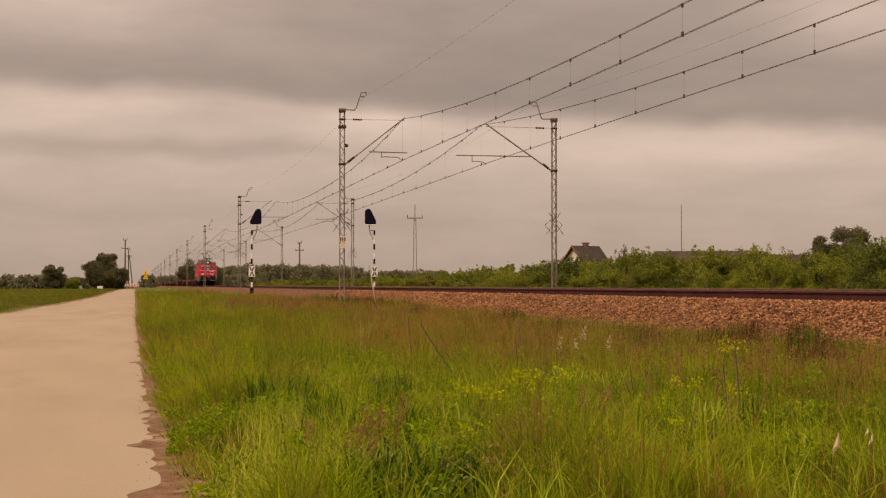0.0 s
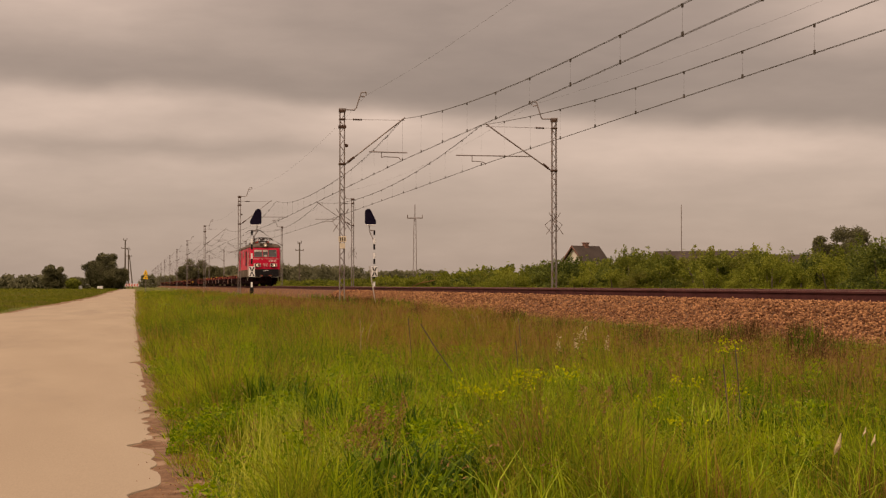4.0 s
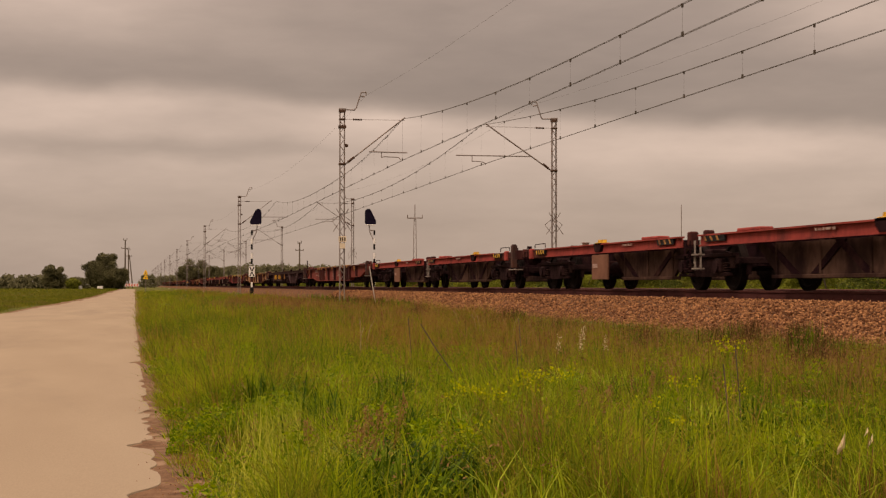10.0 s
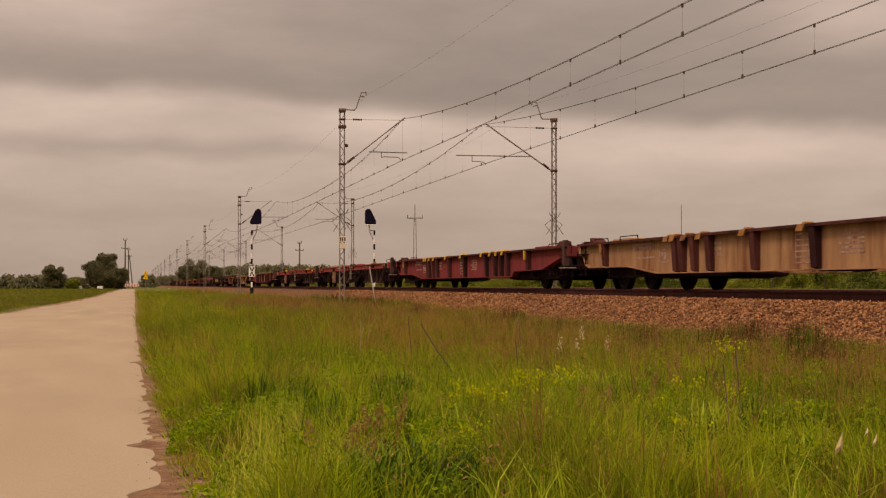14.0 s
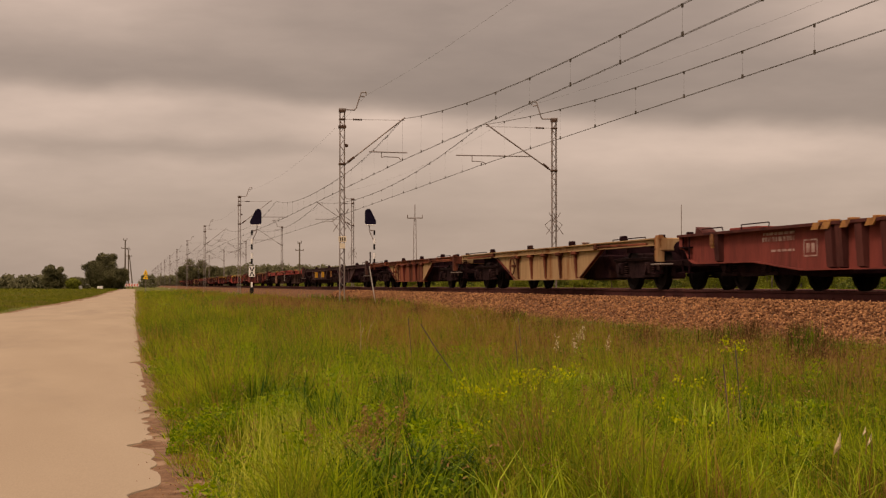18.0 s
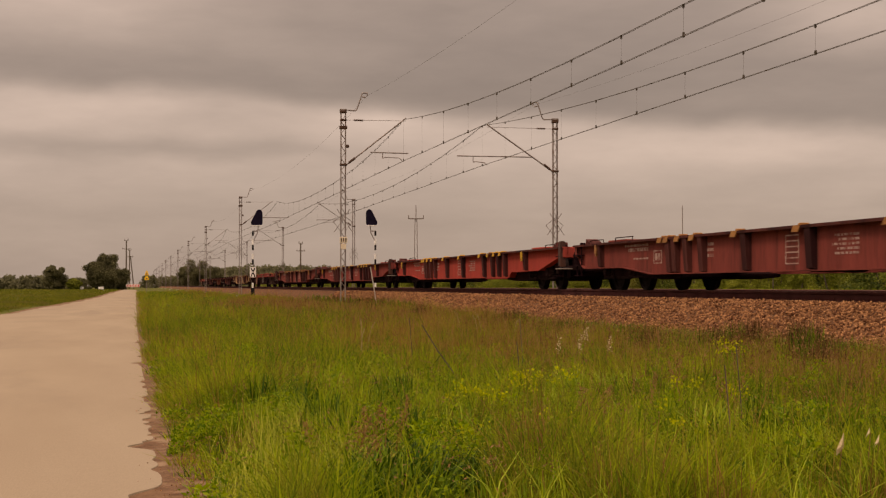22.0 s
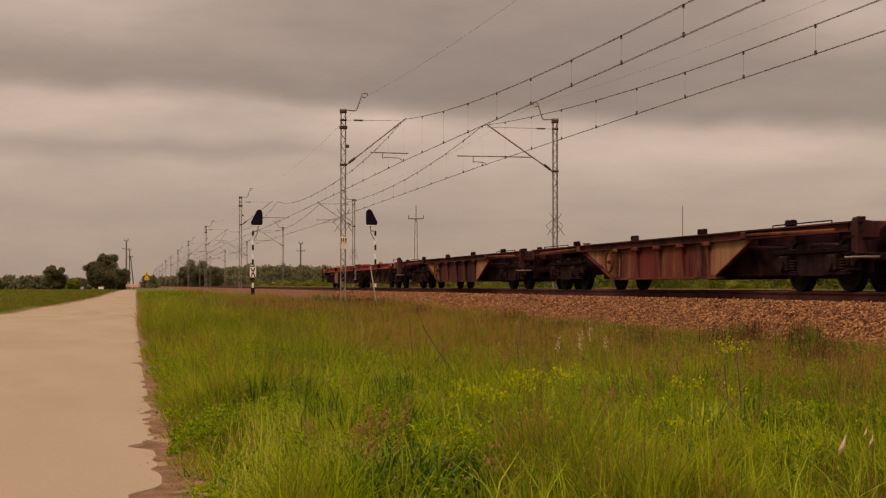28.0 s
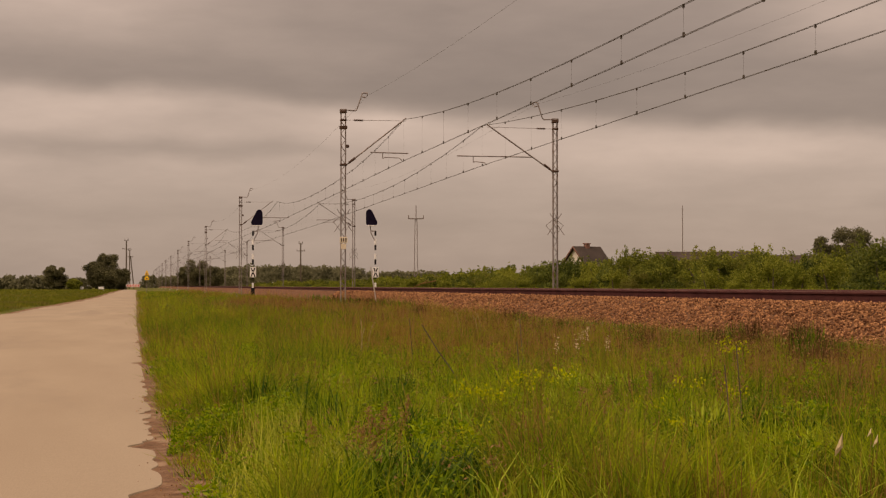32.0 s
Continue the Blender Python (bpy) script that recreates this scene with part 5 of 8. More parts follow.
        for x0, x1 in ((-1.02, -0.32), (-0.22, 0.22), (0.32, 1.02)):
            za, zc = 2.72, 3.36
            ya, yc = 0.015 + 0.16 * (za - 2.5), 0.015 + 0.16 * (zc - 2.5)
            if abs(x0 + x1) > 0.1:
                ya, yc = ya + 0.012, yc + 0.012
            wf = Mesh()
            o = 0.06
            wf.add([(x0 - 0.022, ya - o, za - 0.022), (x1 + 0.022, ya - o, za - 0.022), (x1 + 0.022, yc - o, zc + 0.022), (x0 - 0.022, yc - o, zc + 0.022),
                    (x0, ya - o, za), (x1, ya - o, za), (x1, yc - o, zc), (x0, yc - o, zc),
                    (x0 - 0.022, ya + 0.05, za - 0.022), (x1 + 0.022, ya + 0.05, za - 0.022), (x1 + 0.022, yc + 0.05, zc + 0.022), (x0 - 0.022, yc + 0.05, zc + 0.022)],
                   [(0, 1, 5, 4), (1, 2, 6, 5), (2, 3, 7, 6), (3, 0, 4, 7), (0, 8, 9, 1), (1, 9, 10, 2), (2, 10, 11, 3), (3, 11, 8, 0)])
            fr = part("window_frame", wf, M["seal"], lo, "thin pale window seal", at)
            pane = Mesh().add([(x0, ya - o + 0.02, za), (x1, ya - o + 0.02, za), (x1, yc - o + 0.02, zc), (x0, yc - o + 0.02, zc), (x0, ya + 0.02, za), (x1, ya + 0.02, za), (x1, yc + 0.02, zc), (x0, yc + 0.02, zc)],
                              [(0, 1, 2, 3), (7, 6, 5, 4), (0, 4, 5, 1), (1, 5, 6, 2), (2, 6, 7, 3), (3, 7, 4, 0)])
            part("pane", pane, M["sky_grey_cab_glass"], fr, "cab glass with the sky's reflection painted in grey")
            yl = lambda z_: ya + (yc - ya) * (z_ - za) / (zc - za) - o + 0.008
            if x0 < 0.1:
                bl = Mesh().add([(x0 + 0.01, yl(zc - 0.17), zc - 0.17), (x1 - 0.01, yl(zc - 0.17), zc - 0.17), (x1 - 0.01, yl(zc), zc - 0.005), (x0 + 0.01, yl(zc), zc - 0.005),
                                 (x0 + 0.01, yl(zc - 0.17) + 0.01, zc - 0.17), (x1 - 0.01, yl(zc - 0.17) + 0.01, zc - 0.17), (x1 - 0.01, yl(zc) + 0.01, zc - 0.005), (x0 + 0.01, yl(zc) + 0.01, zc - 0.005)],
                                [(0, 1, 2, 3), (7, 6, 5, 4), (0, 4, 5, 1), (1, 5, 6, 2), (2, 6, 7, 3), (3, 7, 4, 0)])
                part("sun_blind", bl, M["cream"], fr, "pale sun blind")
            # The pale upright strip in front of the right pane paints a reflection.
            if x0 > 0.1:
                part("cab_curtain", Mesh().extrude([(x1 - 0.14, za + 0.16), (x1 - 0.08, za + 0.16), (x1 - 0.08, za + 0.5), (x1 - 0.12, za + 0.5)], 1, yl(za + 0.5) - 0.008, yl(za + 0.5) - 0.004), M["cream"], fr, "pale strip painted as a reflection on the glass")
            elif x0 > -0.3:
                part("cab_box", Mesh().box(x0 + 0.1, x1 - 0.06, yl(za + 0.1) - 0.006, yl(za + 0.1) + 0.004, za + 0.02, za + 0.17, 0.002), M["cream"], fr, "pale box behind the glass")
            wp = Mesh().path([((x0 + x1) / 2, yc - o - 0.03, zc + 0.04), ((x0 + x1) / 2 + 0.2, (ya + yc) / 2 - o - 0.02, (za + zc) / 2)], 0.012, 4)
            part("wiper", wp, M["black"], fr)
        st = Mesh()
        outline = [p for p in plan(2.52)][1:10]
        for p, q in zip(outline, outline[1:]):
            a_, b_ = Vector((p[0] * 1.012, p[1] - 0.02 - NOSE, 2.52)), Vector((q[0] * 1.012, q[1] - 0.02 - NOSE, 2.52))
            st.tube(a_, b_, 0.017, 6)
        part("waist_rail", st, M["white"], lo, "white rail round the cab waist", at)
        nb = Mesh()
        for k in range(10):
            if k in (2, 6):
                nb.box(0.32 + 0.07 * k + 0.01, 0.32 + 0.07 * k + 0.045, -0.03, -0.018, 2.33, 2.345)
                continue
            nb.box(0.32 + 0.07 * k, 0.32 + 0.07 * k + 0.05, -0.03, -0.018, 2.28, 2.39)
        part("number_bars", nb, M["white"], lo, "plain white bars", at)
        em = Mesh()
        for a0, a1, z0, z1 in ((-0.22, 0.22, 0.14, 0.162), (-0.22, 0.22, -0.162, -0.14), (-0.22, -0.2, -0.16, 0.16), (0.2, 0.22, -0.16, 0.16), (-0.14, -0.03, -0.09, 0.09), (0.03, 0.14, -0.09, 0.09)):
            em.box(a0, a1, -0.06, -0.045, 1.96 + z0, 1.96 + z1)
        part("operator_emblem", em, M["faded_mark"], lo, "faded pale framed emblem", at)
        cp = Mesh().path([(0, -0.1, 1.04), (0, -0.35, 1.04), (0, -0.42, 1.12)], 0.04, 6).path([(0, -0.3, 1.0), (0, -0.34, 0.7), (0, -0.26, 0.45)], 0.035, 6)
        part("coupling_hook", cp, M["under"], beam)
        for sx in (-0.35, -0.5, 0.35, 0.5):
            hs = Mesh().path([(sx, -0.1, 0.95), (sx, -0.24, 0.8), (sx * 1.1, -0.2, 0.5), (sx * 1.15, -0.1, 0.45)], 0.025, 5)
            part("brake_hose", hs, M["under"], beam)
            part("hose_tap", Mesh().box(sx - 0.05, sx + 0.05, -0.16, -0.1, 0.93, 1.03, 0.01), M["copper_red"] if abs(sx) < 0.4 else YEL["dull"], beam, "small painted hose tap")
        pl = Mesh().extrude([(0.1, 0.2), (0.14, 0.2), (0.2, 0.45), (0.16, 0.45)], 0, -0.95, -0.6).box(-0.95, -0.85, 0.15, 0.25, 0.3, 0.9)
        part("rail_guard", pl, M["under"], lo, "dark rail guard", low)
        stp = Mesh()
        for sx in (-1.28, 1.28):
            stp.path([(sx, -0.05, 0.9), (sx, -0.05, 0.45), (sx, 0.35, 0.45), (sx, 0.35, 0.9)], 0.022, 5)
        part("step", stp, M["under"], lo, "", low)
    for sx in (-1, 1):
        x = sx * (W + 0.002)
        louvre_panel(lo, x, 3.25, 5.35, 1.88, 3.32)
        louvre_panel(lo, x, 11.6, 13.5, 1.95, 3.30)
        for a, b in ((1.05, 1.85), (L - 1.85, L - 1.05)):
            xo = sx * (W - 0.006)
            dr = Mesh()
            for u0, u1, z0, z1 in ((a, b, 3.4, 3.42), (a, a + 0.02, 1.3, 3.4), (b - 0.02, b, 1.3, 3.4)):
                dr.box(min(xo, xo + sx * 0.016), max(xo, xo + sx * 0.016), u0, u1, z0, z1)
            d_ = part("cab_door", dr, M["grille"], lo, "red cab door outlined by its gap")
            part("door_window", Mesh().box(min(xo, xo + sx * 0.02), max(xo, xo + sx * 0.02), a + 0.2, b - 0.15, 2.6, 3.3, 0.005), M["dusty_glass"], d_, "dark door window")
            for yy in (a - 0.1, b + 0.1):
                xr = sx * (W + 0.07)
                part("grab_rail", Mesh().path([(xr - sx * 0.08, yy, 3.15), (xr, yy, 3.1), (xr, yy, 0.95), (xr - sx * 0.08, yy, 0.9)], 0.015, 6), M["cream"], lo, "white vertical grab rail")
        # No recess is cut: a dark plate paints its shade on the skirt.
        part("step_recess", Mesh().box(min(sx * 1.452, sx * 1.464), max(sx * 1.452, sx * 1.464), 0.86, 1.02, 1.12, 1.26, 0.004), M["hole"], lo, "dark plate that paints the shade of a step recess")
        part("side_window", Mesh().box(min(x, x + sx * 0.02), max(x, x + sx * 0.02), 8.05, 8.75, 2.72, 3.40, 0.006), M["dusty_glass"], lo, "small dark side window")
        part("notice_plate", Mesh().box(min(x, x + sx * 0.006), max(x, x + sx * 0.006), 7.8, 7.92, 2.98, 3.12), PALE, lo, "small yellow notice")
        emblem(lo, 0, (x + sx * 0.003, 8.45, 2.30), 0.5, 0.46)
        lb = Mesh()
        for r in range(3):
            for k in range(5 - r):
                lb.box(min(sx * 1.46, sx * 1.464), max(sx * 1.46, sx * 1.464), 8.2 + 0.13 * k, 8.29 + 0.13 * k, 1.42 - 0.13 * r, 1.48 - 0.13 * r)
        part("lettering", lb, LETTER, lo, "faded lettering bars")
        part("white_box", Mesh().box(min(sx * 1.1, sx * 1.32), max(sx * 1.1, sx * 1.32), 5.2, 5.42, 0.55, 0.88, 0.02), M["cream"], lo, "pale equipment box")
        part("gutter", Mesh().box(min(sx * 1.45, sx * 1.5), max(sx * 1.45, sx * 1.5), 1.2, L - 1.2, zg - 0.01, zg + 0.035, 0.008), M["roof"], lo)
    # running gear
    for cy in (4.2, L - 4.2):
        fr = Mesh()
        for sx in (-1, 1):
            fr.extrude([(cy - 2.9, 0.72), (cy - 2.7, 0.5), (cy - 2.35, 0.5), (cy - 2.2, 0.72), (cy - 1.6, 0.72), (cy - 1.4, 0.45), (cy - 0.5, 0.45), (cy - 0.35, 0.7), (cy + 0.35, 0.7), (cy + 0.5, 0.45), (cy + 1.4, 0.45), (cy + 1.6, 0.72), (cy + 2.2, 0.72),
                        (cy + 2.35, 0.5), (cy + 2.7, 0.5), (cy + 2.9, 0.72), (cy + 2.8, 0.92), (cy - 2.8, 0.92)], 0, sx * 1.08 - 0.04, sx * 1.08 + 0.04)
            for wy in (-1.95, 0, 1.95):
                fr.box(sx * 1.14 - 0.13, sx * 1.14 + 0.13, cy + wy - 0.2, cy + wy + 0.2, 0.42, 0.78, 0.04)
                fr.lathe((sx * 1.28, cy + wy, 0.6), 0, [(-0.04, 0.16), (0.03, 0.15), (0.05, 0.08)], 12)
                fr.box(sx * 1.12 - 0.08, sx * 1.12 + 0.08, cy + wy - 0.75, cy + wy + 0.75, 0.28, 0.36, 0.02)
        fr.box(-1.0, 1.0, cy - 1.3, cy + 1.3, 0.5, 0.9, 0.05)
        bg_ = part("bogie", fr, M["under"], lo, "grimy three-axle bogie")
        for wy in (-1.95, 0, 1.95):
            for sx in (-1, 1):
                part("wheel", WHEEL_L, M["wheel"], bg_, at=pose(sx * 0.7535, cy + wy, 0.603, 0, 0, 0 if sx < 0 else 180))
            for o in (-0.5, 0.5):
                for sx in (-1, 1):
                    part("spring", SPRING, M["under"], bg_, at=pose(sx * 1.12, cy + wy + o, 0.4, 0, 0, 0))
    part("underframe_tank", Mesh().box(-1.2, 1.2, L / 2 - 0.9, L / 2 + 0.9, 0.35, 0.88, 0.06).box(-0.9, 0.9, 0.6, L - 0.6, 0.75, 0.9).box(-0.6, 0.6, 1.0, L - 1.0, 0.22, 0.76, 0.05), M["under"], lo)
    for cy in (4.2, L - 4.2):
        for wy in (-2.75, -0.98, 0.98, 2.75):
            for sx in (-1, 1):
                rg = Mesh().extrude([(cy + wy - 0.28, 0.62), (cy + wy + 0.28, 0.62), (cy + wy + 0.34, 0.22), (cy + wy + 0.16, 0.13), (cy + wy - 0.16, 0.13), (cy + wy - 0.34, 0.22)], 0, sx * 0.95 - 0.09, sx * 0.95 + 0.09)
                part("brake_rigging", rg, M["under"], lo, "grimy brake rigging between the wheels")
    for k in range(7):
        y = 1.5 + k * (L - 3.0) / 6
        part("sand_pipe", Mesh().path([(-1.15, y, 0.88), (-1.15, y + 0.1, 0.5), (-0.95, y + 0.25, 0.15)], 0.025, 5), M["under"], lo)
    part("air_tank", Mesh().lathe((-1.05, L / 2 - 0.8, 0.55), 1, [(0, 0.1), (0.08, 0.2), (1.5, 0.2), (1.6, 0.1)], 12), M["under"], lo, "grimy air tank")
    # roof gear
    part("roof_hatch", Mesh().box(-0.85, 0.85, 2.0, 6.3, zg + 0.2, zg + 0.44, 0.06).box(-0.85, 0.85, 6.8, 13.4, zg + 0.2, zg + 0.48, 0.08), M["roof"], lo, "sooty raised roof hatches")
    part("roof_duct", Mesh().lathe((-0.76, 4.7, zg + 0.50), 1, [(0, 0.10), (0.08, 0.18), (1.9, 0.18), (1.92, 0.20), (2.02, 0.20), (2.04, 0.18), (4.1, 0.18), (4.2, 0.10)], 14).box(-0.9, -0.6, 9.6, 11.4, zg + 0.3, zg + 0.48, 0.04), M["roof"], lo, "grey-brown rounded duct along the roof")
    edge = Mesh()
    for a_, b_, z_ in ((9.0, 12.0, 0.41), (11.8, L - 1.3, 0.34)):
        edge.box(-1.02, -0.84, a_, b_, zg + z_, zg + z_ + 0.035)
        for k in range(4):
            y = a_ + 0.2 + (b_ - a_ - 0.4) * k / 3
            edge.box(-0.97, -0.89, y - 0.3, y + 0.3, zg + 0.16, zg + z_)
    part("roof_catwalk", edge, M["roof_gear"], lo, "dark stepped catwalk along the roof edge")
    clutter = Mesh()
    rnd = random.Random(61)
    for k in range(16):
        y, x_, h_ = rnd.uniform(4.6, L - 2.0), rnd.uniform(-0.8, 0.6), rnd.uniform(0.1, 0.24)
        clutter.box(x_ - 0.1, x_ + 0.1, y - 0.16, y + 0.16, zg + 0.4, zg + 0.44 + h_, 0.02)
    part("roof_fittings", clutter, M["roof_gear"], lo, "dark boxes and fittings on the roof")
    rb = Mesh()
    for y in (2.4, 4.4, 6.6, 8.8):
        rb.tube((-0.35, y, zg + 0.3), (-0.35, y, zg + 0.62), 0.06, 7)
    rb.tube((-0.35, 2.2, zg + 0.62), (-0.35, 12.0, zg + 0.62), 0.025, 5)
    part("roof_busbar", rb, M["roof_gear"], lo, "dark roof busbar on insulators")
    ri = Mesh()
    for y in (4.8, 5.5, 6.2):
        for x in (-0.5, 0.3):
            for k in range(3):
                ri.lathe((x, y, zg + 0.36 + 0.07 * k), 2, [(0, 0.06), (0.03, 0.11), (0.06, 0.06)], 9)
    part("roof_insulator", ri, M["copper_red"], lo, "faded red roof insulators")
    box = Mesh().extrude([(1.5, zg + 0.2), (2.0, zg + 0.46), (5.6, zg + 0.52), (6.6, zg + 0.3), (6.6, zg + 0.2)], 0, -0.62, 0.62)
    part("resistor_housing", box, M["roof_gear"], lo, "sooty housing under the folded pantograph")
    for sx in (-0.5, 0.5):
        for y in (3.1, 4.7):
            part("pantograph_insulator", Mesh().lathe((sx, y, zg + 0.46), 2, [(0, 0.05), (0.03, 0.09), (0.06, 0.05), (0.09, 0.09), (0.12, 0.05), (0.15, 0.08), (0.2, 0.04)], 9), M["copper_red"], lo, "faded red insulator")
    pantograph(lo, 3.9, zg + 0.66, False)
    for sx in (-0.5, 0.5):
        bow = Mesh().path([(sx, 5.6, zg + 0.62), (sx * 1.1, 4.6, zg + 0.92), (sx * 1.1, 2.5, zg + 0.96), (sx, 1.7, zg + 0.66)], 0.024, 5)
        part("pantograph_tube", bow, M["roof_gear"], lo, "dark bowed tube of the folded pantograph")
    for y in (2.5, 4.6):
        part("pantograph_crossbar", Mesh().tube((-0.55, y, zg + 0.94), (0.55, y, zg + 0.94), 0.02, 5), M["roof_gear"], lo)
    part("pantograph_valve", Mesh().box(-0.16, 0.06, 2.1, 2.4, zg + 0.72, zg + 1.0, 0.05), M["roof_gear"], lo, "small dark housing on the roof")
    pantograph(lo, L - 3.1, zg + 0.46, True)
    part("roof_walkway", Mesh().box(-1.2, -0.95, 1.6, L - 1.6, zg + 0.16, zg + 0.19).box(0.95, 1.2, 1.6, L - 1.6, zg + 0.16, zg + 0.19), M["roof_gear"], lo)
    part("horn", Mesh().lathe((0.55, 0.55, zg + 0.33), 1, [(-0.2, 0.07), (0.0, 0.035), (0.3, 0.035)], 10).box(0.4, 0.75, 0.9, 1.5, zg + 0.12, zg + 0.3, 0.03), M["roof_gear"], lo)
    return lo


K = TRAIN_K
build_loco(255.8, 16.35)
LABEL_DEEP = "empty long container wagon with deep %s side beams"
ROW = [
    ("low", 272.75, 299.44, "red_low", None, "dull"), ("low", 299.44, 326.42, "red_low", None, "bright"), ("low", 326.42, 354.10, "red_low", None, "bright"),
    ("deep", 354.10, 380.52, "brown_red", "red-brown", "dull"), ("plated2", 380.52, 408.10, "grey", "grey", "dull"), ("deep", 408.10, 434.23, "beige", "faded tan", "dull"),
    ("deep", 434.23, 460.44, "dark_red", "dark red", "bright"), ("low", 460.44, 487.40, "red_low", None, "dull"), ("low", 487.40, 514.27, "red_low", None, "bright"),
    ("deep", 514.27, 540.50, "brown_red", "brown", "dull"), ("plated1", 540.50, 560.79, "tan", "tan", None), ("plated1", 560.79, 580.66, "rust", "rust-streaked ochre", None),
    ("plated2", 580.66, 607.89, "grey", "grey", "dull"), ("low", 607.89, 634.69, "red_low", None, "dull"), ("deep", 634.69, 661.05, "brown_red", "red-brown", "dull"),
    ("deep", 661.05, 687.40, "bright_red", "bright red", "bright"), ("deep", 687.40, 714.03, "brown", "red-ochre", "bright"), ("deep", 714.03, 740.69, "brown_red", "brown", "dull"),
    ("low", 740.69, 768.00, "red_low", None, "dull"), ("deep", 768.00, 794.05, "tan", "ochre", "dull"), ("plated1", 794.05, 814.76, "rust_dark", "deep rust", None),
    ("plated1", 814.76, 834.88, "rust_mid", "rust-streaked", None), ("plated1", 834.88, 855.17, "rust_dark", "dark rusty", None), ("low", 855.17, 882.35, "red_low", None, "dull"),
]


GUSSET = {794.05: "rust_dark", 814.76: "dull_tan", 834.88: "dull_tan"}


def settle(w, k):
    """Brings the deck to its height over the rails; the bogies keep theirs."""
    for c in w.children:
        if not c.name.startswith("bogie."):
            if c.name == "bogie":
                continue
            c.location.z *= k
            c.scale.z = k


def build_wagons():
    for kind, a, b, paint, word, yel in ROW:
        L = (b - a) * K
        if kind == "low":
            w = wagon_low(a, L, PAINT[paint], YEL[yel], 6.85 if b > 870 else 7.57)
        elif kind == "deep":
            w = wagon_deep(a, L, PAINT[paint], YEL[yel], LABEL_DEEP % word)
        else:
            w = wagon_plated(a, L, PAINT[paint], PAINT[GUSSET.get(a, "tan")] if paint != "grey" else PAINT["grey"], "empty container wagon with %s plated side panels" % word,
                         2 if kind == "plated2" else 1, kind == "plated2")
        settle(w, 0.96 if kind == "low" else 0.938)


build_wagons()

# ---- vegetation ----
def leaf_data(name, centres, size, rng, flat=0.5):
    """Mesh data of many small leaf quads at the given centres."""
    n = len(centres)
    d = rng.normal(0, 1, (n, 3))
    d /= np.linalg.norm(d, axis=1)[:, None]
    e = np.cross(d, rng.normal(0, 1, (n, 3)))
    e /= np.linalg.norm(e, axis=1)[:, None]
    s = (size * rng.uniform(0.6, 1.4, n))[:, None]
    v = np.stack([centres + d * s, centres + e * s * flat, centres - d * s, centres - e * s * flat], 1).reshape(-1, 3).astype(np.float32)
    me = bpy.data.meshes.new(name)
    me.vertices.add(4 * n)
    me.vertices.foreach_set("co", v.ravel())
    me.loops.add(4 * n)
    me.loops.foreach_set("vertex_index", np.arange(4 * n, dtype=np.int32))
    me.polygons.add(n)
    me.polygons.foreach_set("loop_start", np.arange(0, 4 * n, 4, dtype=np.int32))
    me.update(calc_edges=True)
    return me


def clump_points(clumps, n, rng, hollow=0.55):
    """Points in ragged ellipsoid clumps, denser towards their skins."""
    c = np.array([k[0] for k in clumps])
    r = np.array([k[1] for k in clumps])
    w = (r[:, 0] * r[:, 1] * r[:, 2]) ** 0.7
    idx = rng.choice(len(clumps), n, p=w / w.sum())
    d = rng.normal(0, 1, (n, 3))
    d /= np.linalg.norm(d, axis=1)[:, None]
    rad = hollow + (1 - hollow) * rng.random(n) ** 0.6 + 0.12 * rng.normal(0, 1, n)
    return c[idx] + d * r[idx] * rad[:, None]


def bush_kind(seed, h, w, mat, name="bush", label="dense green willow bush on the far trackside", n=11000, leaf=0.024):
    rng = np.random.default_rng(seed)
    clumps = []
    for k in range(30):
        a, rr = rng.uniform(0, 2 * math.pi), rng.uniform(0, w * 0.5)
        zz = rng.uniform(0.12, 0.80) * h
        s = rng.uniform(0.09, 0.19) * h
        clumps.append(((rr * math.cos(a), rr * math.sin(a), zz), (s * 1.15, s * 1.15, s)))
    for k in range(16):
        a, rr = rng.uniform(0, 2 * math.pi), rng.uniform(0, w * 0.45)
        clumps.append(((rr * math.cos(a), rr * math.sin(a), rng.uniform(0.72, 0.98) * h), (0.06, 0.06, 0.22 * h * rng.uniform(0.4, 1))))
    b = thing(name, label, "bush", "trackside bushes")
    stems = Mesh()
    for k in range(7):
        c = clumps[k][0]
        stems.tube((c[0] * 0.2, c[1] * 0.2, -0.1), (c[0] * 0.9, c[1] * 0.9, c[2]), 0.035, 5, 0.012)
    part("trunk", stems, M["bark"], b)
    part("foliage", leaf_data("foliage", clump_points(clumps, n, rng, 0.5), leaf, rng, 0.55), mat, b)
    return b


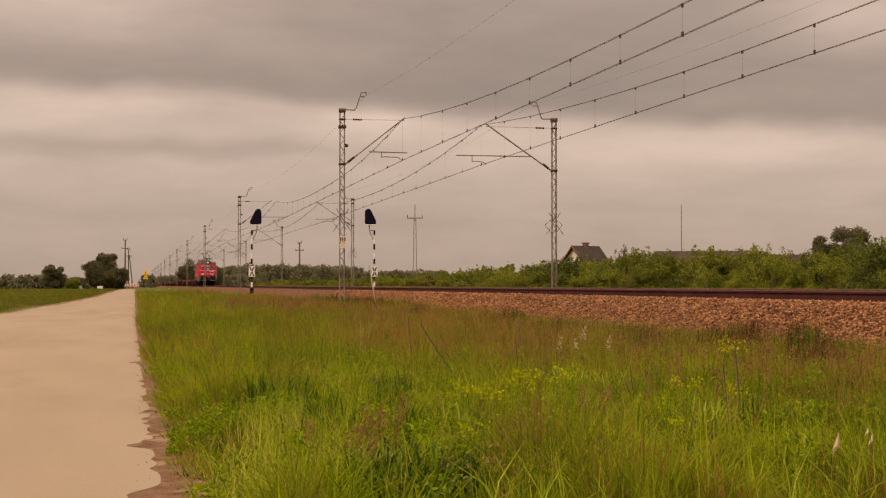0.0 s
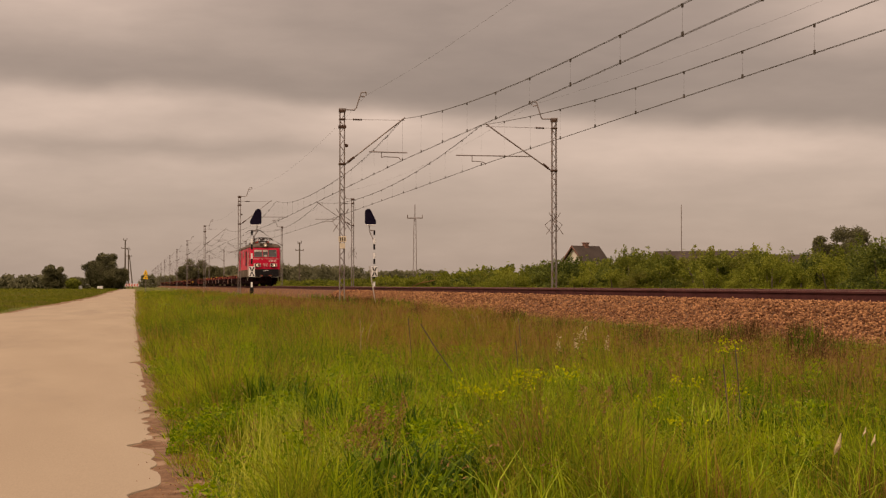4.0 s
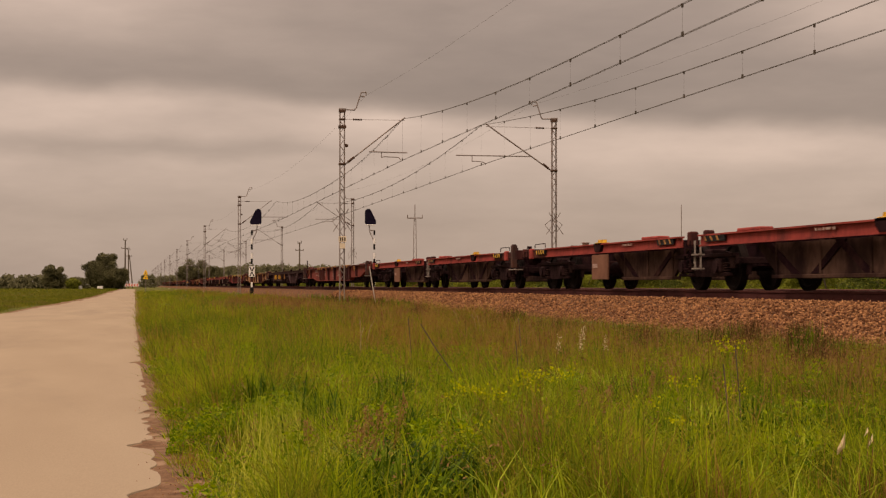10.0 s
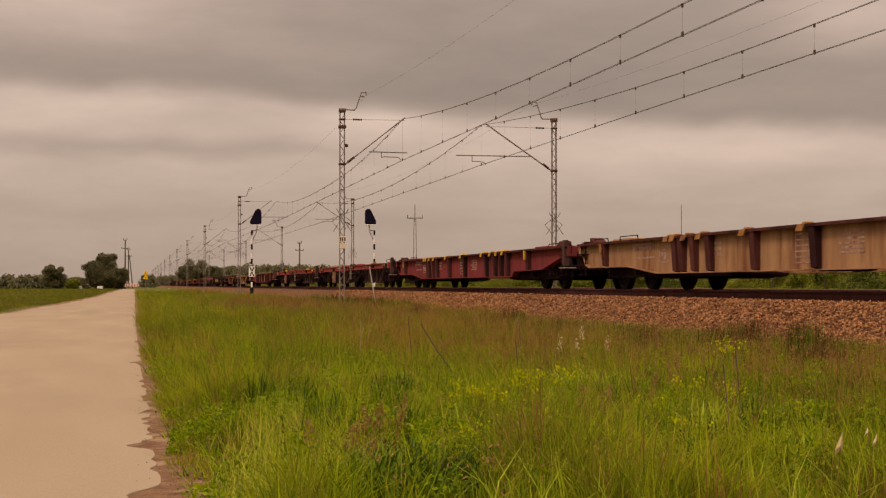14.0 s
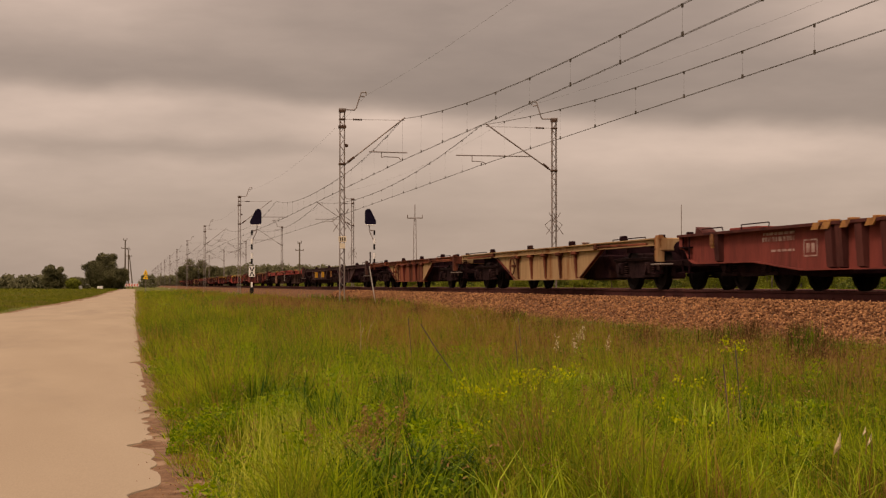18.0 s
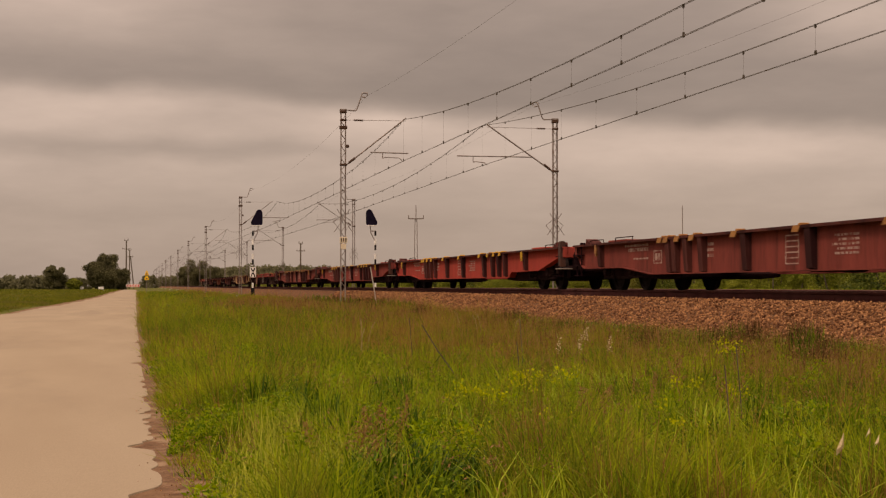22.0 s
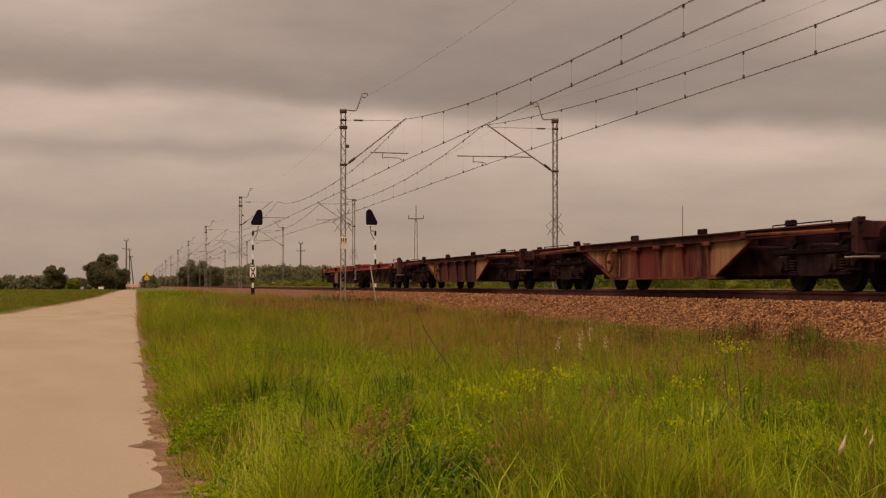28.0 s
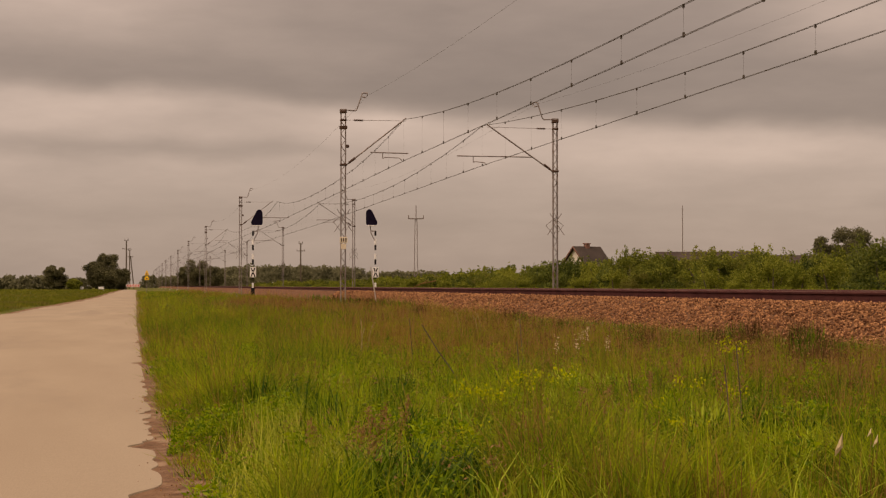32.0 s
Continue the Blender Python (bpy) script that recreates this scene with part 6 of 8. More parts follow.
def tree_kind(seed, h, w, mat, label, n=5200, leaf=0.17, name="tree", trunk=0.2, low=0.16):
    rng = np.random.default_rng(seed)
    t = thing(name, label, "tree", "distant trees")
    clumps, tr = [], Mesh()
    p = Vector((0, 0, -0.2))
    for k in range(4):
        q = Vector((rng.normal(0, 0.12), rng.normal(0, 0.12), h * 0.2 * (k + 1)))
        tr.tube(p, q, trunk * (1 - 0.2 * k) * h / 8, 8, trunk * (0.8 - 0.2 * k) * h / 8)
        p = q
    part("trunk", tr, M["bark"], t)
    limbs = Mesh()
    for k in range(44):
        f = rng.uniform(low, 0.92)
        a = rng.uniform(0, 2 * math.pi)
        reach = w * 0.5 * math.sin(math.pi * min(0.93, max(0.2, 1.05 - f * 0.92))) * rng.uniform(0.35, 0.85)
        c = (reach * math.cos(a), reach * math.sin(a), f * h)
        s = rng.uniform(0.09, 0.17) * w
        clumps.append((c, (s * 1.15, s * 1.15, s * 0.9)))
        limbs.tube((0, 0, max(0.1 * h, f * h - 0.6 * reach)), c, 0.03 * h / 8, 5, 0.012 * h / 8)
    part("limbs", limbs, M["bark"], t)
    part("crown", leaf_data("crown", clump_points(clumps, int(n * 3.2), rng, 0.35), leaf, rng, 0.7), mat, t)
    return t


def spot(u, depth):
    """Plan position from a bearing (as offset per depth from the track's direction) and a depth."""
    x = u * depth
    return x, (depth - x * math.sin(radians(YAW))) / math.cos(radians(YAW))


def build_bushes():
    kinds = [bush_kind(10 + k, 1.0, 1.15, M["bush"], n=5600, leaf=0.027) for k in range(5)]
    far = [bush_kind(20 + k, 1.0, 1.15, M["bush"], n=1300, leaf=0.058) for k in range(4)]
    near = [bush_kind(26 + k, 1.0, 1.15, M["bush"], n=7000, leaf=0.020) for k in range(2)]
    rnd = random.Random(5)
    y = 38.0
    plan = []
    while y < 330:
        for row, x in enumerate((23.6, 25.8, 28.5)):
            top = float(np.interp(y, [36, 43, 48, 55, 64, 75, 88, 95, 104, 112, 120, 128, 138, 160, 200, 330], [2.4, 2.1, 1.78, 1.80, 1.90, 2.02, 1.90, 1.85, 1.75, 1.7, 1.75, 1.9, 1.45, 1.4, 1.3, 1.2]))
            if row == 0:
                top *= 0.6
            if row == 0 and rnd.random() < 0.4:
                continue
            h = top * rnd.uniform(0.66, 1.16)
            plan.append((x + rnd.uniform(-0.8, 0.8), y + rnd.uniform(-0.7, 0.7), h, h * rnd.uniform(0.9, 1.3)))
        y += 1.8 if y < 125 else 3.1
    looks = (("bush", ""), ("bush_dark", "dense dark green bush on the far trackside"), ("bush_bright", "bright yellow-green leafy sapling thicket on the far trackside"))
    for k, (x, y, h, w) in enumerate(plan):
        pool = near if y < 52 else kinds if y < 98 else far
        src = pool[k % len(pool)]
        m = pose(x, y, ground_z(x) - 0.03, 0, 0, rnd.uniform(0, 360))
        first = src.get("placed") is None
        src["placed"] = 1
        b = src if first else copy_thing(src, m)
        b.matrix_basis = m @ Matrix.Diagonal((w, w, h, 1))
        f = noise.noise((x * 0.25, y * 0.16, 4.0)) + rnd.uniform(-0.22, 0.22)
        kind = 1 if f > 0.3 else 2 if f < -0.12 or (x < 24.6 and f < 0.1) else 0
        if y < 47:
            kind = 2
        elif 86 < y < 95 and x > 24.5:
            kind = 1
        for c in b.children:
            if c.name.startswith("foliage"):
                c.material_slots[0].material = M[looks[kind][0]]
        if kind:
            tagged(b, looks[kind][1])


def build_trees():
    def put(t, u, depth, rz=0):
        x, y = spot(u, depth)
        t.matrix_basis = pose(x, y, ground_z(x), 0, 0, rz)
    dark = "dark leafy broad tree at the field's edge"
    put(tree_kind(31, 12.0, 10.5, M["leaf"], "tall dark broadleaf tree beyond the bushes"), 0.4665, 300)
    put(tree_kind(32, 10.5, 6.0, M["leaf"], "tall dark broadleaf tree beyond the bushes", 3000), 0.4490, 300)
    put(tree_kind(34, 7.5, 9.0, M["leaf"], "low dark tree beyond the bushes", 3000), 0.475, 290)
    put(tree_kind(42, 8.8, 8.0, M["leaf"], "dark broadleaf tree beyond the bushes", 3500, low=0.05), 0.4565, 302)
    put(tree_kind(33, 6.9, 6.2, M["leaf"], dark, 6000, low=0.0), -0.0527, 400)
    put(tree_kind(43, 4.4, 6.6, M["leaf"], dark, 4500, low=0.0), -0.0520, 402)
    put(tree_kind(44, 2.6, 4.6, M["bush"], "low pale green shrub at the field's edge", 2500, low=0.0), -0.0400, 398)
    put(tree_kind(35, 10.2, 8.5, M["leaf"], dark, 8000, low=0.0), -0.0192, 420)
    put(tree_kind(45, 6.8, 10.0, M["leaf"], dark, 6500, low=0.0), -0.0195, 419)
    put(tree_kind(36, 8.0, 7.0, M["leaf"], dark, 4000, low=0.05), -0.0262, 418)
    put(tree_kind(37, 6.0, 8.5, M["leaf"], dark, 4000, low=0.05), -0.0110, 424)
    put(tree_kind(38, 8.5, 9.0, M["leaf"], "round dark tree beside the railway", 4500, low=0.05), 0.0405, 470)
    put(tree_kind(39, 6.5, 7.0, M["leaf"], "round dark tree beside the railway", 3500, low=0.05), 0.0335, 480)
    put(tree_kind(41, 6.0, 8.0, M["leaf"], "round dark tree beside the railway", 3500, low=0.05), 0.052, 460)


def build_woods():
    """Far woods and hedges as ragged masses of leaf clumps."""
    rng = np.random.default_rng(3)
    clumps = []
    def belt(u0, u1, depth, h, step, low=0.0):
        u = u0
        while u < u1:
            d = depth * rng.uniform(0.96, 1.05)
            x, y = spot(u, d)
            hh = h * rng.uniform(0.92, 1.04)
            r = hh * rng.uniform(0.35, 0.55)
            clumps.append(((x, y, hh * 0.35 + low), (r * 1.3, r, hh * 0.42)))
            clumps.append(((x + rng.normal(0, r * 0.5), y, hh * 0.74 + low), (r * 0.8, r * 0.7, hh * 0.28)))
            u += step * rng.uniform(0.35, 0.8)
    belt(-0.13, -0.058, 430, 4.2, 0.006)
    belt(-0.058, -0.03, 430, 3.4, 0.006)
    belt(0.006, 0.08, 640, 5.5, 0.004)
    belt(0.064, 0.14, 720, 10.5, 0.003)
    belt(0.13, 0.20, 720, 8.0, 0.003)
    belt(0.19, 0.33, 600, 5.0, 0.009)
    belt(0.40, 0.62, 420, 5.2, 0.009)
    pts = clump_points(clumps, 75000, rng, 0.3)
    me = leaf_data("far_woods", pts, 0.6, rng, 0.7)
    tagged(part("far_woods", me, M["far_leaf"]), "dark woods and hedges along the horizon, haze painted into the leaf colour", "woods", kind="stuff")


def blades(name, x, y, h, w, mat, label, lean=0.35, rng=RNG, zoff=0.0, category="grass", heading=None, bow=None):
    n = len(x)
    z = np.interp(x, [-3000, -12, -5.2, -4.9, 0.2, 0.7, 3.0, 6.0, 8.6, 9.2, 10.2, 17.6, 18.6, 22.0, 40.0, 3000], [0.1, 0.05, 0.05, -0.03, -0.03, 0.04, 0.02, 0.05, 0.12, 0.3, 0.62, 0.62, 0.55, 0.62, 0.5, 0.3]) - 0.03 + zoff
    base = np.stack([x, y, z], 1)
    a = rng.uniform(0, 2 * math.pi, n)
    side = np.stack([np.cos(a), np.sin(a), np.zeros(n)], 1)
    b = rng.uniform(0, 2 * math.pi, n) if heading is None else heading
    l = np.abs(rng.normal(0, lean, n)) if bow is None else bow
    bend = np.stack([np.cos(b) * l, np.sin(b) * l, np.ones(n)], 1)
    tipd = np.stack([np.cos(b) * l * 2.6, np.sin(b) * l * 2.6, np.maximum(0.35, 1.0 - 0.45 * l)], 1)
    hh, ww = h[:, None], w[:, None]
    mid = base + bend * hh * 0.5
    tip = mid + tipd * hh * 0.5
    v = np.stack([base - side * ww * 0.5, base + side * ww * 0.5, mid - side * ww * 0.42, mid + side * ww * 0.42, tip], 1).reshape(-1, 3)
    pat = np.array([0, 1, 3, 2, 2, 3, 4])
    loops = (pat[None] + 5 * np.arange(n)[:, None]).ravel()
    counts = np.tile([4, 3], n)
    return soup(name, v, counts, loops, mat, label, category), tip


def sample_verge(n, y0, y1, power, x0=0.04, x1=8.9):
    """Positions over the verge, thinner with distance, inside the wedge that the lane and the bed leave."""
    xs, ys = [], []
    while len(xs) < n:
        m = n * 2
        y = y0 + (y1 - y0) * RNG.random(m) ** power
        x = RNG.uniform(x0, x1, m)
        ok = (x < 0.53 * y + 1.2) & (x > np.interp(y, [7, 12, 20, 40], [0.24, 0.24, 0.13, 0.06]))
        xs.extend(x[ok])
        ys.extend(y[ok])
    return np.array(xs[:n]), np.array(ys[:n])


def tuft(x, y, k=0.9):
    return np.array([noise.noise((a * k, b * k, 0.3)) for a, b in zip(x, y)])


SWARD = (("grass", "verge_grass", "olive green meadow grass on the verge"), ("fresh", "verge_grass", "fresh green meadow grass on the verge"),
         ("rust_stem", "seed_grass", "thin rusty brown grass stems among the green"), ("dark_blade", "verge_grass", "deep green grass tussocks on the verge, with shade painted in"))


def meadow(n, y0, y1, power, per, spread, height, width, lean):
    """Grass in tussocks: each has one kind, height and lean, and its blades fan out from the middle."""
    cx, cy = sample_verge(n, y0, y1, power)
    far = np.interp(cy, [6, 16, 44, 240], [1, 1.1, 1.9, 5.0])
    broad = tuft(cx / far ** 0.5, cy / far, 0.42)
    mid = tuft(cx, cy / far, 1.15)
    knot = tuft(cx, cy / far, 2.7)
    # bare patch at the road edge, hollows between the nearest tussocks
    gone = (cx < 0.62) & (cy > 9.42) & (cy < 10.55)
    gone |= (np.hypot((cx - 0.184 * cy) / 0.40, (cy - 7.5) / 1.4) < 1) & (RNG.random(n) < 0.94)
    gone |= (mid < -0.2) & (RNG.random(n) < 0.75)
    gone |= (knot < -0.25) & (RNG.random(n) < 0.6)
    cx, cy, broad, mid, far, knot = (v[~gone] for v in (cx, cy, broad, mid, far, knot))
    n = len(cx)
    q, r = RNG.random(n), RNG.random(n)
    rusty = np.interp(cx, [0.1, 0.5, 1.5, 3.5, 6.0, 7.6, 9.0], [0.24, 0.07, 0.04, 0.07, 0.17, 0.32, 0.36]) * np.interp(cy, [7, 14, 24], [0.5, 0.9, 1.0]) + 0.45 * np.clip(broad - 0.1, 0, 0.6) * np.clip((cx - 0.8) / 2.5, 0.2, 1)
    fresh = np.clip(np.interp(cx, [0.2, 1.5, 3.5, 6.5, 8.8], [0.55, 0.68, 0.52, 0.34, 0.22]) - 0.7 * mid + 0.6 * knot, 0.03, 0.95) * np.interp(cy, [12, 24, 40, 90], [1, 0.6, 0.35, 0.25])
    # More dark tussocks to the right paint in the dimmer light there.
    dark = np.clip(0.10 - 0.7 * broad + np.interp(cx, [0, 2.5, 4, 8], [-0.05, 0.06, 0.22, 0.24]) - 0.4 * knot, 0.02, 0.6)
    kind = np.where(q < rusty, 2, np.where(q < rusty + (1 - rusty) * dark, 3, np.where(r < fresh, 1, 0)))
    edge = np.clip((cx - 0.08) / np.interp(cy, [10, 18, 30], [0.7, 0.35, 0.2]), 0.4, 1)
    th = height * np.clip(1 + 0.8 * mid + 0.35 * broad + 1.2 * knot, 0.32, 1.8) * RNG.uniform(0.55, 1.35, n) * edge
    th *= 1 + np.clip((cx - 5) / 3, 0, 1) * np.interp(cy, [15, 28, 42, 60], [-0.4, -0.25, 0.2, 0.3])
    fine = np.interp(cy, [6, 16, 44, 240], [1, 1, 1.25, 2.6])
    for k, (mat, name, label) in enumerate(SWARD):
        s = np.flatnonzero(kind == k)
        idx = np.repeat(s, per)
        m = len(idx)
        off = RNG.normal(0, 1, (m, 2)) * (spread * np.sqrt(far[idx]))[:, None] * (1.3 if k == 2 else 1.0)
        x, y = cx[idx] + off[:, 0], cy[idx] + off[:, 1]
        ok = (x > np.interp(y, [7, 12, 20, 40], [0.22, 0.22, 0.12, 0.05])) & (x < 8.95)
        idx, off, x, y = idx[ok], off[ok], x[ok], y[ok]
        m = len(idx)
        head = np.arctan2(off[:, 1], off[:, 0]) + RNG.normal(0, 1.3, m)
        bow = np.clip(0.55 * lean * np.hypot(off[:, 0], off[:, 1]) / spread * RNG.uniform(0.2, 1.5, m), 0, 1.1) * (0.45 if k == 2 else 1.0)
        h = th[idx] * RNG.uniform(0.5, 1.2, m) * (1.3 if k == 2 else 1.0)
        w = width * fine[idx] * RNG.uniform(0.55, 1.5, m) * (0.6 if k == 2 else 1.25 if k == 3 else 1.0)
        blades(name, x, y, h, w, M[mat], label, heading=head, bow=bow)


def build_grass():
    meadow(13500, 6.2, 16.5, 1.0, 21, 0.04, 0.225, 0.0075, 0.5)
    meadow(9600, 16.0, 46.0, 1.4, 21, 0.06, 0.26, 0.0065, 0.4)
    meadow(6000, 45.0, 240.0, 2.0, 12, 0.09, 0.28, 0.009, 0.4)
    n = 14000
    x, y = RNG.uniform(0.5, 8.6, n), RNG.uniform(-6.0, 6.4, n)
    blades("verge_grass", x, y, RNG.uniform(0.1, 0.34, n), RNG.uniform(0.006, 0.014, n), M["grass"], "green meadow grass beside the road")
    x, y = sample_verge(4500, 6.2, 16.0, 1.3)
    keep = (x < 4.5) & ~((x < 0.7) & (y > 9.2) & (y < 10.6)) & (np.hypot((x - 0.184 * y) / 0.42, (y - 7.5) / 1.4) > 1)
    x, y = x[keep], y[keep]
    blades("long_grass", x, y, RNG.uniform(0.24, 0.44, len(x)) * np.clip(x / 0.9, 0.45, 1), RNG.uniform(0.005, 0.010, len(x)), M["bright_blade"], "long grass blades in a pale green that paints in light", 0.42)
    # pale upright blades beside the lane
    n = 1500
    y = 6.9 + 3.2 * RNG.random(n)
    x = np.clip(RNG.normal(0.105 * y, 0.22), 0.42, 1.4)
    keep = tuft(x, y, 3.0) > -0.15
    x, y = x[keep], y[keep]
    blades("long_grass", x, y, RNG.uniform(0.2, 0.38, len(x)) * np.clip(x / 0.7, 0.5, 1), RNG.uniform(0.004, 0.009, len(x)), M["pale_blade"], "pale yellow-green upright grass blades", 0.2)
    # leafy herbs in clumps, their leaves layered from the ground to above the blades
    cx, cy = sample_verge(420, 6.4, 21.0, 1.15)
    ok = tuft(cx, cy, 0.8) < 0.12
    cx, cy = cx[ok], cy[ok]
    idx = np.repeat(np.arange(len(cx)), 110)
    ch = RNG.uniform(0.16, 0.36, len(cx)) * np.clip(cx / 0.9, 0.4, 1)
    x = cx[idx] + RNG.normal(0, 0.055, len(idx))
    y = cy[idx] + RNG.normal(0, 0.055, len(idx))
    z = ch[idx] * RNG.random(len(idx)) ** 0.7 + 0.04
    hm = leaf_data("meadow_herbs", np.stack([x, y, z], 1), 0.017, RNG, 0.42)
    tagged(part("meadow_herbs", hm, M["herb"]), "small leafy herbs mixed into the meadow grass", "herbs", kind="stuff")
    # small panicles above the blades, olive to rusty
    x, y = sample_verge(9000, 6.5, 26.0, 1.2)
    t = tuft(x, y, 0.6) + RNG.normal(0, 0.15, len(x))
    for sel, mt, lb in ((t > 0.1, "sorrel", "rusty panicles over the meadow grass"), (t <= 0.1, "grass", "olive panicles over the meadow grass")):
        idx = np.repeat(np.flatnonzero(sel)[: int(sel.sum() * (0.55 if mt == "sorrel" else 1.0))], 7)
        top = np.repeat(RNG.uniform(0.2, 0.42, len(x)), 1)[idx] * np.clip(x[idx] / 0.9, 0.4, 1)
        q = RNG.random(len(idx))
        pts = np.stack([x[idx] + RNG.normal(0, 0.012, len(idx)), y[idx] + RNG.normal(0, 0.012, len(idx)), top * (0.72 + 0.34 * q)], 1)
        tagged(part("grass_panicles", leaf_data("grass_panicles", pts, 0.009, RNG, 0.45), M[mt]), lb, "grass", kind="stuff")
    # rusty fringe in front of the ballast
    n = 4200
    y = 13 + 60 * RNG.random(n) ** 1.5
    x = 8.75 - 2.6 * RNG.random(n) ** 1.3
    t = np.sin(y * 1.4 + 1.2 * np.sin(y * 0.63)) * 0.5 + 0.5
    h = RNG.uniform(0.2, 0.48, n) * np.clip(0.75 + 1.1 * tuft(x, y, 0.8), 0.3, 1.4)
    ob, tip = blades("seed_grass", x, y, h, 0.002 + 0.00022 * y, M["rust_stem"], "rusty brown dry stems along the ballast foot", 0.16)
    n = 9000
    y = 13 + 34 * RNG.random(n) ** 1.3
    x = 8.75 - 2.3 * RNG.random(n) ** 1.2
    cl = tuft(x, y, 0.9) + 0.6 * tuft(x, y, 2.3)
    keep = (x < 0.52 * y + 1.0) & (cl > -0.05)
    x, y, cl = x[keep], y[keep], cl[keep]
    blades("verge_grass", x, y, RNG.uniform(0.22, 0.46, len(x)) * np.clip(0.75 + 0.7 * cl, 0.5, 1.3), RNG.uniform(0.005, 0.012, len(x)), M["grass"], "tall olive grass clumps at the ballast foot", 0.3)
    # reddish patch of dry stems in the meadow
    n = 3600
    x = RNG.normal(4.4, 0.75, n)
    y = RNG.normal(22.0, 4.0, n)
    keep = (x < 0.5 * y) & (x > 2)
    x, y = x[keep], y[keep]
    blades("seed_grass", x, y, RNG.uniform(0.28, 0.55, len(x)), RNG.uniform(0.004, 0.008, len(x)), M["rust_stem"], "patch of reddish dry stems in the meadow", 0.2)
    # grit and dry litter on the bare edge
    n = 160
    y = 7 + 14 * RNG.random(n) ** 1.3
    x = RNG.normal(0.20, 0.10, n)
    base = np.array([(1, 0, 0), (-1, 0, 0), (0, 1, 0), (0, -1, 0), (0, 0, 1), (0, 0, -1)], dtype=np.float32)
    v = base[None] * RNG.uniform(0.002, 0.006, (n, 1, 1)) * RNG.uniform(0.5, 1.3, (n, 6, 1)) + np.stack([x, y, np.full(n, 0.022)], 1)[:, None, :]
    tri = np.array([(0, 2, 4), (2, 1, 4), (1, 3, 4), (3, 0, 4), (2, 0, 5), (1, 2, 5), (3, 1, 5), (0, 3, 5)])
    soup("road_grit", v.reshape(-1, 3), np.full(n * 8, 3), (tri[None] + 6 * np.arange(n)[:, None, None]).ravel(), M["stone"], "loose grit along the crumbled road edge", "grit")
    n = 2600
    y = 6.8 + 18 * RNG.random(n) ** 1.3
    x = 0.42 - 0.20 * RNG.random(n) ** 1.6
    blades("dry_litter", x, y, RNG.uniform(0.02, 0.06, n), RNG.uniform(0.002, 0.005, n), M["rust_stem"], "dry brown grass litter on the bare road edge", 1.2, zoff=0.05, category="litter")
    # fresh short verge beyond the lane
    n = 30000
    y = 46 + 170 * RNG.random(n) ** 1.6
    le = np.array([left_edge(v) for v in y])
    x = le - 0.22 - 3.6 * RNG.random(n) ** 1.4
    ragged = tuft(x, y * 0.35, 1.3) * 0.5
    keep = x < le - 0.35 + ragged
    x, y, le = x[keep], y[keep], le[keep]
    blades("verge_grass", x, y, 0.15 * RNG.uniform(0.4, 1.4, len(x)) * np.clip((le - x) / 0.9, 0.3, 1), 0.010 + y * 0.00016, M["field"], "olive green verge grass across the lane")
    # far side of the line and the field beyond the lane
    n = 42000
    y = 34 + 246 * RNG.random(n) ** 1.4
    x = RNG.uniform(18.6, 24.5, n)
    pale = tuft(x, y * 0.4, 0.5) + RNG.normal(0, 0.2, n) > 0.05
    for sel, mt, lb in ((pale, "field", "tall pale olive grass beyond the railway"), (~pale, "fresh", "bright green grass beyond the railway")):
        blades("field_grass", x[sel], y[sel], 0.36 * RNG.uniform(0.5, 1.4, sel.sum()), 0.026 + y[sel] * 0.0005, M[mt], lb)
    n = 34000
    y = 48 + 420 * RNG.random(n) ** 1.6
    x = np.array([left_edge(v) for v in y]) - 0.9 - RNG.random(n) ** 1.3 * (2 + 0.09 * y)
    blades("field_grass", x, y, 0.2 * RNG.uniform(0.4, 1.3, n), 0.02 + y * 0.00035, M["field"], "green field grass beside the lane")
    # dry reddish seed stalks, thicker towards the bed
    n = 8500
    y = 11 + 70 * RNG.random(n) ** 1.5
    x = 8.3 - 5.6 * RNG.random(n) ** 1.5
    keep = (x < 0.53 * y + 1.0) & (RNG.random(n) < np.clip((x - 2.5) / 4.5, 0.06, 1))
    x, y = x[keep], y[keep]
    h = RNG.uniform(0.3, 0.62, len(x)) * np.interp(x, [0, 7, 8.3], [1, 1, 0.7])
    ob, tip = blades("seed_stalks", x, y, h, 0.003 + 0.00028 * y, M["straw"], "dry reddish brown seed stalks among the grass", 0.18)
    leafy = leaf_data("seed_heads", np.repeat(tip, 3, 0) + RNG.normal(0, 1, (3 * len(tip), 3)) * np.array([0.010, 0.010, 0.055]), 0.016, RNG, 0.3)
    tagged(part("seed_heads", leafy, M["straw"]), "brown seed heads on the stalks", "grass", kind="stuff")
    # low growth on the foot of the bed
    n = 9000
    y = 16 + 110 * RNG.random(n) ** 1.5
    x = 8.3 + 0.7 * RNG.random(n) ** 1.7
    blades("bed_weeds", x, y, RNG.uniform(0.12, 0.34, n), 0.006 + 0.0003 * y, M["grass"], "weeds at the foot of the ballast")


SWAY = []


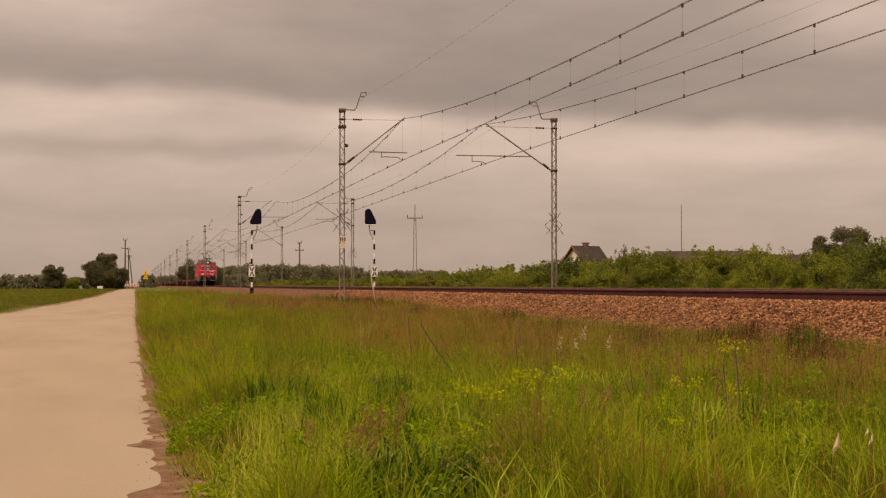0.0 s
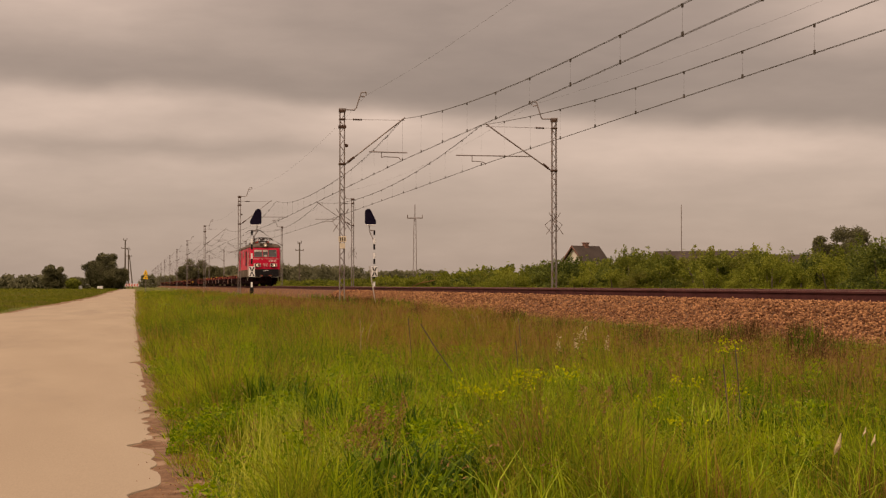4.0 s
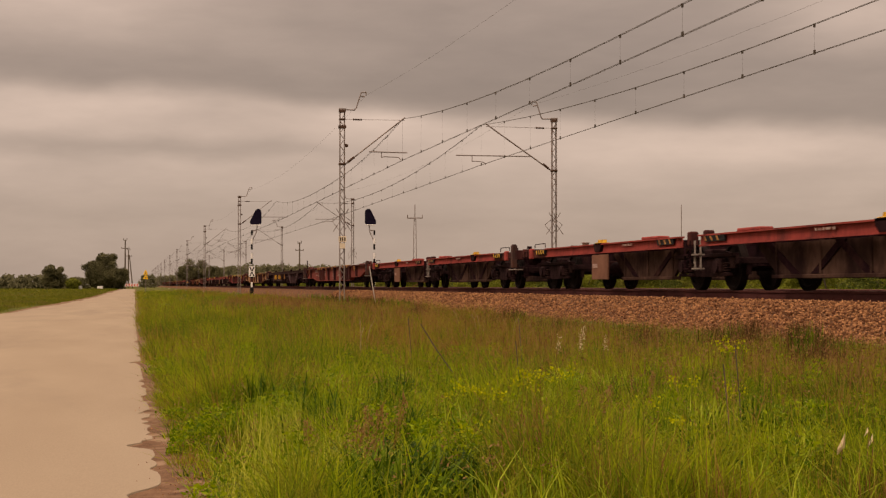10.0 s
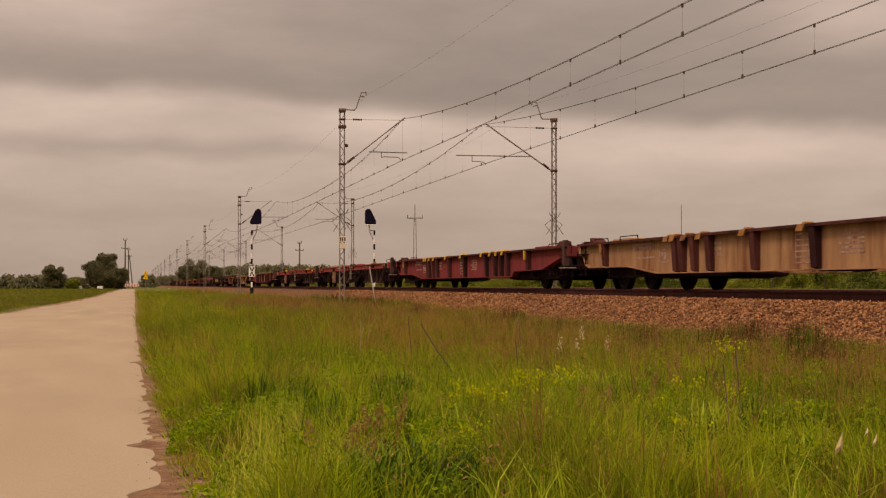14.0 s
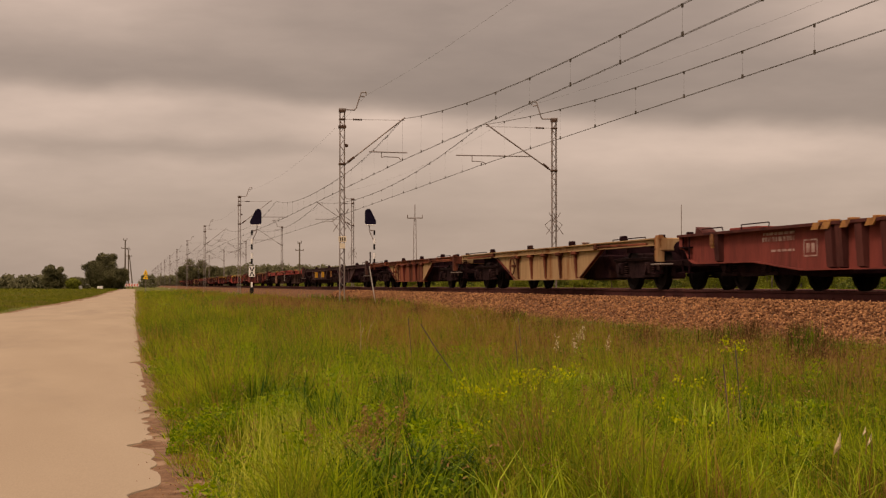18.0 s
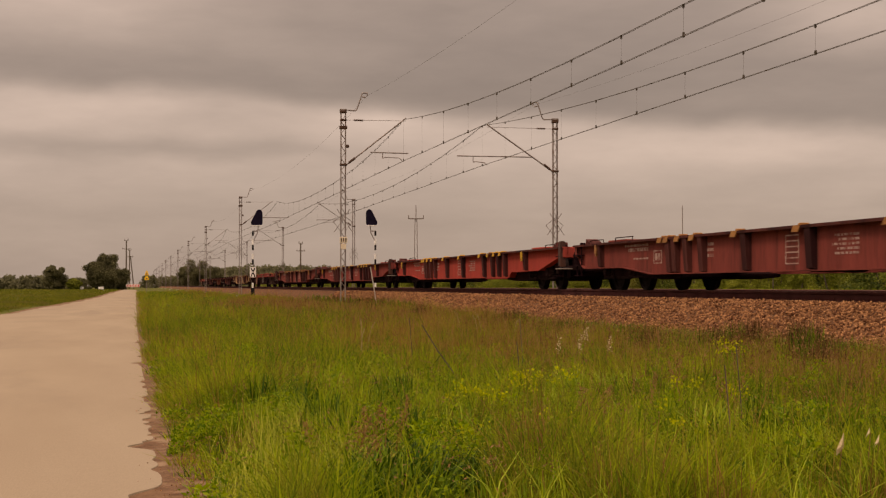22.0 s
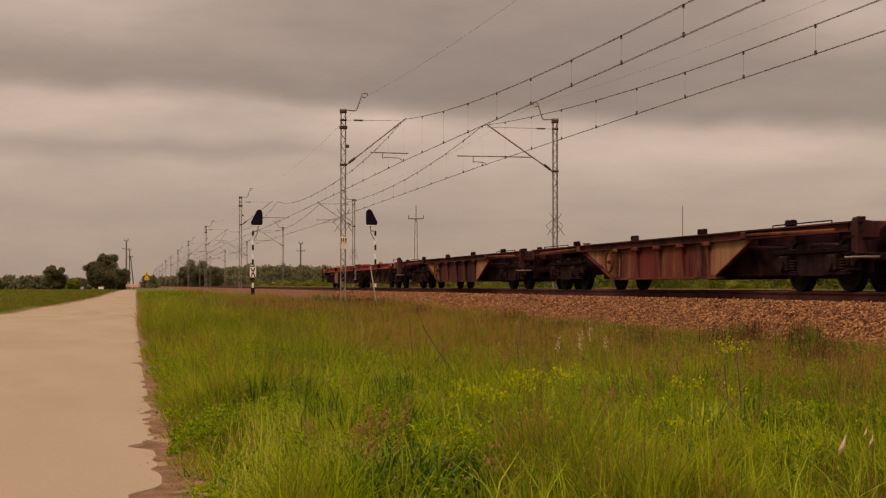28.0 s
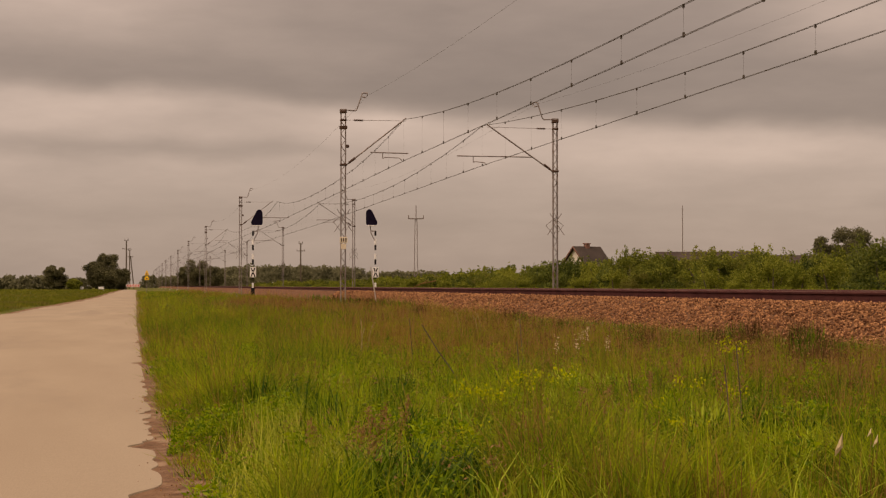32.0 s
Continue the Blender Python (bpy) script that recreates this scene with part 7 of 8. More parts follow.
def reed(x, y, h, seed):
    """Pale dry stem with a narrow drooping plume."""
    rng = np.random.default_rng(seed)
    p = thing("dry_reed", "tall thin dry straw stem with a narrow plume", "grass stem", "pale dry stems", at=pose(x, y, ground_z(x)))
    SWAY.append((p, x, y))
    a = rng.uniform(0, 6.28)
    dx, dy = math.cos(a) * h * 0.12, math.sin(a) * h * 0.12
    part("stem", Mesh().path([(0, 0, -0.02), (dx * 0.3, dy * 0.3, h * 0.55), (dx, dy, h * 0.92)], 0.004, 4), M["dry_stem"], p)
    q = rng.random((26, 1))
    pts = np.array([[dx, dy, h * 0.86]]) + q * np.array([[dx * 0.7, dy * 0.7, h * 0.14]]) + rng.normal(0, 0.006, (26, 3))
    part("plume", leaf_data("plume", pts, 0.010, rng, 0.35), M["dry_stem"], p, "narrow pale plume")


def blossom_plant(x, y, h, seed):
    rng = np.random.default_rng(seed)
    p = thing("flowering_weed", "yellow-green flowering weed in the tall grass", "weed", "flowering weeds", at=pose(x, y, ground_z(x)))
    SWAY.append((p, x, y))
    tips = []
    for k in range(5):
        a = rng.uniform(0, 2 * math.pi)
        q = Vector((0.09 * math.cos(a), 0.09 * math.sin(a), h * rng.uniform(0.82, 1.0)))
        part("stem", Mesh().tube((0, 0, -0.03), q, 0.004, 4, 0.002), M["herb"], p)
        tips.append(q)
    pts = np.concatenate([np.array(q)[None] + rng.normal(0, 1, (12, 3)) * np.array([0.024, 0.024, 0.016]) for q in tips])
    part("blossom", leaf_data("blossom", pts, 0.010, rng, 0.8), M["blossom"], p, "yellow-green blossom heads")
    lf = np.stack([rng.normal(0, 0.05, 40), rng.normal(0, 0.05, 40), rng.uniform(0.05, h * 0.7, 40)], 1)
    part("leaves", leaf_data("leaves", lf, 0.018, rng, 0.3), M["herb"], p)


def seed_tuft(x, y, z, seed, s=1.0):
    rng = np.random.default_rng(seed)
    p = thing("seed_grass_clump", "tall grass stem with a pale feathery seed head", "grass stem", "pale seed heads", at=pose(x, y, ground_z(x)))
    SWAY.append((p, x, y))
    zz = z - ground_z(x)
    part("stem", Mesh().path([(0, 0, -0.02), (0.01, 0, zz * 0.6), (0.05, 0, zz)], 0.003, 4), M["straw"], p)
    pts = np.array([0.05, 0, zz]) + rng.normal(0, 1, (34, 3)) * np.array([0.012, 0.012, 0.035]) * s
    part("seed_head", leaf_data("seed_head", pts, 0.011 * s, rng, 0.35), M["pale_seed"], p, "pale feathery seed head")


def broad_tuft(x, y, h, n, mat, seed, wide=1.0, spread=0.07, arch=1.0):
    """One dense tuft of long arching blades."""
    rng = np.random.default_rng(seed)
    p = thing("grass_tuft", "dense tuft of long arching dark green grass", "grass tuft", "grass tufts", at=pose(x, y, ground_z(x)))
    SWAY.append((p, x, y))
    vs, fs = [], []
    for k in range(n):
        a = rng.uniform(0, 2 * math.pi)
        b = Vector((rng.normal(0, spread), rng.normal(0, spread), -0.02))
        l, w = h * rng.uniform(0.6, 1.1), rng.uniform(0.005, 0.010) * wide
        d, sd = Vector((math.cos(a), math.sin(a), 0)), Vector((-math.sin(a), math.cos(a), 0)) * w
        o = len(vs)
        reach = rng.uniform(0.15, 0.7) * l * arch
        for t, ww in ((0, 1.0), (0.4, 1.0), (0.75, 0.7), (1.0, 0.05)):
            c = b + d * reach * t * t + Vector((0, 0, l * (t - 0.42 * t * t * reach / l)))
            vs += [c - sd * ww, c + sd * ww]
        fs += [(o, o + 1, o + 3, o + 2), (o + 2, o + 3, o + 5, o + 4), (o + 4, o + 5, o + 7, o + 6)]
    me = bpy.data.meshes.new("foliage")
    me.from_pydata([tuple(v) for v in vs], [], fs)
    part("foliage", me, mat, p)


def sorrel(x, y, h, seed):
    rng = np.random.default_rng(seed)
    p = thing("sorrel_plant", "tall weed with rusty brown seed spikes in the grass", "weed", "rusty seed weeds", at=pose(x, y, ground_z(x)))
    SWAY.append((p, x, y))
    for k in range(3):
        a = rng.uniform(0, 2 * math.pi)
        q = Vector((0.10 * math.cos(a), 0.10 * math.sin(a), h * rng.uniform(0.8, 1.0)))
        st = part("stem", Mesh().tube((0, 0, -0.03), q, 0.004, 5, 0.002), M["rust_stem"], p)
        u = rng.uniform(0.55, 1.0, (70, 1))
        pts = np.array(q)[None] * u + rng.normal(0, 1, (70, 3)) * 0.019 * (1.25 - u)/0.4
        tagged(part("seed_spike", leaf_data("seed_spike", pts, 0.010, rng, 0.4), M["sorrel"], st, "rusty brown seed spike"), kind="stuff")


def build_weeds():
    for k, (x, y, h) in enumerate(((3.16, 21.2, 0.62), (3.30, 21.6, 0.55), (3.05, 20.6, 0.5), (5.75, 26.5, 0.6), (5.95, 26.0, 0.52), (6.2, 26.8, 0.56), (6.5, 25.6, 0.45))):
        reed(x, y, h, 700 + k)
    for k, (x, y, h) in enumerate(((1.36, 8.2, 0.46), (1.27, 8.35, 0.42), (1.15, 8.1, 0.34), (1.30, 7.7, 0.30), (1.22, 7.5, 0.22), (1.02, 8.3, 0.32), (3.6, 10.4, 0.48), (4.05, 9.9, 0.5), (3.0, 9.6, 0.42), (4.3, 11.5, 0.52), (2.2, 8.6, 0.32))):
        sorrel(x, y, h, 700 + k)
    for k, (x, y) in enumerate(((3.42, 6.95), (3.58, 6.9), (3.62, 7.05))):
        rng = np.random.default_rng(900 + k)
        g = thing("dry_leaf_stalk", "cream dry grass leaf on a thin stalk", "grass stem", "cream dry leaves", at=pose(x, y, ground_z(x)))
        SWAY.append((g, x, y))
        part("stem", Mesh().path([(0, 0, -0.02), (0.01, 0, 0.15), (0.02, 0, 0.27 + 0.03 * k)], 0.003, 4), M["straw"], g)
        z0 = 0.26 + 0.03 * k
        lf = Mesh()
        sz = (1.0, 0.6, 0.45)[k]
        lf.add([(-0.008, 0.0, z0 - 0.03 * sz), (0.034 * sz, 0.004, z0 + 0.01), (0.03 * sz, 0.0, z0 + 0.085 * sz), (-0.012 * sz, -0.006, z0 + 0.0), (0.012 * sz, -0.016, z0 + 0.02 * sz)], [(0, 4, 1), (4, 2, 1), (0, 3, 4), (3, 2, 4), (0, 1, 2, 3)])
        part("dry_leaf", lf, M["pale_seed"], g, "curled cream dry leaf")
    for k, (x, y, h) in enumerate(((8.4, 19.9, 0.62), (8.15, 20.3, 0.5), (8.45, 17.9, 0.66), (8.3, 32.4, 0.6), (8.2, 24.0, 0.4), (7.8, 16.4, 0.45), (8.0, 43.0, 0.55), (7.7, 22.0, 0.42), (8.3, 28.5, 0.42))):
        for j in range(3):
            broad_tuft(x + 0.12 * math.cos(j * 1.7 + k), y + 0.2 * math.sin(j * 1.7 + k), h * (1 - 0.14 * j), 170, M["dock"] if j != 1 else M["dark_blade"], 300 + 7 * k + j, 0.55, 0.11, 0.55)
    rt = random.Random(41)
    for k in range(34):
        y = 15 + 26 * rt.random() ** 1.2
        x = rt.uniform(7.4, 8.75)
        broad_tuft(x, y, rt.uniform(0.26, 0.46), 90, M["dark_blade"] if k % 4 else M["dock"], 600 + k, 0.8, 0.16, 0.6)
    for k, (x, y, h) in enumerate(((1.05, 7.3, 0.34), (1.25, 7.4, 0.38), (1.38, 7.2, 0.36), (1.15, 7.05, 0.3), (1.3, 6.95, 0.3), (1.0, 6.95, 0.26), (3.05, 7.8, 0.34), (2.95, 7.6, 0.3))):
        broad_tuft(x, y, h, 90, M["dark_blade"], 400 + k, 1.15, 0.10, 1.35)
    # dark clump near the lane, its inner shade put into the blade colour: low dense undergrowth with a few long arching
    # leaves over it
    for k in range(22):
        a, r = 2.4 * k, 0.36 * math.sqrt((k + 0.5) / 22)
        broad_tuft(1.47 + r * math.cos(a), 8.0 + 1.6 * r * math.sin(a), rt.uniform(0.17, 0.30), 75, M["shade_blade"], 520 + k, 1.5, 0.07, 1.5)
    for k in range(9):
        broad_tuft(1.47 + rt.uniform(-0.34, 0.34), 8.0 + rt.uniform(-0.5, 0.5), rt.uniform(0.30, 0.40), 9, M["fresh"], 560 + k, 1.5, 0.05, 1.7)
    for k in range(18):
        broad_tuft(rt.uniform(8.4, 9.15), 46 + 30 * rt.random(), rt.uniform(0.38, 0.58), 110, M["dark_blade"] if k % 3 else M["dock"], 580 + k, 1.6, 0.35, 0.5)
    for k in range(46):
        y = rt.uniform(7.4, 13.5)
        x = rt.uniform(0.95, min(0.48 * y + 0.4, 5.0))
        broad_tuft(x, y, rt.uniform(0.26, 0.44), 70, M["dark_blade"] if k % 3 else M["bright_blade"], 420 + k)
    for k, (x, y, h) in enumerate(((2.1, 9.8, 0.40), (2.22, 10.0, 0.41), (2.32, 9.9, 0.39), (2.55, 9.9, 0.46), (2.66, 10.1, 0.5), (2.75, 10.0, 0.47), (2.6, 9.2, 0.30), (1.95, 8.6, 0.24),
                                   (3.75, 9.9, 0.44), (4.05, 9.7, 0.38), (4.55, 11.2, 0.62), (3.1, 10.6, 0.5), (3.3, 9.4, 0.33), (4.9, 11.8, 0.62), (3.2, 8.4, 0.3))):
        blossom_plant(x, y, h, 100 + k)
    for k, (x, y, z) in enumerate(((4.4, 14.6, 0.63), (4.45, 14.9, 0.58), (4.2, 14.2, 0.52), (4.15, 14.7, 0.5), (4.7, 14.8, 0.5))):
        seed_tuft(x, y, z, 200 + k, 1.0)
    # leafy herb at the road's edge
    rng = np.random.default_rng(77)
    for k, (x, y, w, h) in enumerate(((0.40, 10.0, 0.17, 0.26), (0.52, 10.15, 0.16, 0.28), (0.33, 9.85, 0.13, 0.13), (0.75, 10.35, 0.2, 0.22), (1.0, 10.6, 0.22, 0.22), (1.25, 11.0, 0.25, 0.2), (1.75, 9.0, 0.2, 0.26))):
        p = thing("leafy_herb", "fresh green leafy weed at the road edge", "weed", "roadside weeds", at=pose(x, y, ground_z(x)))
        ang, rad = rng.uniform(0, 2 * math.pi, 800), rng.random(800) ** 0.5
        pts = np.stack([w * rad * np.cos(ang), w * rad * np.sin(ang), h * np.sqrt(1 - 0.75 * rad ** 2) * rng.uniform(0.12, 1, 800) ** 0.6 * rng.uniform(0.8, 1.2, 800)], 1)
        part("leaves", leaf_data("leaves", pts, 0.014, rng, 0.45), M["herb"], p)
        st = Mesh()
        for j in range(6):
            st.tube((0, 0, -0.02), tuple(pts[j]), 0.004, 4)
        part("stem_bundle", st, M["herb"], p)
    tagged(part("dead_stalk", Mesh().path([(2.98, 13.7, 0.05), (2.94, 13.7, 0.24), (2.75, 13.7, 0.50), (2.60, 13.7, 0.74)], 0.0055, 5), M["bark"]), "bare dark dead stalk leaning over the grass", "stalk")
    for k, (x, y, h) in enumerate(((4.05, 15.5, 0.75), (3.25, 12.5, 0.62), (4.0, 9.5, 0.7), (3.55, 8.6, 0.62), (2.95, 16.0, 0.75))):
        tagged(part("dead_stalk", Mesh().path([(x, y, 0), (x - 0.02, y, h * 0.5), (x - 0.05, y, h)], 0.004, 5), M["bark"]), "bare dark upright dead stalk", "stalk", "dead stalks")


# ---- trackside and distant things ----
def signal(x, y, s):
    """Light signal seen from behind, head on a bracket to the side s."""
    g = thing("railway_signal", "rear of a railway signal with dark backplate on a striped pole", "railway signal", "pair of signals", at=pose(x, y, 0))
    z, k, top = 0.5, 0, 5.35
    while z < top:
        part("pole_band", Mesh().lathe((0, 0, z), 2, [(0, 0.075), (min(0.42, top - z), 0.075)], 10), M["black"] if k % 2 == 0 else M["white"], g, "black pole band" if k % 2 == 0 else "white pole band")
        z, k = z + 0.42 + 0.28 * (k % 2), k + 1
    br = Mesh().path([(0, 0, 4.5), (s * 0.35, 0, 5.2), (s * 0.42, 0, 5.75)], 0.035, 6).box(min(0, s * 0.4), max(0, s * 0.4), -0.05, 0.05, 5.3, 5.38)
    part("bracket", br, M["galv"], g, "grey steel bracket")
    part("ledge", Mesh().box(min(-s * 0.05, s * 0.65), max(-s * 0.05, s * 0.65), -0.2, 0.1, 5.74, 5.8, 0.01), M["white"], g, "pale ledge below the head")
    pr = [(-0.15 * s, 5.94), (-0.1 * s, 5.84), (0.0, 5.79), (0.58 * s, 5.79), (0.68 * s, 5.83), (0.74 * s, 5.94), (0.74 * s, 6.74), (0.7 * s, 6.9), (0.6 * s, 7.0), (0.48 * s, 7.03), (0.36 * s, 7.0), (0.25 * s, 6.88), (0.12 * s, 6.6), (-0.13 * s, 6.1)]
    part("backplate", Mesh().extrude(pr, 1, -0.02, 0.02), M["navy"], g, "dark rounded backplate")
    part("lamp_housing", Mesh().box(min(0.2 * s, 0.6 * s), max(0.2 * s, 0.6 * s), 0.02, 0.3, 5.9, 6.7, 0.04), M["black"], g)
    bd = part("number_board", Mesh().box(-0.24, 0.24, -0.12, -0.09, 1.75, 2.55, 0.01), M["white"], g, "white board with a black cross")
    xm = Mesh()
    for a in (-1, 1):
        xm.extrude([(-0.2 * a, 1.8), (-0.1 * a, 1.8), (0.0, 2.06), (-0.05 * a, 2.15)], 1, -0.126, -0.121)
        xm.extrude([(0.2 * a, 2.5), (0.1 * a, 2.5), (0.0, 2.24), (0.05 * a, 2.15)], 1, -0.126, -0.121)
    part("cross_mark", xm, M["black"], bd, "black cross")
    part("cabinet", Mesh().box(-0.14, 0.14, -0.1, 0.15, 0.3, 0.95, 0.03), M["black"], g, "dark relay box at the foot")


def lattice_pole(u, depth, h, name, label, arms, w=0.4):
    x, y = spot(u, depth)
    p = thing(name, label, "pylon", at=pose(x, y, ground_z(x), 0, 0, -10))
    b, l = Mesh(), Mesh()
    for sx in (-1, 1):
        for sy in (-1, 1):
            b.tube((sx * w / 2, sy * w / 2, -0.2), (sx * w / 4, sy * w / 4, h * 0.84), 0.045, 4)
    b.tube((0, 0, h * 0.8), (0, 0, h), 0.05, 5)
    part("legs", b, M["galv"], p)
    z, s = 0.4, 1
    while z < h * 0.8:
        f = w / 2 * (1 - 0.5 * z / (h * 0.84))
        l.tube((-f * s, -f, z), (f * s, -f, z + 0.5), 0.02, 4)
        z, s = z + 0.5, -s
    part("lacing", l, M["galv"], p)
    c = Mesh()
    for za, ra in arms:
        c.box(-ra, ra, -0.06, 0.06, za - 0.06, za + 0.06)
        for sx in (-1, 1):
            c.tube((sx * ra * 0.96, 0, za), (sx * ra * 0.96, 0, za + 0.38), 0.05, 5)
    part("crossarm", c, M["galv"], p)


def wooden_pole(u, depth, h, twin=False, k=1.0):
    x, y = spot(u, depth)
    p = thing("power_pole", "dark wooden power pole with crossarms", "power pole", "power poles", at=pose(x, y, ground_z(x)))
    m = Mesh().tube((0, 0, -0.2), (0, 0, h), 0.16 * k, 8, 0.11 * k)
    if twin:
        m.tube((1.0 * k, 0, -0.2), (0.2 * k, 0, h * 0.85), 0.14 * k, 8, 0.1 * k)
    part("pole", m, M["bark"], p)
    c = Mesh().box(-0.75 * k, 0.75 * k, -0.06, 0.06, h * 0.82, h * 0.82 + 0.12 * k).box(-0.35 * k, 0.35 * k, -0.05, 0.05, h - 0.2, h - 0.1)
    for sx in (-0.7 * k, 0.0, 0.7 * k):
        c.tube((sx, 0, h * 0.82), (sx, 0, h * 0.82 + 0.32 * k), 0.05 * k, 5)
    for sx in (-0.3 * k, 0.3 * k):
        c.tube((sx, 0, h - 0.1), (sx, 0, h + 0.3 * k), 0.06 * k, 5)
    part("crossarm", c, M["bark"], p)


def house(u, depth, rz, L, W, eave, ridge, name, label, chimney=True):
    x, y = spot(u, depth)
    h = thing(name, label, "house", at=pose(x, y, ground_z(x), 0, 0, rz))
    wl = Mesh().extrude([(-W / 2, -0.3), (W / 2, -0.3), (W / 2, eave), (0, ridge - 0.12), (-W / 2, eave)], 0, -L / 2, L / 2)
    part("wall", wl, M["plaster"], h, "cream plastered walls")
    s = (ridge - eave) / (W / 2)
    ov = 0.5
    rf = Mesh()
    for d in (-1, 1):
        rf.extrude([(0, ridge), (d * (W / 2 + ov), eave - ov * s), (d * (W / 2 + ov), eave - ov * s + 0.18), (0, ridge + 0.18)], 0, -L / 2 - 0.5, L / 2 + 0.5)
    roof = part("roof", rf, M["rooftile"], h, "grey-brown pitched roof")
    part("bargeboard", Mesh().extrude([(0, ridge + 0.2), (W / 2 + ov, eave - ov * s + 0.2), (W / 2 + ov, eave - ov * s - 0.05), (0, ridge - 0.08), (-W / 2 - ov, eave - ov * s - 0.05), (-W / 2 - ov, eave - ov * s + 0.2)], 0, -L / 2 - 0.56, -L / 2 - 0.5), M["brick"], roof)
    if chimney:
        part("chimney", Mesh().box(-0.4, 0.4, -0.3, 0.3, ridge - 0.5, ridge + 0.55, 0.02).box(-0.5, 0.5, -0.4, 0.4, ridge + 0.55, ridge + 0.68), M["brick"], roof, "brick chimney")
    for k in (-0.25, 0.25):
        wd = part("window", Mesh().box(L * k - 0.6, L * k + 0.6, -W / 2 - 0.04, -W / 2 + 0.06, 1.0, 2.3), M["white"], h, "white framed window")
        part("pane", Mesh().box(L * k - 0.5, L * k + 0.5, -W / 2 - 0.05, -W / 2 - 0.04, 1.1, 2.2), M["glass"], wd)


def build_far_things():
    signal(8.9, 117.2, 1)
    signal(18.2, 115.2, -1)
    lattice_pole(0.1827, 165, 9.4, "lattice_pylon", "grey lattice power pylon with a crossarm behind the bushes", ((7.9, 0.85),), 0.45)
    x, y = spot(0.3565, 560)
    ant = thing("radio_mast", "thin distant radio mast", "radio mast", at=pose(x, y, 0))
    part("shaft", Mesh().tube((0, 0, -0.2), (0, 0, 31), 0.2, 6, 0.14), M["galv"], ant)
    wooden_pole(0.1075, 270, 8.2)
    wooden_pole(-0.0062, 432, 14.2, k=1.5)
    wooden_pole(-0.0040, 520, 13.5, True, 1.5)
    house(0.2940, 232, 28, 5.0, 5.2, 3.7, 6.5, "farmhouse", "cream farmhouse with grey-brown pitched roof behind bushes")
    house(0.3735, 190, -21, 12.2, 7.0, 2.6, 4.75, "barn", "low barn with a dark grey-brown roof behind bushes", False)
    house(0.420, 195, -14, 8.0, 6.0, 2.4, 4.4, "shed", "low dark-roofed shed behind bushes", False)
    # warning sign beside the lane and chevron board at its bend
    sg = thing("warning_sign", "yellow road warning sign on a grey post", "road sign", at=pose(*spot(0.0072, 190), 0.0))
    part("post", Mesh().tube((0, 0, -0.1), (0, 0, 3.0), 0.03, 6), M["galv"], sg)
    part("triangle_plate", Mesh().extrude([(-0.29, 2.42), (0.29, 2.42), (0.26, 2.5), (0.05, 3.02), (-0.05, 3.02), (-0.26, 2.5)], 1, -0.05, -0.03), M["sign_yellow"], sg, "yellow triangular plate")
    part("text_plate", Mesh().extrude([(-0.24, 1.86), (0.24, 1.86), (0.3, 1.98), (0.12, 2.3), (-0.12, 2.3), (-0.3, 1.98)], 1, -0.05, -0.03), M["sign_yellow"], sg, "yellow plate below the triangle")
    part("symbol", Mesh().extrude([(-0.07, 2.5), (0.07, 2.5), (0.03, 2.8), (-0.03, 2.8)], 1, -0.056, -0.051), M["brick"], sg, "brown symbol on the triangle")
    part("symbol", Mesh().box(-0.12, 0.12, -0.056, -0.051, 1.96, 2.1), M["brick"], sg, "brown symbol on the plate")
    cb = thing("chevron_board", "red and white chevron board at the road bend", "road sign", at=pose(*spot(-0.0018, 420), 0.0))
    for sx in (-1.6, 1.6):
        part("post", Mesh().tube((sx, 0, -0.1), (sx, 0, 1.4), 0.05, 6), M["galv"], cb)
    board = part("board", Mesh().box(-1.9, 1.9, -0.06, -0.02, 0.72, 1.5, 0.01), M["white"], cb, "white board")
    for k in range(5):
        x0 = -1.75 + 0.75 * k
        part("chevron", Mesh().extrude([(x0, 1.11), (x0 + 0.3, 1.46), (x0 + 0.62, 1.46), (x0 + 0.32, 1.11), (x0 + 0.62, 0.76), (x0 + 0.3, 0.76)], 1, -0.07, -0.061), M["sign_red"], board, "red chevron")
    for u, d, L in ((-0.0380, 400, 3.2), (-0.0225, 415, 1.5)):
        x, y = spot(u, d)
        tagged(part("culvert_wall", Mesh().box(-L / 2, L / 2, -0.2, 0.2, -0.2, 0.75, 0.05), M["white"], at=pose(x, y, 0.1)), "low whitewashed culvert wall in the field", "wall", "culvert walls")
    x, y = spot(0.0913, 330)
    tagged(part("hay_bale", Mesh().lathe((0, 0, 0.75), 0, [(-0.75, 0.6), (-0.7, 0.75), (0.7, 0.75), (0.75, 0.6)], 14), M["white"], at=pose(x, y, 0.4)), "white wrapped hay bale in the far field", "hay bale")
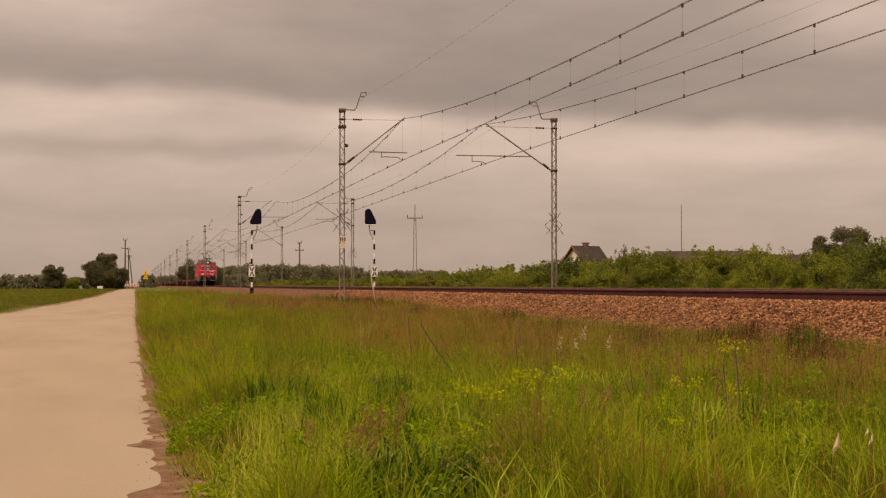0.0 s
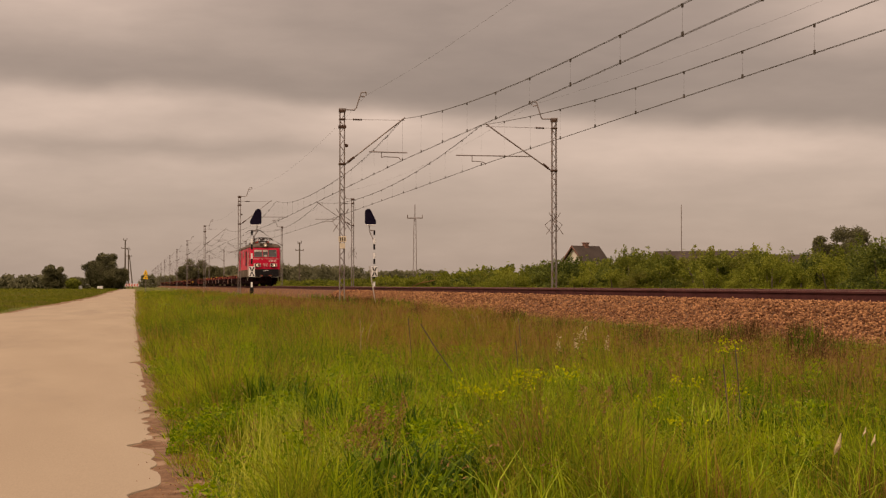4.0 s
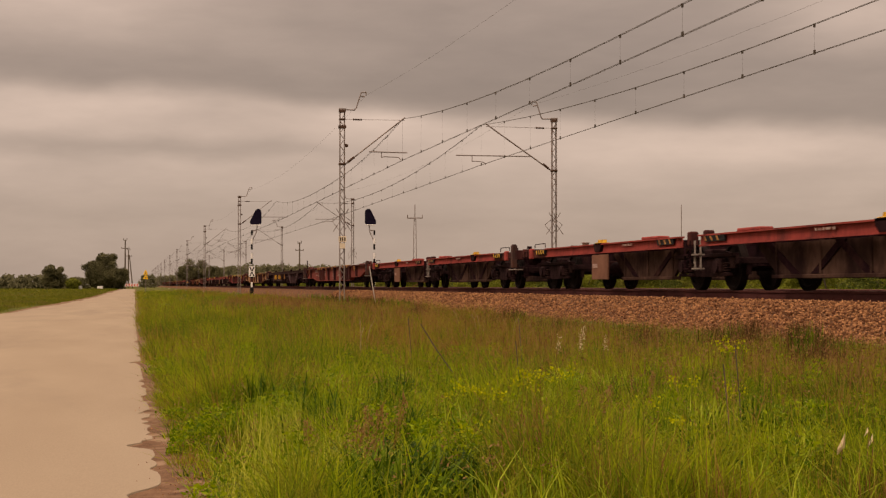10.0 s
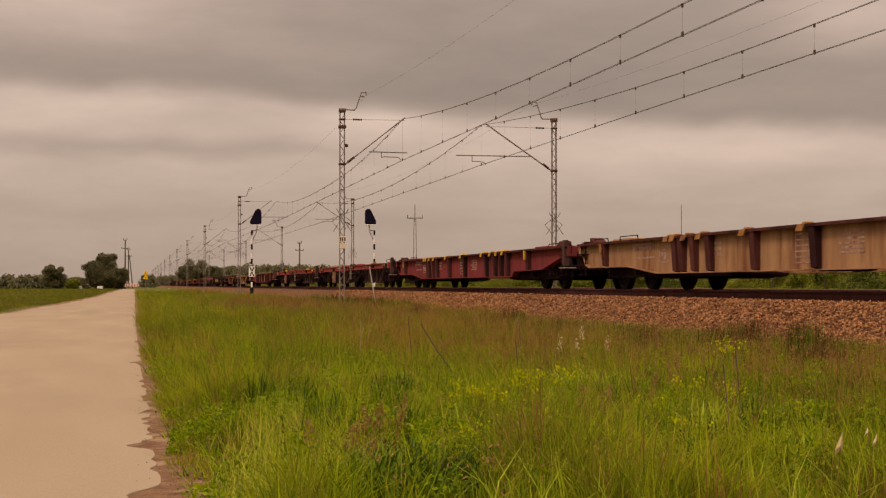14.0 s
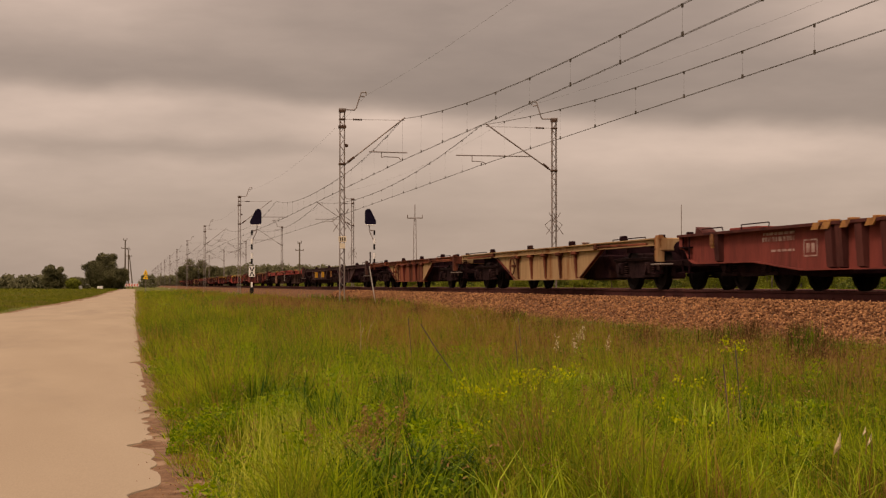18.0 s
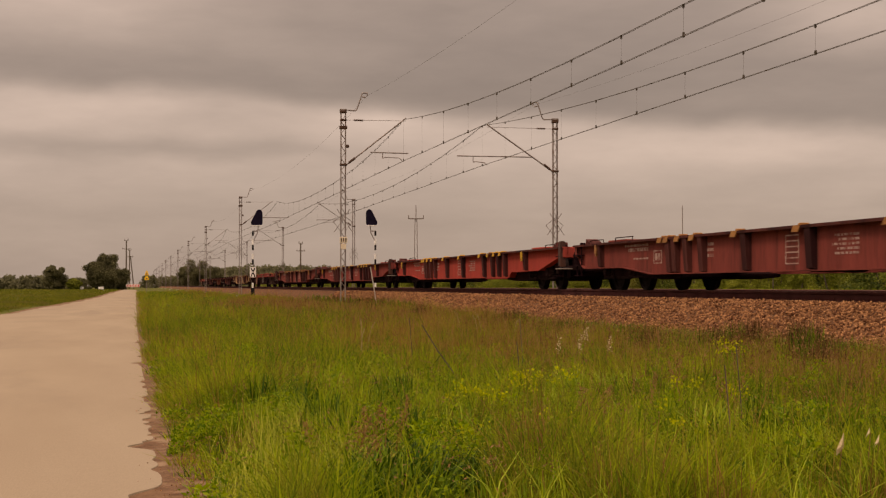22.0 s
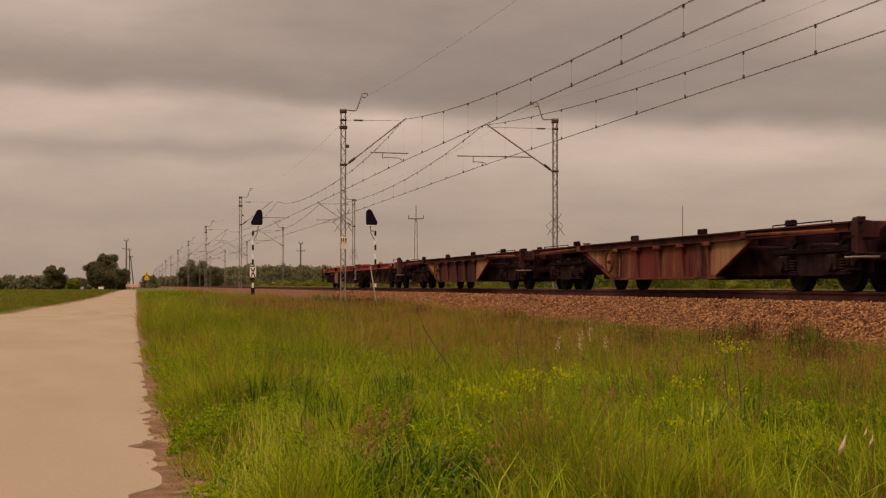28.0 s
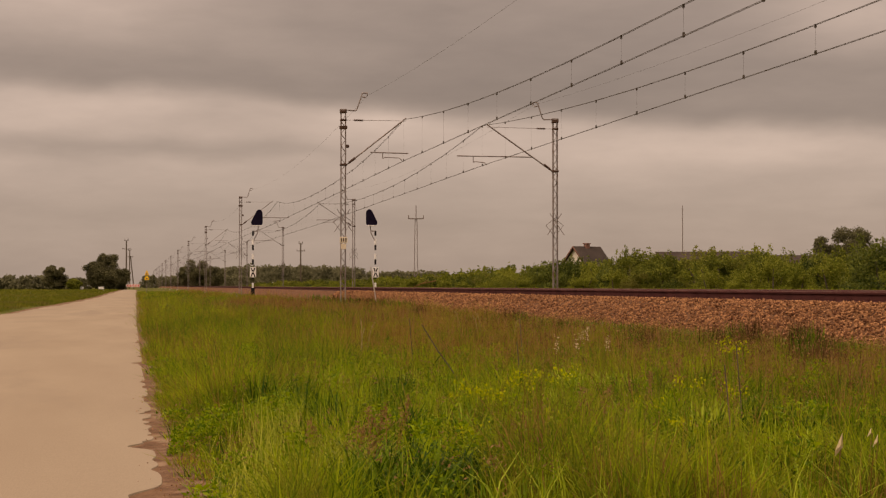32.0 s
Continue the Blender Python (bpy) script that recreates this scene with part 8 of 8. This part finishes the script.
    # leaning marker stake by the bed, fallen pale branch beyond the line
    tagged(part("marker_stake", Mesh().tube((9.07, 56.9, 0.2), (8.80, 56.9, 1.82), 0.022, 6).box(9.0, 9.18, 56.8, 57.0, 0.1, 0.36, 0.03), M["concrete"]), "thin white leaning marker stake in the ballast", "stake")
    br = Mesh().path([(21.2, 118, 0.7), (22.3, 118, 1.25), (23.6, 118.4, 1.5)], 0.045, 6).path([(22.3, 118, 1.2), (22.9, 118, 1.6)], 0.025, 5)
    tagged(part("fallen_branch", br, M["straw"]), "pale fallen branch in front of the bushes", "branch")
    # kilometre plate on the near mast
    kp = thing("distance_plate", "small pale kilometre plates fixed to the mast", "sign", at=pose(NEAR_X, NEAR_Y0 - 0.13, 0))
    plate = part("plate", Mesh().box(-0.17, 0.17, -0.02, 0.0, 2.98, 3.24, 0.008), PALE, kp, "pale upper plate")
    part("lower_plate", Mesh().box(-0.12, 0.12, -0.02, 0.0, 2.70, 2.94, 0.008), PALE, kp, "pale lower plate")
    for k in (-1, 0, 1):
        part("digit_bar", Mesh().box(0.1 * k - 0.022, 0.1 * k + 0.022, -0.026, -0.021, 3.03, 3.19), M["black"], plate, "plain dark bar")


build_bushes()
build_trees()
build_woods()
build_far_things()
build_weeds()
build_grass()


def motions():
    # plants stir in the wind and in the train's draught
    for k, (ob, x, y) in enumerate(SWAY):
        if y > 15:
            continue
        rnd = random.Random(1000 + k)
        f1, f2, a1, a2 = rnd.uniform(0.38, 0.55), rnd.uniform(0.8, 1.1), rnd.uniform(0, 6.28), rnd.uniform(0, 6.28)
        rows = []
        for i in range(65):
            t = 0.5 * i
            gust = 1.0 if t < 7.5 else 1.6 if t < 30 else 1.2
            s = gust * (1.5 * math.sin(6.283 * f1 * t + a1) + 0.7 * math.sin(6.283 * f2 * t + a2))
            rows.append((t, pose(x, y, ground_z(x), 0.5 * s, s + 0.6 * gust, 0)))
        walk(ob, rows)
    # the train runs past at an even speed
    for ob, y0 in MOVERS:
        walk(ob, [(t, pose(TX, y0 - TRAIN_V * t, RZ)) for t in (0.0, 8.0, 16.0, 24.0, 32.0)])


motions()
